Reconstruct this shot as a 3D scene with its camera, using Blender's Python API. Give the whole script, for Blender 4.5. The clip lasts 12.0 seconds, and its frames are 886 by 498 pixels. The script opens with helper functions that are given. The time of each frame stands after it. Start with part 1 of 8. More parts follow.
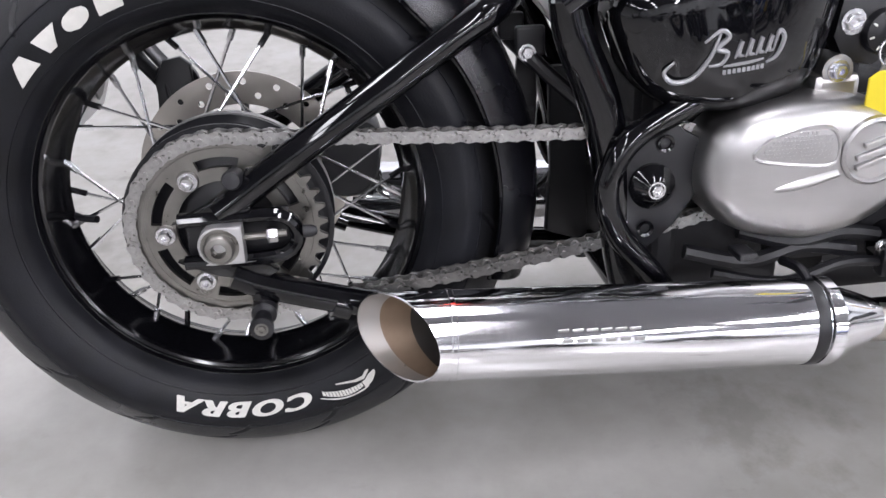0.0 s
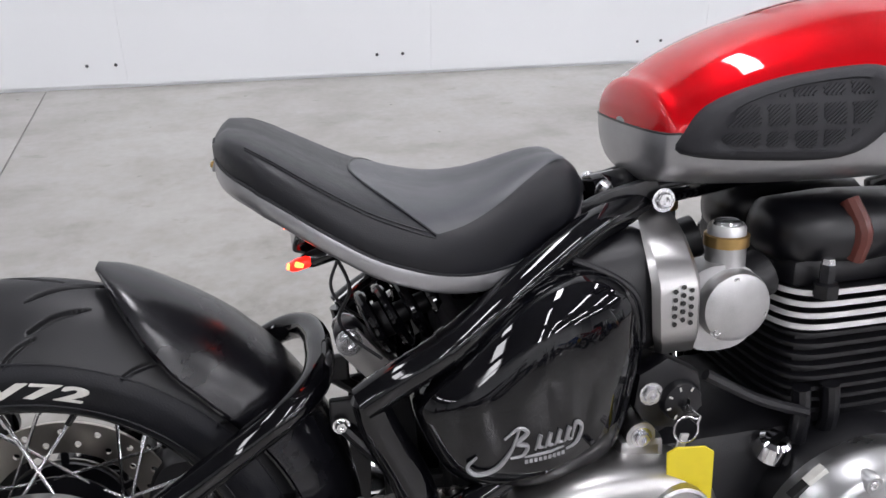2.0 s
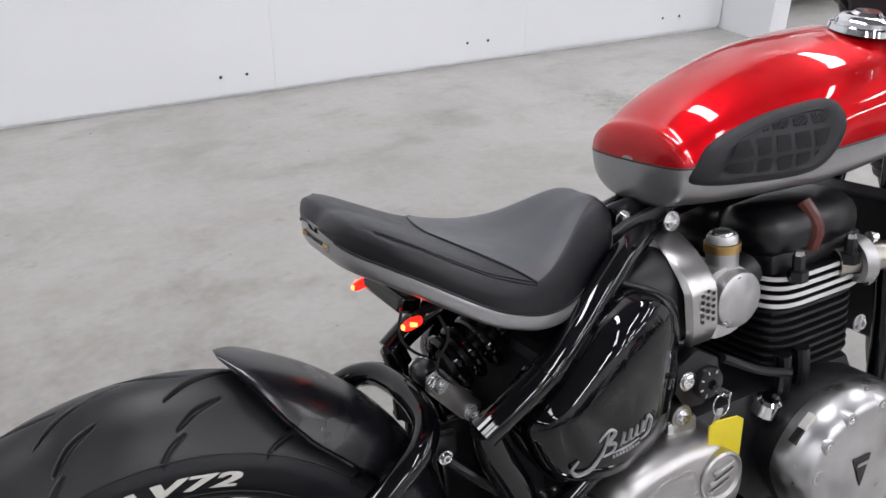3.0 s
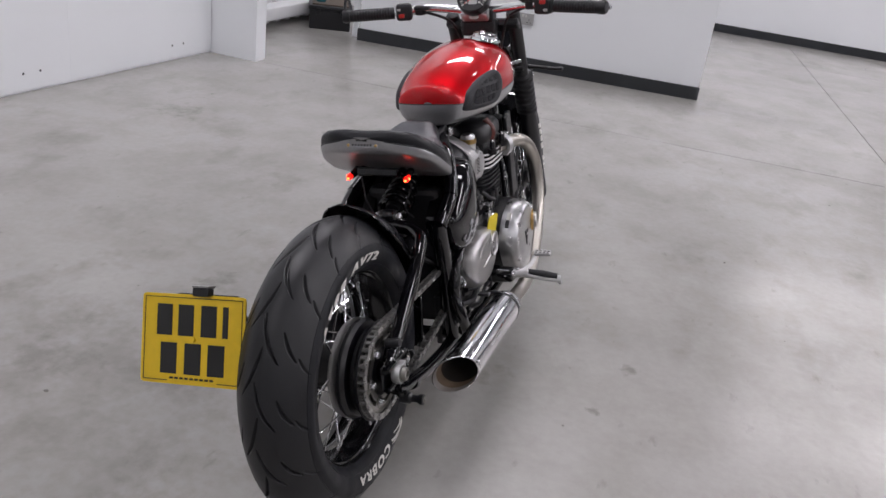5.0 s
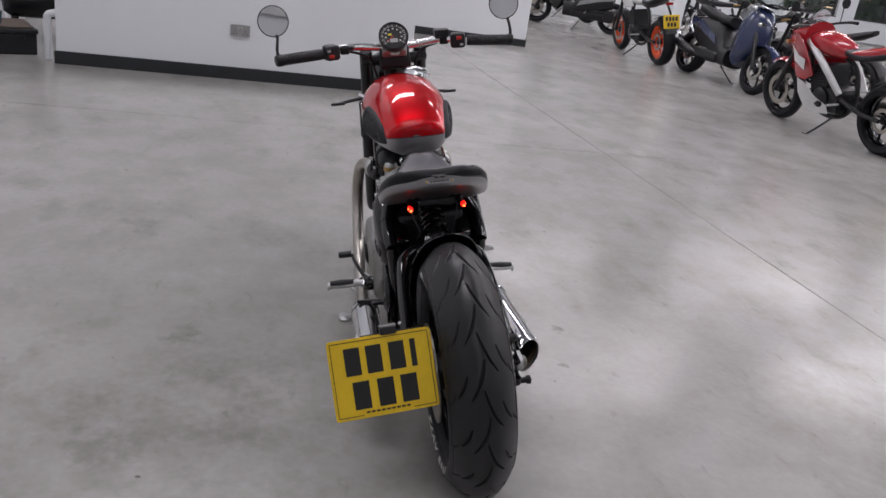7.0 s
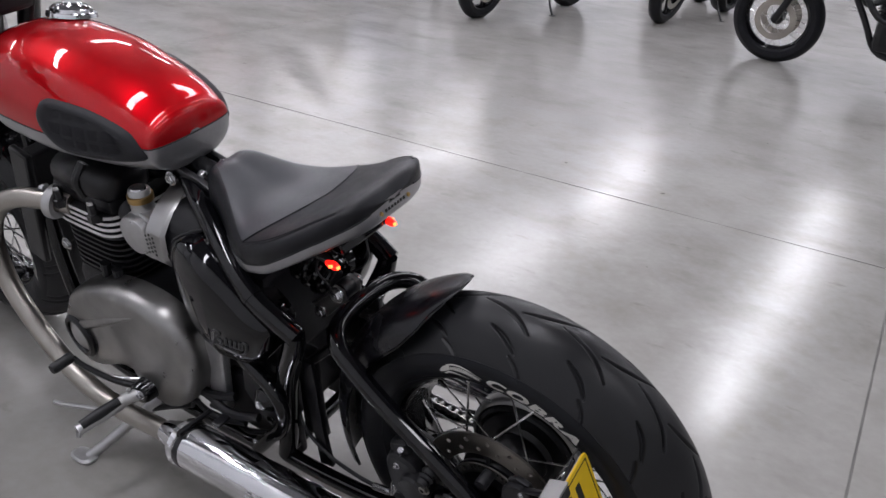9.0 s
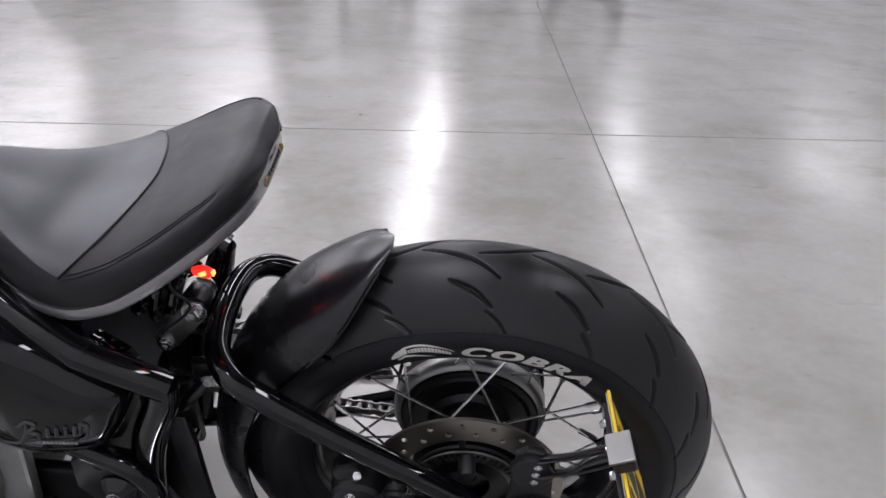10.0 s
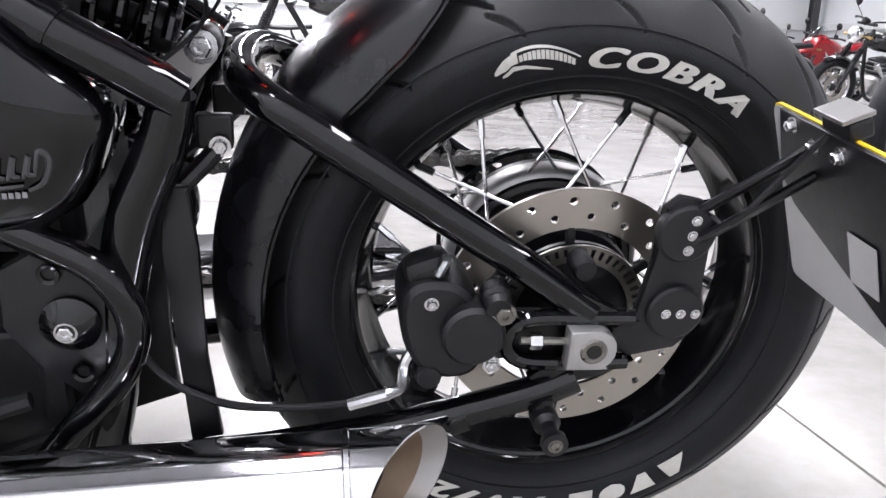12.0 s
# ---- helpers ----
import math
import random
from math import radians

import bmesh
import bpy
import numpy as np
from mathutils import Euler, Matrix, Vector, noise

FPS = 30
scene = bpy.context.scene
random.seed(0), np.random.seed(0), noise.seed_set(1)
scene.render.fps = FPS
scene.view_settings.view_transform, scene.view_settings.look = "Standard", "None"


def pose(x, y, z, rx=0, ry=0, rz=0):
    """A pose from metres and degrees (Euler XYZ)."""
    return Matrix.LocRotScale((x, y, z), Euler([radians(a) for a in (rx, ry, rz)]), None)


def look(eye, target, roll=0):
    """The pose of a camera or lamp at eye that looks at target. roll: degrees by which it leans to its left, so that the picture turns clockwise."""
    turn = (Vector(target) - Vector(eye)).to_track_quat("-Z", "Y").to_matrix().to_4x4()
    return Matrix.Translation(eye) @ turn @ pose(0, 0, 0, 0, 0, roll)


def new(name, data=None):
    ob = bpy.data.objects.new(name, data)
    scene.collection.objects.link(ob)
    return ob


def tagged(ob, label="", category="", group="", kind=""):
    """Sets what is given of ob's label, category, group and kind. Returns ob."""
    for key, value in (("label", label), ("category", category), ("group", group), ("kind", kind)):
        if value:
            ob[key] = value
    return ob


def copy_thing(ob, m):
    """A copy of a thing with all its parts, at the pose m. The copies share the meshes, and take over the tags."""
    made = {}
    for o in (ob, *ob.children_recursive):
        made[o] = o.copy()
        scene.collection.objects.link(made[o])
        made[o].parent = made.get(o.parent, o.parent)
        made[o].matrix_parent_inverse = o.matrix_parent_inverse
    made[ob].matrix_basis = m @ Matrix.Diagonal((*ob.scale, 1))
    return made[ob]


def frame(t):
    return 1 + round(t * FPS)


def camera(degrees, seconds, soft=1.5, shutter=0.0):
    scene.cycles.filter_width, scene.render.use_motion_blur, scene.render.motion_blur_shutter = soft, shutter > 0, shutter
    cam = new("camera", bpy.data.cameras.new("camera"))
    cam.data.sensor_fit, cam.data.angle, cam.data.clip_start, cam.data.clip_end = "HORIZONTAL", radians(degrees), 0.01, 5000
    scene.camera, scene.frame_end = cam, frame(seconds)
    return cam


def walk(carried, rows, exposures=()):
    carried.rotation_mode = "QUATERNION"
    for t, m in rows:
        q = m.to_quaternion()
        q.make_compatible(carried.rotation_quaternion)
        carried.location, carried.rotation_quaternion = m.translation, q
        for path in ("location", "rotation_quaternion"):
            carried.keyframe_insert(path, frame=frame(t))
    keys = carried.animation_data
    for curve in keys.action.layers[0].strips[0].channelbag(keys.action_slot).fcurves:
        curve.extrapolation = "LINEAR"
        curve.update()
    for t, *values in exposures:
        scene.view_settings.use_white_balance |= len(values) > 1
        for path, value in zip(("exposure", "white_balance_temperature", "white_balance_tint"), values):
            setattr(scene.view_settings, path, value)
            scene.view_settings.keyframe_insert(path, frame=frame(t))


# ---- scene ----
EXPOSURES = ((0, 0.78, 6280, 11), (0.5, 0.78, 6280, 11), (1, 0.71, 6280, 11), (1.5, 0.51, 6300, 10), (2.0, 0.29, 6400, 9), (2.5, 0.19, 6450, 8), (3.5, 0.19, 6450, 8), (5.3, -0.33, 6480, 13), (7.0, -0.50, 6440, 13), (9.0, -0.34, 6300, 11), (10.0, -0.04, 6320, 11), (11.0, 0.58, 6330, 10), (12, 1.06, 6330, 10))
cam = camera(57.23, 12.0, soft=1.5)
PATH = [
    (0, (0.1396, -0.7367, 0.7735), (0.3196, 0.8987, -0.3636), -1.35),
    (0.5, (0.0467, -0.7297, 0.812), (0.2016, 0.9237, -0.3026), -1.7),
    (1, (0.0802, -0.7066, 0.8837), (0.2725, 0.9564, -0.2105), -2.69),
    (1.5, (0.204, -0.6595, 0.9639), (0.4618, 1.0337, -0.0689), -1.27),
    (2, (0.2756, -0.611, 1.0193), (0.6546, 1.1036, 0.0618), 0.29),
    (2.5, (0.2084, -0.5812, 1.0713), (0.6278, 1.1227, 0.1118), -1.11),
    (3, (-0.0157, -0.5758, 1.1264), (0.8118, 0.9612, 0.1504), 0.08),
    (3.5, (-0.2883, -0.6566, 1.1617), (0.9101, 0.6301, 0.2087), 4.16),
    (3.7, (-0.4196, -0.6784, 1.1785), (0.8726, 0.5216, 0.2349), 4.94),
    (5.3, (-1.4858, -0.3815, 1.2778), (0.3261, -0.0787, 0.487), 7.8),
    (5.5, (-1.573, -0.2709, 1.2903), (0.2645, -0.1035, 0.5184), 7.62),
    (6, (-1.7698, -0.0481, 1.3041), (0.0989, -0.1023, 0.5934), 7.72),
    (6.5, (-1.8197, 0.2216, 1.3075), (0.0458, 0.042, 0.6094), 7.81),
    (7, (-1.6936, 0.5389, 1.2992), (0.1262, 0.1267, 0.5791), 8.5),
    (7.2, (-1.5969, 0.6238, 1.2783), (0.196, 0.102, 0.562), 7.75),
    (8.8, (-0.518, 1.0421, 1.1838), (0.5597, -0.4081, 0.3264), 6.06),
    (9, (-0.3987, 1.0217, 1.1763), (0.5302, -0.5227, 0.3092), 5.57),
    (9.5, (-0.1385, 0.9621, 1.1289), (0.3595, -0.7311, 0.1881), 5.24),
    (10, (0.0115, 0.9085, 1.0393), (0.0821, -0.8589, 0.1059), 1.92),
    (10.5, (0.0211, 0.8661, 0.85), (-0.1903, -0.9051, -0.0546), -0.61),
    (11, (0.0846, 0.8051, 0.6207), (-0.2613, -1.0684, 0.0118), 1.34),
    (11.5, (0.1334, 0.8043, 0.5432), (-0.268, -1.0996, 0.0804), 1.58),
    (12, (0.2255, 0.8347, 0.5304), (-0.0566, -1.0883, 0.0584), 2.45),
]
walk(cam, [(t, look(eye, target, roll)) for t, eye, target, roll in PATH], EXPOSURES)

# ---- small builders ----
def mesh_of(bm, name, smooth=35):
    me = bpy.data.meshes.new(name)
    bm.normal_update()
    bm.to_mesh(me)
    bm.free()
    if smooth:
        me.polygons.foreach_set("use_smooth", [True] * len(me.polygons))
        me.set_sharp_from_angle(angle=radians(smooth))
    return me


def part(name, bm, material, parent=None, label="", smooth=35, at=None):
    if FLAT and bm is FLAT[-1]:
        FLAT.pop()
        smooth = min(smooth, 20)
    me = bm if isinstance(bm, bpy.types.Mesh) else mesh_of(bm, name, smooth)
    if material is not None and not me.materials:
        me.materials.append(material)
    ob = new(name, me)
    if parent is not None:
        ob.parent = parent
    if at is not None:
        ob.matrix_basis = at
    if label:
        ob["label"] = label
    return ob


def thing(name, label, category, m=None, group="", kind=""):
    ob = new(name)
    ob.empty_display_size = 0.1
    if m is not None:
        ob.matrix_basis = m
    return tagged(ob, label, category, group, kind)


def add_box(bm, c, s, rot=None, bevel=0.0, taper=1.0):
    """A box of size s about c, with bevelled edges; taper narrows its top."""
    m = Matrix.Translation(c)
    if rot is not None:
        m = m @ rot.to_4x4()
    r = bmesh.ops.create_cube(bm, size=1.0)
    for v in r["verts"]:
        k = taper if v.co.z > 0 else 1.0
        v.co = Vector((v.co.x * s[0] * k, v.co.y * s[1] * k, v.co.z * s[2]))
    if bevel > 0:
        es = list({e for v in r["verts"] for e in v.link_edges})
        out = bmesh.ops.bevel(bm, geom=es, offset=bevel, segments=2, affect="EDGES", profile=0.5)
        vs = list({v for f in out["faces"] for v in f.verts} | {v for v in r["verts"] if v.is_valid})
    else:
        vs = r["verts"]
    bmesh.ops.transform(bm, matrix=m, verts=vs)
    return vs


FLAT = []


def box(c, s, rot=None, bevel=0.0, taper=1.0):
    bm = bmesh.new()
    add_box(bm, c, s, rot, bevel, taper)
    FLAT.append(bm)
    return bm


def smooth_path(pts, n=6, closed=False):
    """Catmull-Rom through the points, n steps a span."""
    p = [Vector(q) for q in pts]
    out = []
    cnt = len(p)
    spans = cnt if closed else cnt - 1
    for i in range(spans):
        a = p[(i - 1) % cnt] if closed or i > 0 else p[0] * 2 - p[1]
        b, c = p[i], p[(i + 1) % cnt]
        d = p[(i + 2) % cnt] if closed or i + 2 < cnt else c * 2 - b
        for k in range(n):
            t = k / n
            out.append(0.5 * (2 * b + (c - a) * t + (2 * a - 5 * b + 4 * c - d) * t * t + (3 * b - a - 3 * c + d) * t ** 3))
    if not closed:
        out.append(p[-1])
    return out


def add_tube(bm, pts, r, seg=12, n=6, closed=False, caps=True, flat=1.0, raw=False):
    """A round tube along a smooth line; r may be one radius or one a point; flat squashes it."""
    path = [Vector(q) for q in pts] if raw else smooth_path(pts, n, closed)
    cnt = len(path)
    if isinstance(r, (int, float)):
        rad = [r] * cnt
    else:
        rad = [float(np.interp(i / max(cnt - 1, 1), np.linspace(0, 1, len(r)), r)) for i in range(cnt)]
    rings = []
    up = None
    for i in range(cnt):
        if closed:
            t = (path[(i + 1) % cnt] - path[i - 1]).normalized()
        else:
            t = (path[min(i + 1, cnt - 1)] - path[max(i - 1, 0)]).normalized()
        if up is None:
            up = t.orthogonal().normalized()
        up = (up - t * up.dot(t)).normalized()
        w = t.cross(up)
        rings.append([bm.verts.new(path[i] + (up * math.cos(2 * math.pi * k / seg) + w * math.sin(2 * math.pi * k / seg) * flat) * rad[i]) for k in range(seg)])
    for i in range(cnt if closed else cnt - 1):
        a, b = rings[i], rings[(i + 1) % cnt]
        for k in range(seg):
            bm.faces.new((a[k], a[(k + 1) % seg], b[(k + 1) % seg], b[k]))
    if caps and not closed:
        bm.faces.new(list(reversed(rings[0])))
        bm.faces.new(rings[-1])


def tube(pts, r, seg=12, n=6, closed=False, caps=True, flat=1.0, raw=False):
    bm = bmesh.new()
    add_tube(bm, pts, r, seg, n, closed, caps, flat, raw)
    return bm


def basis(axis, centre):
    """A frame whose z runs along axis."""
    z = Vector(axis).normalized()
    return Matrix.Translation(centre) @ z.to_track_quat("Z", "Y").to_matrix().to_4x4()


def add_lathe(bm, prof, centre=(0, 0, 0), axis=(0, 0, 1), seg=32, closed=False, arc=None):
    """Turns (radius, along) pairs about an axis."""
    m = basis(axis, centre)
    rings = []
    a0, a1 = arc if arc else (0, 2 * math.pi)
    cnt = seg + 1 if arc else seg
    for r, h in prof:
        if r < 1e-6:
            rings.append([bm.verts.new(m @ Vector((0, 0, h)))])
        else:
            rings.append([bm.verts.new(m @ Vector((r * math.cos(a0 + (a1 - a0) * k / seg), r * math.sin(a0 + (a1 - a0) * k / seg), h))) for k in range(cnt)])
    pairs = list(zip(rings, rings[1:]))
    if closed:
        pairs.append((rings[-1], rings[0]))
    for a, b in pairs:
        for k in range(seg):
            j = k + 1 if arc else (k + 1) % seg
            if len(a) == 1 and len(b) == 1:
                continue
            if len(a) == 1:
                bm.faces.new((a[0], b[k], b[j]))
            elif len(b) == 1:
                bm.faces.new((a[k], b[0], a[j]))
            else:
                bm.faces.new((a[k], b[k], b[j], a[j]))


def lathe(prof, centre=(0, 0, 0), axis=(0, 0, 1), seg=32, closed=False, arc=None):
    bm = bmesh.new()
    add_lathe(bm, prof, centre, axis, seg, closed, arc)
    bmesh.ops.recalc_face_normals(bm, faces=bm.faces)
    return bm


def loft(rings, caps=True, closed=False):
    """Skin over rings with the same count of points."""
    bm = bmesh.new()
    vs = [[bm.verts.new(p) for p in ring] for ring in rings]
    k = len(vs[0])
    for a, b in zip(vs, vs[1:]):
        for i in range(k):
            bm.faces.new((a[i], a[(i + 1) % k], b[(i + 1) % k], b[i]))
    if caps:
        bm.faces.new(list(reversed(vs[0])))
        bm.faces.new(vs[-1])
    bmesh.ops.recalc_face_normals(bm, faces=bm.faces)
    return bm


def sheet(grid, thick=0.0):
    """A skin over a grid of points, given a thickness."""
    bm = bmesh.new()
    vs = [[bm.verts.new(p) for p in row] for row in grid]
    for a, b in zip(vs, vs[1:]):
        for i in range(len(a) - 1):
            bm.faces.new((a[i], a[i + 1], b[i + 1], b[i]))
    bmesh.ops.recalc_face_normals(bm, faces=bm.faces)
    if thick:
        bmesh.ops.solidify(bm, geom=bm.faces[:], thickness=thick)
    return bm


def add_prism(bm, outline, axis_point, u, v, w, bevel=0.0):
    """An outline of (a, b) pairs in the plane u, v, thickened by the vector w."""
    o, u, v, w = Vector(axis_point), Vector(u), Vector(v), Vector(w)
    lo = [bm.verts.new(o + u * a + v * b) for a, b in outline]
    hi = [bm.verts.new(o + u * a + v * b + w) for a, b in outline]
    n = len(lo)
    faces = [bm.faces.new(lo), bm.faces.new(list(reversed(hi)))]
    for i in range(n):
        faces.append(bm.faces.new((lo[i], hi[i], hi[(i + 1) % n], lo[(i + 1) % n])))
    if bevel:
        es = [e for e in faces[1].edges] + [e for e in faces[0].edges]
        bmesh.ops.bevel(bm, geom=es, offset=bevel, segments=2, affect="EDGES", profile=0.6)
    return faces


def prism(outline, at_point, u, v, w, bevel=0.0):
    bm = bmesh.new()
    add_prism(bm, outline, at_point, u, v, w, bevel)
    bmesh.ops.recalc_face_normals(bm, faces=bm.faces)
    return bm


def ease(x, xs, ys):
    """A smooth curve through the given heights (monotone cubic)."""
    i = min(max(int(np.searchsorted(xs, x)) - 1, 0), len(xs) - 2)
    h = np.diff(xs)
    d = np.diff(ys) / h

    def slope(k):
        if k == 0:
            return d[0]
        if k == len(xs) - 1:
            return d[-1]
        return 0.0 if d[k - 1] * d[k] <= 0 else 2 * d[k - 1] * d[k] / (d[k - 1] + d[k])

    t = min(max((x - xs[i]) / h[i], 0), 1)
    a, b = slope(i) * h[i], slope(i + 1) * h[i]
    p, q = ys[i], ys[i + 1]
    return float(p + a * t + (3 * (q - p) - 2 * a - b) * t * t + (2 * (p - q) + a + b) * t ** 3)


def oval(ax, ay, n=24, p=2.0):
    """A superellipse outline."""
    out = []
    for k in range(n):
        t = 2 * math.pi * k / n
        c, s = math.cos(t), math.sin(t)
        out.append((ax * math.copysign(abs(c) ** (2 / p), c), ay * math.copysign(abs(s) ** (2 / p), s)))
    return out


def add_bolt(bm, at_point, axis, r=0.006, h=0.005):
    """A hexagon head on a washer, with a socket."""
    add_lathe(bm, [(0, 0), (r * 1.5, 0), (r * 1.5, h * 0.3), (r * 1.05, h * 0.3)], at_point, axis, 12)
    add_lathe(bm, [(r * 1.05, h * 0.3), (r * 1.05, h), (r * 0.9, h * 1.2), (r * 0.5, h * 1.2), (r * 0.45, h * 0.6), (0, h * 0.6)], at_point, axis, 6)


def bolt(at_point, axis, r=0.006, h=0.005):
    bm = bmesh.new()
    add_bolt(bm, at_point, axis, r, h)
    bmesh.ops.recalc_face_normals(bm, faces=bm.faces)
    return bm


# ---- materials ----
def material(name, colour, rough=0.5, metal=0.0, vary=0.08, scale=30.0, bump=0.0, bump_scale=200.0, coat=0.0, spec=0.5, dark=None, rough_vary=0.1, stretch=None, emit=None):
    m = bpy.data.materials.new(name)
    m.use_nodes = True
    nt = m.node_tree
    b = nt.nodes["Principled BSDF"]
    b.inputs["Metallic"].default_value = metal
    b.inputs["Coat Weight"].default_value = coat
    b.inputs["Coat Roughness"].default_value = 0.03
    b.inputs["Specular IOR Level"].default_value = spec
    tc = nt.nodes.new("ShaderNodeTexCoord")
    mp = nt.nodes.new("ShaderNodeMapping")
    if stretch:
        mp.inputs["Scale"].default_value = stretch
    nt.links.new(tc.outputs["Object"], mp.inputs["Vector"])
    n1 = nt.nodes.new("ShaderNodeTexNoise")
    n1.inputs["Scale"].default_value = scale
    n1.inputs["Detail"].default_value = 6
    n2 = nt.nodes.new("ShaderNodeTexNoise")
    n2.inputs["Scale"].default_value = scale * 0.17
    n2.inputs["Detail"].default_value = 3
    for n in (n1, n2):
        nt.links.new(mp.outputs["Vector"], n.inputs["Vector"])
    add = nt.nodes.new("ShaderNodeMath")
    add.operation = "MULTIPLY_ADD"
    add.inputs[1].default_value = 0.5
    half = nt.nodes.new("ShaderNodeMath")
    half.operation = "MULTIPLY"
    half.inputs[1].default_value = 0.5
    nt.links.new(n2.outputs["Fac"], half.inputs[0])
    nt.links.new(n1.outputs["Fac"], add.inputs[0])
    nt.links.new(half.outputs[0], add.inputs[2])
    ramp = nt.nodes.new("ShaderNodeValToRGB")
    lo = dark if dark else tuple(c * (1 - vary) for c in colour)
    hi = tuple(min(1, c * (1 + vary)) for c in colour)
    ramp.color_ramp.elements[0].position, ramp.color_ramp.elements[1].position = 0.34, 0.64
    ramp.color_ramp.elements[0].color, ramp.color_ramp.elements[1].color = (*lo, 1), (*hi, 1)
    nt.links.new(add.outputs[0], ramp.inputs["Fac"])
    nt.links.new(ramp.outputs["Color"], b.inputs["Base Color"])
    rr = nt.nodes.new("ShaderNodeMapRange")
    rr.inputs["From Min"].default_value, rr.inputs["From Max"].default_value = 0.3, 0.7
    rr.inputs["To Min"].default_value, rr.inputs["To Max"].default_value = rough * (1 - rough_vary), min(1, rough * (1 + rough_vary))
    nt.links.new(n1.outputs["Fac"], rr.inputs["Value"])
    nt.links.new(rr.outputs["Result"], b.inputs["Roughness"])
    if bump:
        nb = nt.nodes.new("ShaderNodeTexNoise")
        nb.inputs["Scale"].default_value = bump_scale
        nb.inputs["Detail"].default_value = 4
        nt.links.new(mp.outputs["Vector"], nb.inputs["Vector"])
        bp = nt.nodes.new("ShaderNodeBump")
        bp.inputs["Strength"].default_value = bump
        bp.inputs["Distance"].default_value = 0.002
        nt.links.new(nb.outputs["Fac"], bp.inputs["Height"])
        nt.links.new(bp.outputs["Normal"], b.inputs["Normal"])
    if emit:
        b.inputs["Emission Color"].default_value = (*emit[:3], 1)
        b.inputs["Emission Strength"].default_value = emit[3]
    return m


def glass(name, tint=(0.9, 0.93, 0.95)):
    m = bpy.data.materials.new(name)
    m.use_nodes = True
    b = m.node_tree.nodes["Principled BSDF"]
    b.inputs["Base Color"].default_value = (*tint, 1)
    b.inputs["Roughness"].default_value = 0.02
    b.inputs["Transmission Weight"].default_value = 1.0
    b.inputs["IOR"].default_value = 1.45
    return m


M = {}
M["rubber"] = material("tyre_rubber", (0.0056, 0.0061, 0.0084), 0.46, vary=0.55, scale=26, bump=0.14, bump_scale=500, spec=0.28, rough_vary=0.2)
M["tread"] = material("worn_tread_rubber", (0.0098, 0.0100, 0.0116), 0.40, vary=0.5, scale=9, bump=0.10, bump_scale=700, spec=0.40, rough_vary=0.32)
M["letter"] = material("white_lettering", (0.62, 0.61, 0.57), 0.6, vary=0.08, scale=120)
M["gloss_black"] = material("gloss_black_paint", (0.002425, 0.002475, 0.00342), 0.035, vary=0.2, coat=0.0, spec=0.5, scale=20, rough_vary=0.3)
M["satin_black"] = material("satin_black_paint", (0.00388, 0.00396, 0.0057), 0.35, vary=0.2, scale=60, bump=0.05)
M["matt_black"] = material("matt_black_plastic", (0.00485, 0.00495, 0.00684), 0.46, vary=0.2, scale=80, bump=0.12, bump_scale=600)
M["fender_black"] = material("satin_black_enamel", (0.00582, 0.00594, 0.00798), 0.26, vary=0.15, scale=12, rough_vary=0.15)
M["rim_black"] = material("black_rim_enamel", (0.00291, 0.00297, 0.00399), 0.14, vary=0.2, scale=40, spec=0.5, rough_vary=0.2)
M["chrome"] = material("chrome", (0.78, 0.78, 0.80), 0.07, 1.0, vary=0.04, scale=15, rough_vary=0.5)
M["spoke"] = material("stainless_spoke", (0.72, 0.72, 0.73), 0.22, 1.0, vary=0.1, scale=90)
M["steel"] = material("brushed_stainless", (0.44, 0.415, 0.375), 0.33, 1.0, vary=0.04, scale=30, rough_vary=0.12)
M["zinc"] = material("zinc_plate", (0.23, 0.222, 0.205), 0.36, 1.0, vary=0.15, scale=70, rough_vary=0.3)
M["chain"] = material("chain_steel", (0.36, 0.355, 0.345), 0.34, 1.0, vary=0.2, scale=300, rough_vary=0.3)
M["alloy"] = material("brushed_alloy_casting", (0.46, 0.455, 0.45), 0.35, 1.0, vary=0.06, scale=60, rough_vary=0.15, bump=0.03, bump_scale=250, stretch=(0.25, 1, 1))
M["silver"] = material("satin_silver_paint", (0.33, 0.33, 0.34), 0.32, 0.75, vary=0.06, scale=120, coat=0.5)
M["grey_casting"] = material("dull_grey_casting", (0.33, 0.325, 0.315), 0.33, 1.0, vary=0.25, scale=18, rough_vary=0.2, bump=0.06, bump_scale=160)
M["cover_alloy"] = material("scuffed_cover_alloy", (0.50, 0.505, 0.51), 0.33, 1.0, vary=0.20, scale=22, rough_vary=0.22, bump=0.06, bump_scale=140)
M["worn_alloy"] = material("weathered_alloy_casting", (0.34, 0.335, 0.33), 0.40, 1.0, vary=0.22, scale=14, rough_vary=0.22, bump=0.05, bump_scale=180)
M["dark_bolt"] = material("darkened_steel_bolt", (0.10, 0.10, 0.10), 0.4, 0.9, vary=0.15, scale=80)
M["script_dark"] = material("dull_grey_decal", (0.055, 0.055, 0.058), 0.45, 0.2, vary=0.1, scale=60)
M["cast"] = material("cast_alloy", (0.50, 0.50, 0.50), 0.42, 0.9, vary=0.12, scale=60, bump=0.15, bump_scale=500)
M["bolt"] = material("bright_bolt", (0.66, 0.66, 0.67), 0.25, 1.0, vary=0.1, scale=100)
M["fin_edge"] = material("machined_fin_edge", (0.78, 0.78, 0.78), 0.45, 0.55, vary=0.05, scale=60)
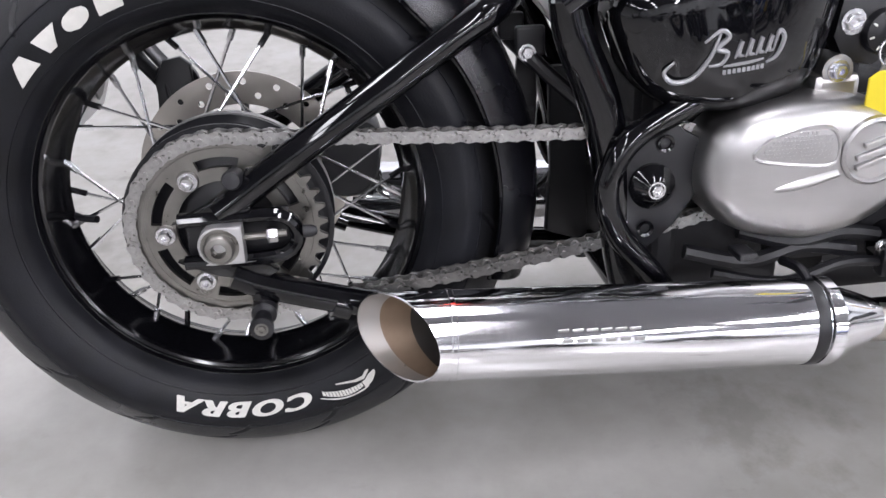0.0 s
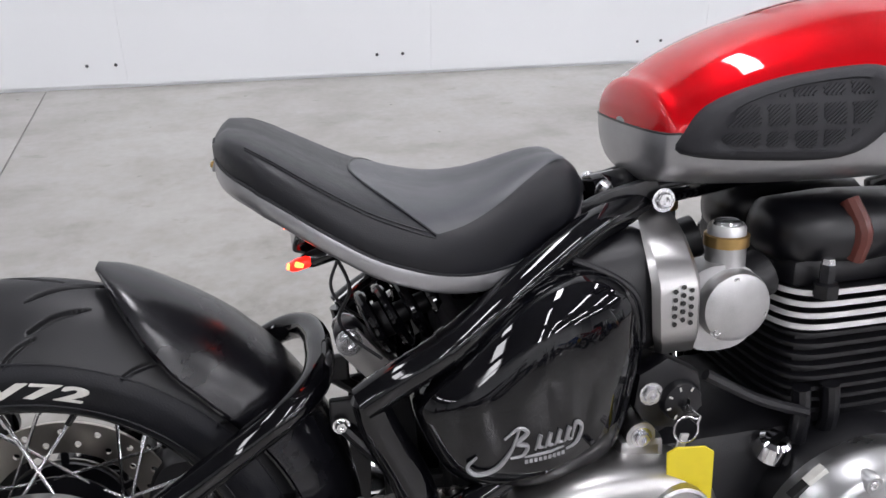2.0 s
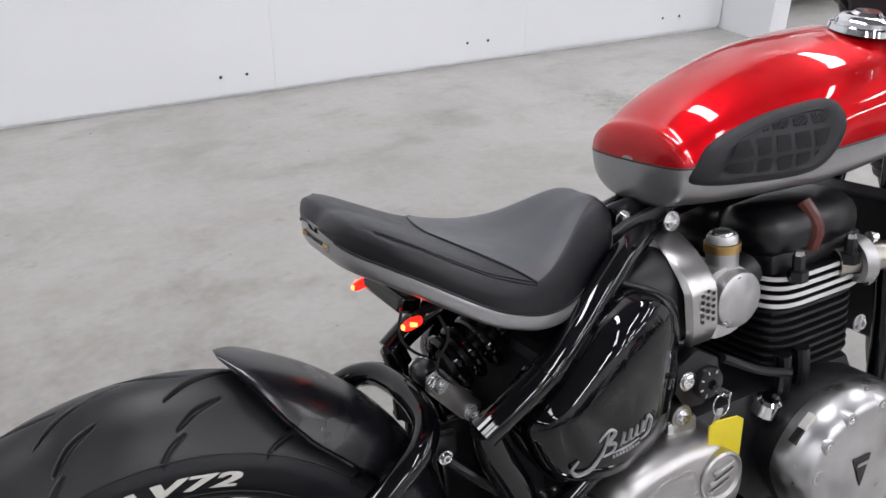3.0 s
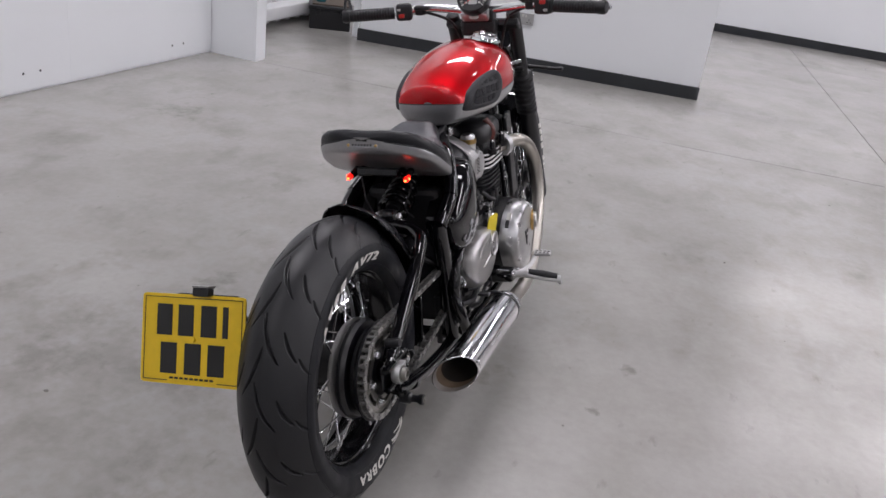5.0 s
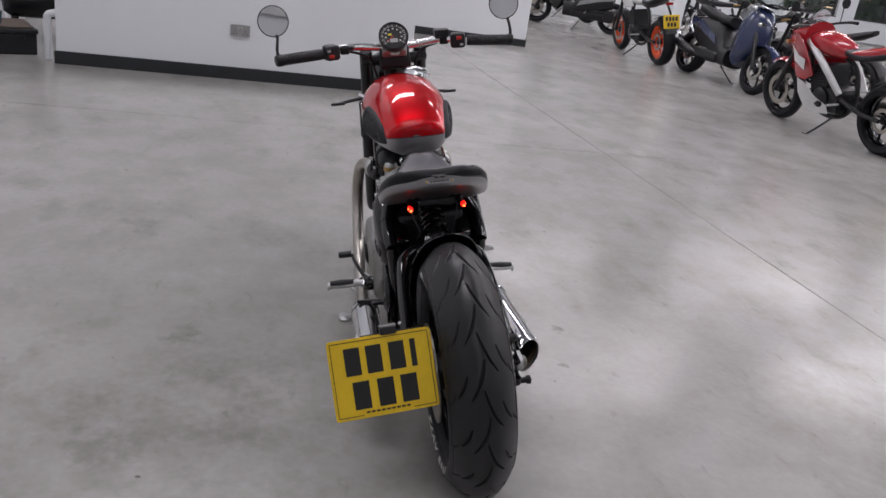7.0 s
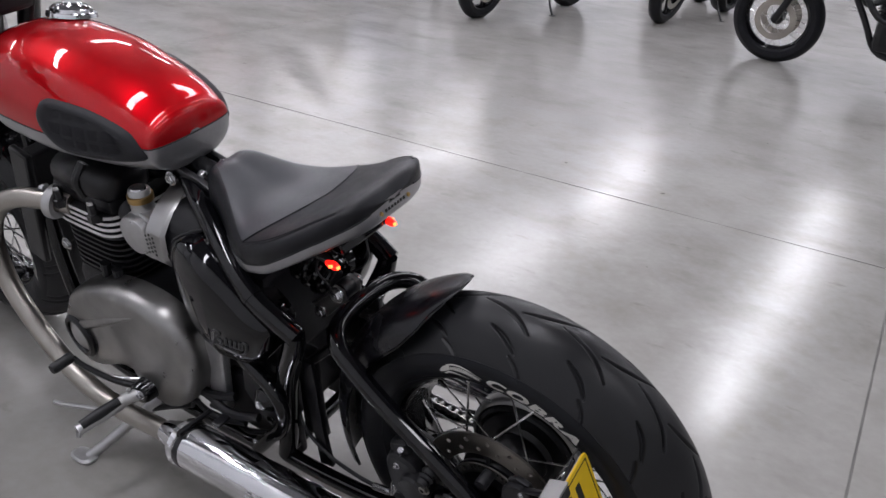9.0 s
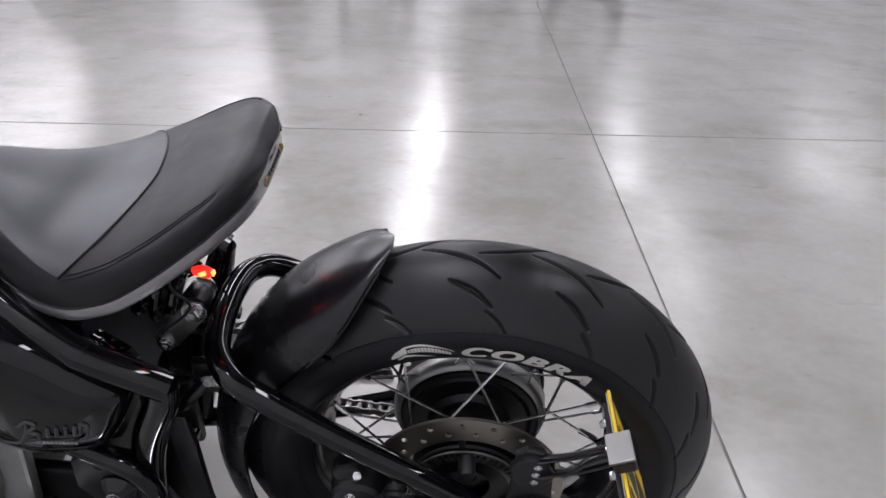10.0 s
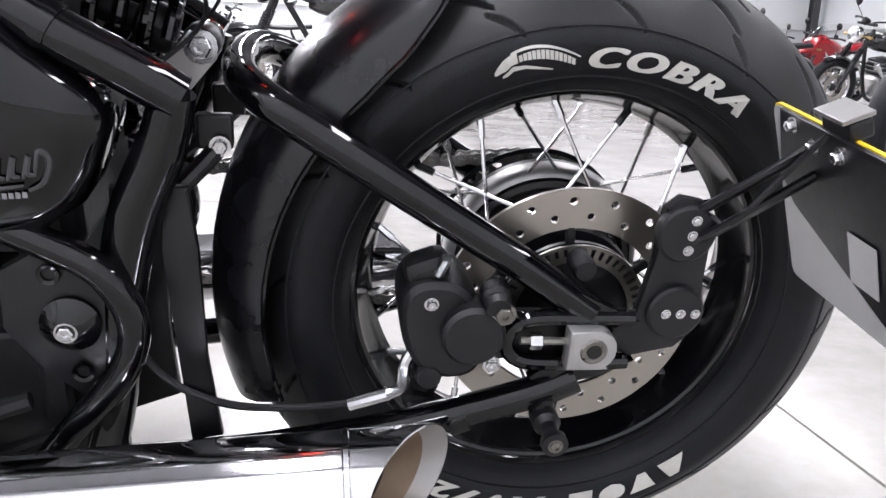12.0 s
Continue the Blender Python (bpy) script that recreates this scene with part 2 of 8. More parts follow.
M["red"] = material("candy_red_paint", (0.50, 0.0014, 0.0060), 0.36, 0.55, vary=0.04, scale=60, coat=1.0, spec=0.0, rough_vary=0.1)
M["leather"] = material("black_leather", (0.0048, 0.0052, 0.0078), 0.40, vary=0.15, scale=50, bump=0.20, bump_scale=900, spec=0.38)
# same leather, reflected sheen put into a lighter grey colour
M["leather_sheen"] = material("sheen_grey_leather", (0.034, 0.036, 0.043), 0.36, vary=0.12, scale=50, bump=0.2, bump_scale=700, spec=0.6)
M["pad"] = material("knee_pad_rubber", (0.00776, 0.00792, 0.0114), 0.6, vary=0.15, scale=80, bump=0.2, bump_scale=500)
M["engine_black"] = material("crinkle_black_engine", (0.00388, 0.00396, 0.0057), 0.45, vary=0.25, scale=60, bump=0.3, bump_scale=700)
M["yellow"] = material("yellow_reflective", (0.78, 0.52, 0.012), 0.42, vary=0.06, scale=60)
M["tag_yellow"] = material("yellow_card", (0.82, 0.66, 0.03), 0.5, vary=0.05, scale=60)
M["plate_black"] = material("plate_black_characters", (0.012, 0.012, 0.012), 0.4, vary=0.1)
M["plate_back"] = material("plate_back_plastic", (0.42, 0.42, 0.42), 0.35, vary=0.06, scale=30)
M["brass"] = material("brass_finish", (0.50, 0.33, 0.13), 0.32, 0.9, vary=0.15, scale=60)
M["brown"] = material("brown_plastic", (0.10, 0.025, 0.018), 0.3, vary=0.15, scale=60)
M["logo_grey"] = material("silver_grey_decal", (0.30, 0.30, 0.31), 0.35, 0.4, vary=0.08, scale=60)
M["red_lamp"] = material("red_lamp_glow", (0.6, 0.02, 0.01), 0.3, emit=(1.0, 0.008, 0.004, 2.6))
M["hot_lamp"] = material("lamp_core_glow", (0.9, 0.3, 0.1), 0.3, emit=(1.0, 0.062, 0.012, 14.0))
M["glass"] = glass("clear_glass")
M["mirror"] = material("mirror_glass", (0.85, 0.86, 0.87), 0.02, 1.0, vary=0.01)
M["white_paint"] = material("white_wall_paint", (0.80, 0.82, 0.835), 0.5, vary=0.02, scale=1.2, bump=0.03, bump_scale=60)
M["skirting"] = material("dark_skirting_paint", (0.020, 0.023, 0.026), 0.35, vary=0.15, scale=8)
M["cladding"] = material("white_cladding", (0.74, 0.75, 0.76), 0.4, vary=0.03, scale=1.2)
M["steelwork"] = material("white_steelwork", (0.70, 0.70, 0.70), 0.45, vary=0.05, scale=3)
M["dark_steel"] = material("dark_steelwork", (0.05, 0.05, 0.055), 0.45, vary=0.15, scale=5)
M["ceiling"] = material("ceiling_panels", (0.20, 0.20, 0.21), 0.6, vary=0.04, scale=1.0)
M["lamp"] = material("lamp_diffuser", (0.9, 0.9, 0.9), 0.4, emit=(0.97, 0.98, 1.0, 3.0))
M["lamp"].cycles.emission_sampling = "NONE"
M["subfloor"] = material("joint_filler", (0.21, 0.205, 0.195), 0.8, vary=0.2, scale=12)
M["socket"] = material("metal_socket_plate", (0.45, 0.45, 0.45), 0.35, 0.8, vary=0.05)
M["foliage"] = material("far_foliage", (0.05, 0.09, 0.035), 0.8, vary=0.6, scale=3.0)
M["tarmac"] = material("tarmac", (0.05, 0.05, 0.05), 0.9, vary=0.2, scale=8)


def concrete():
    """Polished concrete: clouds, fine speckle, faint stains and patchy gloss."""
    m = bpy.data.materials.new("polished_concrete")
    m.use_nodes = True
    nt = m.node_tree
    b = nt.nodes["Principled BSDF"]
    geo = nt.nodes.new("ShaderNodeNewGeometry")

    def noise_at(scale, detail, rough=0.55, dist=0.0):
        n = nt.nodes.new("ShaderNodeTexNoise")
        n.inputs["Scale"].default_value, n.inputs["Detail"].default_value = scale, detail
        n.inputs["Roughness"].default_value, n.inputs["Distortion"].default_value = rough, dist
        nt.links.new(geo.outputs["Position"], n.inputs["Vector"])
        return n.outputs["Fac"]

    def ramp(fac, stops):
        r = nt.nodes.new("ShaderNodeValToRGB")
        while len(r.color_ramp.elements) < len(stops):
            r.color_ramp.elements.new(0.5)
        for e, (p, c) in zip(r.color_ramp.elements, stops):
            e.position, e.color = p, (*c, 1)
        nt.links.new(fac, r.inputs["Fac"])
        return r.outputs["Color"]

    def mix(kind, a, c, fac):
        x = nt.nodes.new("ShaderNodeMix")
        x.data_type, x.blend_type = "RGBA", kind
        x.inputs[0].default_value = fac
        nt.links.new(a, x.inputs[6])
        nt.links.new(c, x.inputs[7])
        return x.outputs[2]

    def smear(scale, turn, long, lo, hi, depth):
        """Dark drags of dirt, long one way."""
        mp = nt.nodes.new("ShaderNodeMapping")
        mp.inputs["Rotation"].default_value = (0, 0, radians(turn))
        mp.inputs["Scale"].default_value = (1, long, 1)
        nt.links.new(geo.outputs["Position"], mp.inputs["Vector"])
        n = nt.nodes.new("ShaderNodeTexNoise")
        n.inputs["Scale"].default_value, n.inputs["Detail"].default_value, n.inputs["Roughness"].default_value = scale, 5, 0.6
        nt.links.new(mp.outputs["Vector"], n.inputs["Vector"])
        return ramp(n.outputs["Fac"], [(lo, (depth, depth * 0.985, depth * 0.965)), (hi, (1, 1, 1))])

    base = ramp(noise_at(0.9, 4, 0.5, 0.2), [(0.25, (0.336, 0.325, 0.306)), (0.52, (0.382, 0.371, 0.352)), (0.80, (0.420, 0.409, 0.390))])
    cloud = ramp(noise_at(0.30, 2, 0.4, 0.3), [(0.32, (0.85, 0.85, 0.85)), (0.68, (1.02, 1.02, 1.02))])
    fine = ramp(noise_at(38, 3, 0.6), [(0.30, (0.95, 0.95, 0.945)), (0.66, (1.015, 1.015, 1.015))])
    col = mix("MULTIPLY", base, cloud, 1.0)
    col = mix("MULTIPLY", col, fine, 1.0)
    col = mix("MULTIPLY", col, ramp(noise_at(3.0, 6, 0.62), [(0.30, (0.82, 0.81, 0.79)), (0.58, (1, 1, 1))]), 0.9)
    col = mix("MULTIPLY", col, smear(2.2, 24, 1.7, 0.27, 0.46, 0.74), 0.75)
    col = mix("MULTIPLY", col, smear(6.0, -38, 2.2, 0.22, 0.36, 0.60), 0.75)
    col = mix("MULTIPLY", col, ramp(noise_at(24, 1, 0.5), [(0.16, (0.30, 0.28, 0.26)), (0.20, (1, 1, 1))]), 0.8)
    # stains, and darker patches beside and under the motorcycle: centre, reach, depth of tone
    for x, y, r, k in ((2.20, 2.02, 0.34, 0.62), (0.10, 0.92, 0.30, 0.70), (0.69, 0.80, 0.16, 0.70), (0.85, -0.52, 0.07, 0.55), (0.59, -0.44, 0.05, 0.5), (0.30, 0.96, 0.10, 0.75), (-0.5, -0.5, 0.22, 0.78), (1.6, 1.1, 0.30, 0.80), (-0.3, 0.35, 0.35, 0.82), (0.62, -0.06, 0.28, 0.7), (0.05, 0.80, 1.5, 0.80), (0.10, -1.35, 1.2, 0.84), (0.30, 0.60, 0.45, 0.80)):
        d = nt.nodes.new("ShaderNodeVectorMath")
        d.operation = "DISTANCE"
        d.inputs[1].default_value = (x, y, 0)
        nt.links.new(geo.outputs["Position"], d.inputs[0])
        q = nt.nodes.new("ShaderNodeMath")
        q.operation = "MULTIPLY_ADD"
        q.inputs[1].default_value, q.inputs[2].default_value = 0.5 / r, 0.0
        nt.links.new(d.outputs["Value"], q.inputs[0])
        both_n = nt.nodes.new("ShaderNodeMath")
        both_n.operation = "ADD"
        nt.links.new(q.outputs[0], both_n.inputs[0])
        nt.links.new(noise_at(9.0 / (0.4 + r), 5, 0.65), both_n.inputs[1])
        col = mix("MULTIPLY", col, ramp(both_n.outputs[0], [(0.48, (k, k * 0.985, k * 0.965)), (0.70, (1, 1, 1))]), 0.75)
    nt.links.new(col, b.inputs["Base Color"])
    rr = nt.nodes.new("ShaderNodeMapRange")
    rr.inputs["From Min"].default_value, rr.inputs["From Max"].default_value = 0.3, 0.7
    rr.inputs["To Min"].default_value, rr.inputs["To Max"].default_value = 0.15, 0.27
    nt.links.new(noise_at(2.6, 5, 0.6, 0.4), rr.inputs["Value"])
    nt.links.new(rr.outputs["Result"], b.inputs["Roughness"])
    b.inputs["Specular IOR Level"].default_value = 0.40
    bp = nt.nodes.new("ShaderNodeBump")
    bp.inputs["Strength"].default_value, bp.inputs["Distance"].default_value = 0.05, 0.003
    nt.links.new(noise_at(7, 3, 0.55), bp.inputs["Height"])
    nt.links.new(bp.outputs["Normal"], b.inputs["Normal"])
    return m


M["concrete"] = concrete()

# ---- world and lamps ----
world = bpy.data.worlds.new("sky")
scene.world = world
world.use_nodes = True
sky = world.node_tree.nodes.new("ShaderNodeTexSky")
sky.sky_type, sky.sun_disc = "NISHITA", False
sky.sun_elevation, sky.sun_rotation = radians(40), radians(120)
world.node_tree.links.new(sky.outputs["Color"], world.node_tree.nodes["Background"].inputs["Color"])
world.node_tree.nodes["Background"].inputs["Strength"].default_value = 0.12
CEIL = 6.0


def lamp_area(name, m, sx, sy, watts, colour):
    li = bpy.data.lights.new(name, "AREA")
    li.shape, li.size, li.size_y, li.energy, li.color = "RECTANGLE", sx, sy, watts, colour
    ob = new(name, li)
    ob.matrix_basis = m
    return ob


# rows of linear lamps hung below the roof
LAMPS = [(x, y, 2.9 if y > 0 else 4.3) for x in (14.3, 9.9, 5.4, 1.1, -3.2, -7.6) for y in (1.3, -4.4, -10.7, -16.0)]
for x, y, run in LAMPS:
    watts = (104 if y > 0 else 110 if y > -6 else 138) * (0.45 if x < 0 else 1.20 if x > 4 else 0.95)
    lamp_area("batten_light", pose(x, y, CEIL - 0.62), 0.45, run, watts, (0.99, 0.955, 1.01))
# daylight in the openings of the glazed front
for y in (-5.2, -9.2, -13.2):
    lamp_area("window_daylight", pose(20.2, y, 1.75, 0, 90, 0), 2.2, 3.3, 10, (0.93, 0.97, 1.0))

# ---- the hall ----
FLOOR_Z = 0.006


def slab_floor():
    """Joint filler below, cut slabs above; the two families of joints run a little askew."""
    base = part("floor", box((4, -6.5, FLOOR_Z - 0.024), (40, 30, 0.04)), M["subfloor"], smooth=0)
    tagged(base, "polished grey concrete showroom floor with saw-cut joints", "floor", kind="structure")
    ux, uy = Vector((1, 0.0745, 0)).normalized(), Vector((-0.037, 1, 0)).normalized()
    cross = Vector((-0.42, -2.035, 0))
    sx, sy, gap = 4.06, 4.9, 0.0060
    a, b = (sx - gap) / 2, (sy - gap) / 2
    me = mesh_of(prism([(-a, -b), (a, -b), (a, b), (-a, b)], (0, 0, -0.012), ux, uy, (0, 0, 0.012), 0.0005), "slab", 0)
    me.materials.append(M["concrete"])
    for i in range(-3, 5):
        for j in range(-3, 2):
            ob = new("slab", me)
            ob.parent = base
            ob.matrix_basis = Matrix.Translation(cross + ux * (sx * (i + 0.5)) + uy * (sy * (j + 0.5)) + Vector((0, 0, FLOOR_Z)))
    return base


def wall_run(name, a, b, h, thick, mat, label, skirting=0.0, side=1, panels=0.0, z0=0.0):
    """A wall from a to b on plan; side says on which side the skirting stands; panels: width of each board."""
    a, b = Vector((*a, 0)), Vector((*b, 0))
    d = (b - a).normalized()
    n = Vector((-d.y, d.x, 0)) * side
    L = (b - a).length
    rot = Matrix.Rotation(math.atan2(d.y, d.x), 3, "Z")
    mid = (a + b) / 2 - n * thick / 2
    ob = part(name, box((mid.x, mid.y, z0 + h / 2), (L, thick, h), rot, bevel=0.004), mat, smooth=30)
    tagged(ob, label, "wall", kind="structure")
    if skirting:
        c = (a + b) / 2 + n * 0.010
        part("baseboard", box((c.x, c.y, skirting / 2), (L + 0.02, 0.018, skirting), rot, bevel=0.003), M["skirting"], ob, "dark painted skirting board")
    if panels:
        k = max(1, round(L / panels))
        w = L / k
        for i in range(k):
            c = a + d * (w * (i + 0.5)) + n * 0.006
            part("panel", box((c.x, c.y, z0 + h / 2 + 0.01), (w - 0.0005, 0.012, h - 0.02 - 0.006 * ((i * 7) % 3 == 0)), rot, bevel=0.0004), mat, ob)
    return ob


slab_floor()
LW = lambda x: 2.808 - 0.036 * x
wall_left = wall_run("wall_left", (3.455, LW(3.455)), (-9.0, LW(-9.0)), 3.2, 0.15, M["white_paint"], "tall white painted board wall with scuffs", panels=1.22)
# fixing screws along the foot of the boards
for k in range(-3, 3):
    for dx in (-0.05, 0.06):
        x = 0.783 + 1.16 * k + dx
        sc = part("screw", lathe([(0, 0.0035), (0.004, 0.003), (0.0065, 0.001), (0.007, 0.0)], (x, LW(x) - 0.0119, 0.098 + 0.004 * ((k * 5) % 3)), (-0.036, -1, 0), 12), M["dark_steel"], wall_left)
# the pier that ends it
pier = part("pier", box((3.520, 2.513, 1.6), (0.12, 0.375, 3.2), Matrix.Rotation(radians(-2), 3, "Z"), bevel=0.006), M["white_paint"])
tagged(pier, "white painted pier at the end of the board wall", "pier", kind="structure")
part_a = wall_run("partition_1", (5.02, -0.48), (4.80, 2.19), 2.6, 0.14, M["white_paint"], "white painted showroom partition with dark skirting", 0.10, 1)
part_b = wall_run("partition_2", (9.27, -2.65), (9.45, 0.6), 2.6, 0.14, M["white_paint"], "white painted showroom partition with dark skirting", 0.10, 1)


def ribbed_wall(name, a, b, h, pitch, depth, mat, label, z0=0.0):
    """A profiled metal sheet wall with upright ribs."""
    a, b = Vector((*a, 0)), Vector((*b, 0))
    d = (b - a).normalized()
    n = Vector((-d.y, d.x, 0))
    L = (b - a).length
    k = int(L / pitch)
    pts = []
    for i in range(k):
        s = i * pitch
        for f, o in ((0, 0), (0.45, 0), (0.55, depth), (0.90, depth), (1.0, 0)):
            pts.append(a + d * (s + f * pitch) + n * o)
    bm = sheet([[p + Vector((0, 0, z0)) for p in pts], [p + Vector((0, 0, z0 + h)) for p in pts]], 0.004)
    ob = part(name, bm, mat, smooth=20)
    tagged(ob, label, "wall", kind="structure")
    return ob


ribbed_wall("wall_store_side", (3.585, 3.04), (9.4, 2.95), 3.4, 0.17, -0.035, M["cladding"], "ribbed pale metal sheet side wall of the storage bay")
ribbed_wall("wall_store_back", (6.9, 0.4), (6.9, 3.1), 3.4, 0.17, 0.035, M["cladding"], "ribbed pale metal sheet wall of the storage bay")

# the long side of the hall: white liner panels, sheeting rails and columns
wall_far = wall_run("wall_far", (-11.8, -19.0), (20.5, -19.0), 6.2, 0.2, M["cladding"], "white liner panel wall of the hall", panels=1.35)
wall_end = wall_run("wall_end", (-12.0, 4.0), (-12.0, -19.2), 6.2, 0.2, M["cladding"], "white liner panel wall of the hall", panels=1.35)
wall_run("wall_behind", (20.5, 3.2), (-12.2, 3.35), 6.2, 0.2, M["cladding"], "white painted upper hall wall")


def sheeting_rail(a, b, z):
    a, b = Vector(a), Vector(b)
    d = b - a
    bm = box(((a.x + b.x) / 2, (a.y + b.y) / 2, z), (d.length, 0.07, 0.16), Matrix.Rotation(math.atan2(d.y, d.x), 3, "Z"), bevel=0.008)
    return tagged(part("sheeting_rail", bm, M["steelwork"]), "white steel sheeting rail along the wall", "rail", kind="structure")


def column(x, y, h=6.2, mat=None, turn=0.0, w=0.22):
    """An I-section stanchion on a base plate."""
    bm = bmesh.new()
    add_box(bm, (0, 0, h / 2), (0.012, w - 0.028, h))
    for s in (-1, 1):
        add_box(bm, (0, s * (w / 2 - 0.007), h / 2), (w * 0.8, 0.014, h))
    add_box(bm, (0, 0, 0.012), (w + 0.12, w + 0.12, 0.024))
    ob = part("column", bm, mat or M["steelwork"], at=pose(x, y, 0, 0, 0, turn), smooth=0)
    return tagged(ob, "painted steel column standing on a base plate", "column", kind="structure")


for z in (1.5, 3.2, 4.9):
    sheeting_rail((-11.8, -18.9, 0), (20.4, -18.9, 0), z)
    sheeting_rail((-11.9, 3.0, 0), (-11.9, -18.9, 0), z)
for x in (-8.4, -3.4, 1.6, 6.6, 11.6, 16.6):
    column(x, -18.7)
for y in (-15.0, -11.0, -7.0, -3.0):
    column(-11.7, y, turn=90)
column(-11.65, -18.65, mat=M["dark_steel"])
white_post = part("square_post", box((10.6, -5.35, 1.55), (0.2, 0.2, 3.1), bevel=0.008), M["white_paint"])
tagged(white_post, "white boxed-in post between parked motorcycles", "post", kind="structure")


def glazed_front():
    """The end wall with its row of windows: piers, sill wall, head, frames and panes."""
    x = 20.4
    w = part("wall_front", box((x, -7.9, 0.30), (0.25, 22.4, 0.6), bevel=0.004), M["white_paint"])
    tagged(w, "white front wall with a row of dark-framed windows", "wall", kind="structure")
    part("head", box((x, -7.9, 4.55), (0.25, 22.4, 3.3), bevel=0.004), M["white_paint"], w)
    ys = [3.2, -2.9, -3.3, -6.9, -7.5, -10.9, -11.5, -14.9, -15.5, -19.1]
    for a, b in zip(ys[0::2], ys[1::2]):
        if a in (3.2,):
            part("pier", box((x, (a + b) / 2, 1.75), (0.25, a - b, 2.3), bevel=0.004), M["white_paint"], w)
    for a, b in ((-2.9, -3.3), (-6.9, -7.5), (-10.9, -11.5), (-14.9, -15.5), (-18.6, -19.1)):
        part("pier", box((x, (a + b) / 2, 1.75), (0.25, a - b, 2.3), bevel=0.004), M["white_paint"], w)
    for i, (a, b) in enumerate(((-3.3, -6.9), (-7.5, -10.9), (-11.5, -14.9), (-15.5, -18.6))):
        win = part("window_%d" % (i + 1), box((x, (a + b) / 2, 0.615), (0.3, a - b, 0.03), bevel=0.004), M["dark_steel"])
        tagged(win, "dark-framed showroom window looking out on greenery", "window", kind="structure")
        for k in range(4):
            yy = a + (b - a) * k / 3
            part("window_frame", box((x, yy - (0.03 if k == 0 else -0.03 if k == 3 else 0), 1.76), (0.08, 0.06, 2.26), bevel=0.004), M["dark_steel"], win)
        part("window_frame", box((x, (a + b) / 2, 2.87), (0.08, a - b - 0.12, 0.05), bevel=0.004), M["dark_steel"], win)
        for k in range(3):
            y0, y1 = a + (b - a) * k / 3, a + (b - a) * (k + 1) / 3
            p = part("pane", box((x, (y0 + y1) / 2, 1.74), (0.008, abs(y1 - y0) - 0.07, 2.2)), M["glass"], win, smooth=0)
            p.visible_shadow = False


glazed_front()
out = part("ground", box((45, -8, -0.12), (48.9, 70, 0.1)), M["tarmac"], smooth=0)
tagged(out, "dark tarmac yard outside the windows", "ground", kind="structure")


def hedge():
    """Clumps of leaves behind the yard."""
    rng = random.Random(5)
    bm = bmesh.new()
    for _ in range(9000):
        c = Vector((26 + rng.random() * 3, -26 + rng.random() * 32, rng.random() ** 0.8 * (7.6 + 1.2 * math.sin(_ * 0.37))))
        r = 0.16 + rng.random() * 0.22
        ax = Vector((rng.gauss(0, 1), rng.gauss(0, 1), rng.gauss(0, 1))).normalized()
        o = ax.orthogonal()
        q = ax.cross(o)
        bm.faces.new([bm.verts.new(c + (o * math.cos(t) + q * math.sin(t) * 0.6) * r) for t in (0, 1.1, 2.1, 3.14, 4.2, 5.2)])
    ob = part("hedge", bm, M["foliage"], smooth=0)
    return tagged(ob, "green leafy hedge seen through the windows", "hedge", kind="stuff")


hedge()
# roof lining out of view; grey, since gloss paint mirrors it dark
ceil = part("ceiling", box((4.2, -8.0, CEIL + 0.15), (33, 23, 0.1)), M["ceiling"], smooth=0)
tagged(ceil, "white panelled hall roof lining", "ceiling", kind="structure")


def batten_lamp(run):
    t = thing("ceiling_lamp", "long white linear lamp hung below the roof", "lamp", group="rows of linear lamps")
    part("housing", box((0, 0, 0.05), (run + 0.1, 0.50, 0.06), bevel=0.01), M["steelwork"], t)
    part("diffuser", box((0, 0, 0.012), (run + 0.04, 0.46, 0.018), bevel=0.006), M["lamp"], t, "glowing white diffuser")
    for s in (-1, 1):
        part("hanger", tube([(s * run * 0.44, 0, 0.07), (s * run * 0.44, 0, 0.35), (s * run * 0.44, 0, 0.69)], 0.004, 6, 1), M["steelwork"], t)
    return t


made = {}
for x, y, run in LAMPS:
    m = pose(x, y, CEIL - 0.6, 0, 0, 90)
    if run in made:
        copy_thing(made[run], m)
    else:
        made[run] = batten_lamp(run)
        made[run].matrix_basis = m

# ---- the motorcycle ----
LEAN = radians(-11.0)
bike = thing("motorcycle", "black custom motorcycle with red and silver tank, on its side stand", "motorcycle", Matrix.Translation((0, 0, 0.0002)) @ Matrix.Rotation(LEAN, 4, "X"))
AX = Vector((0.003, 0, 0.3215))


TYRE_LINE = {}


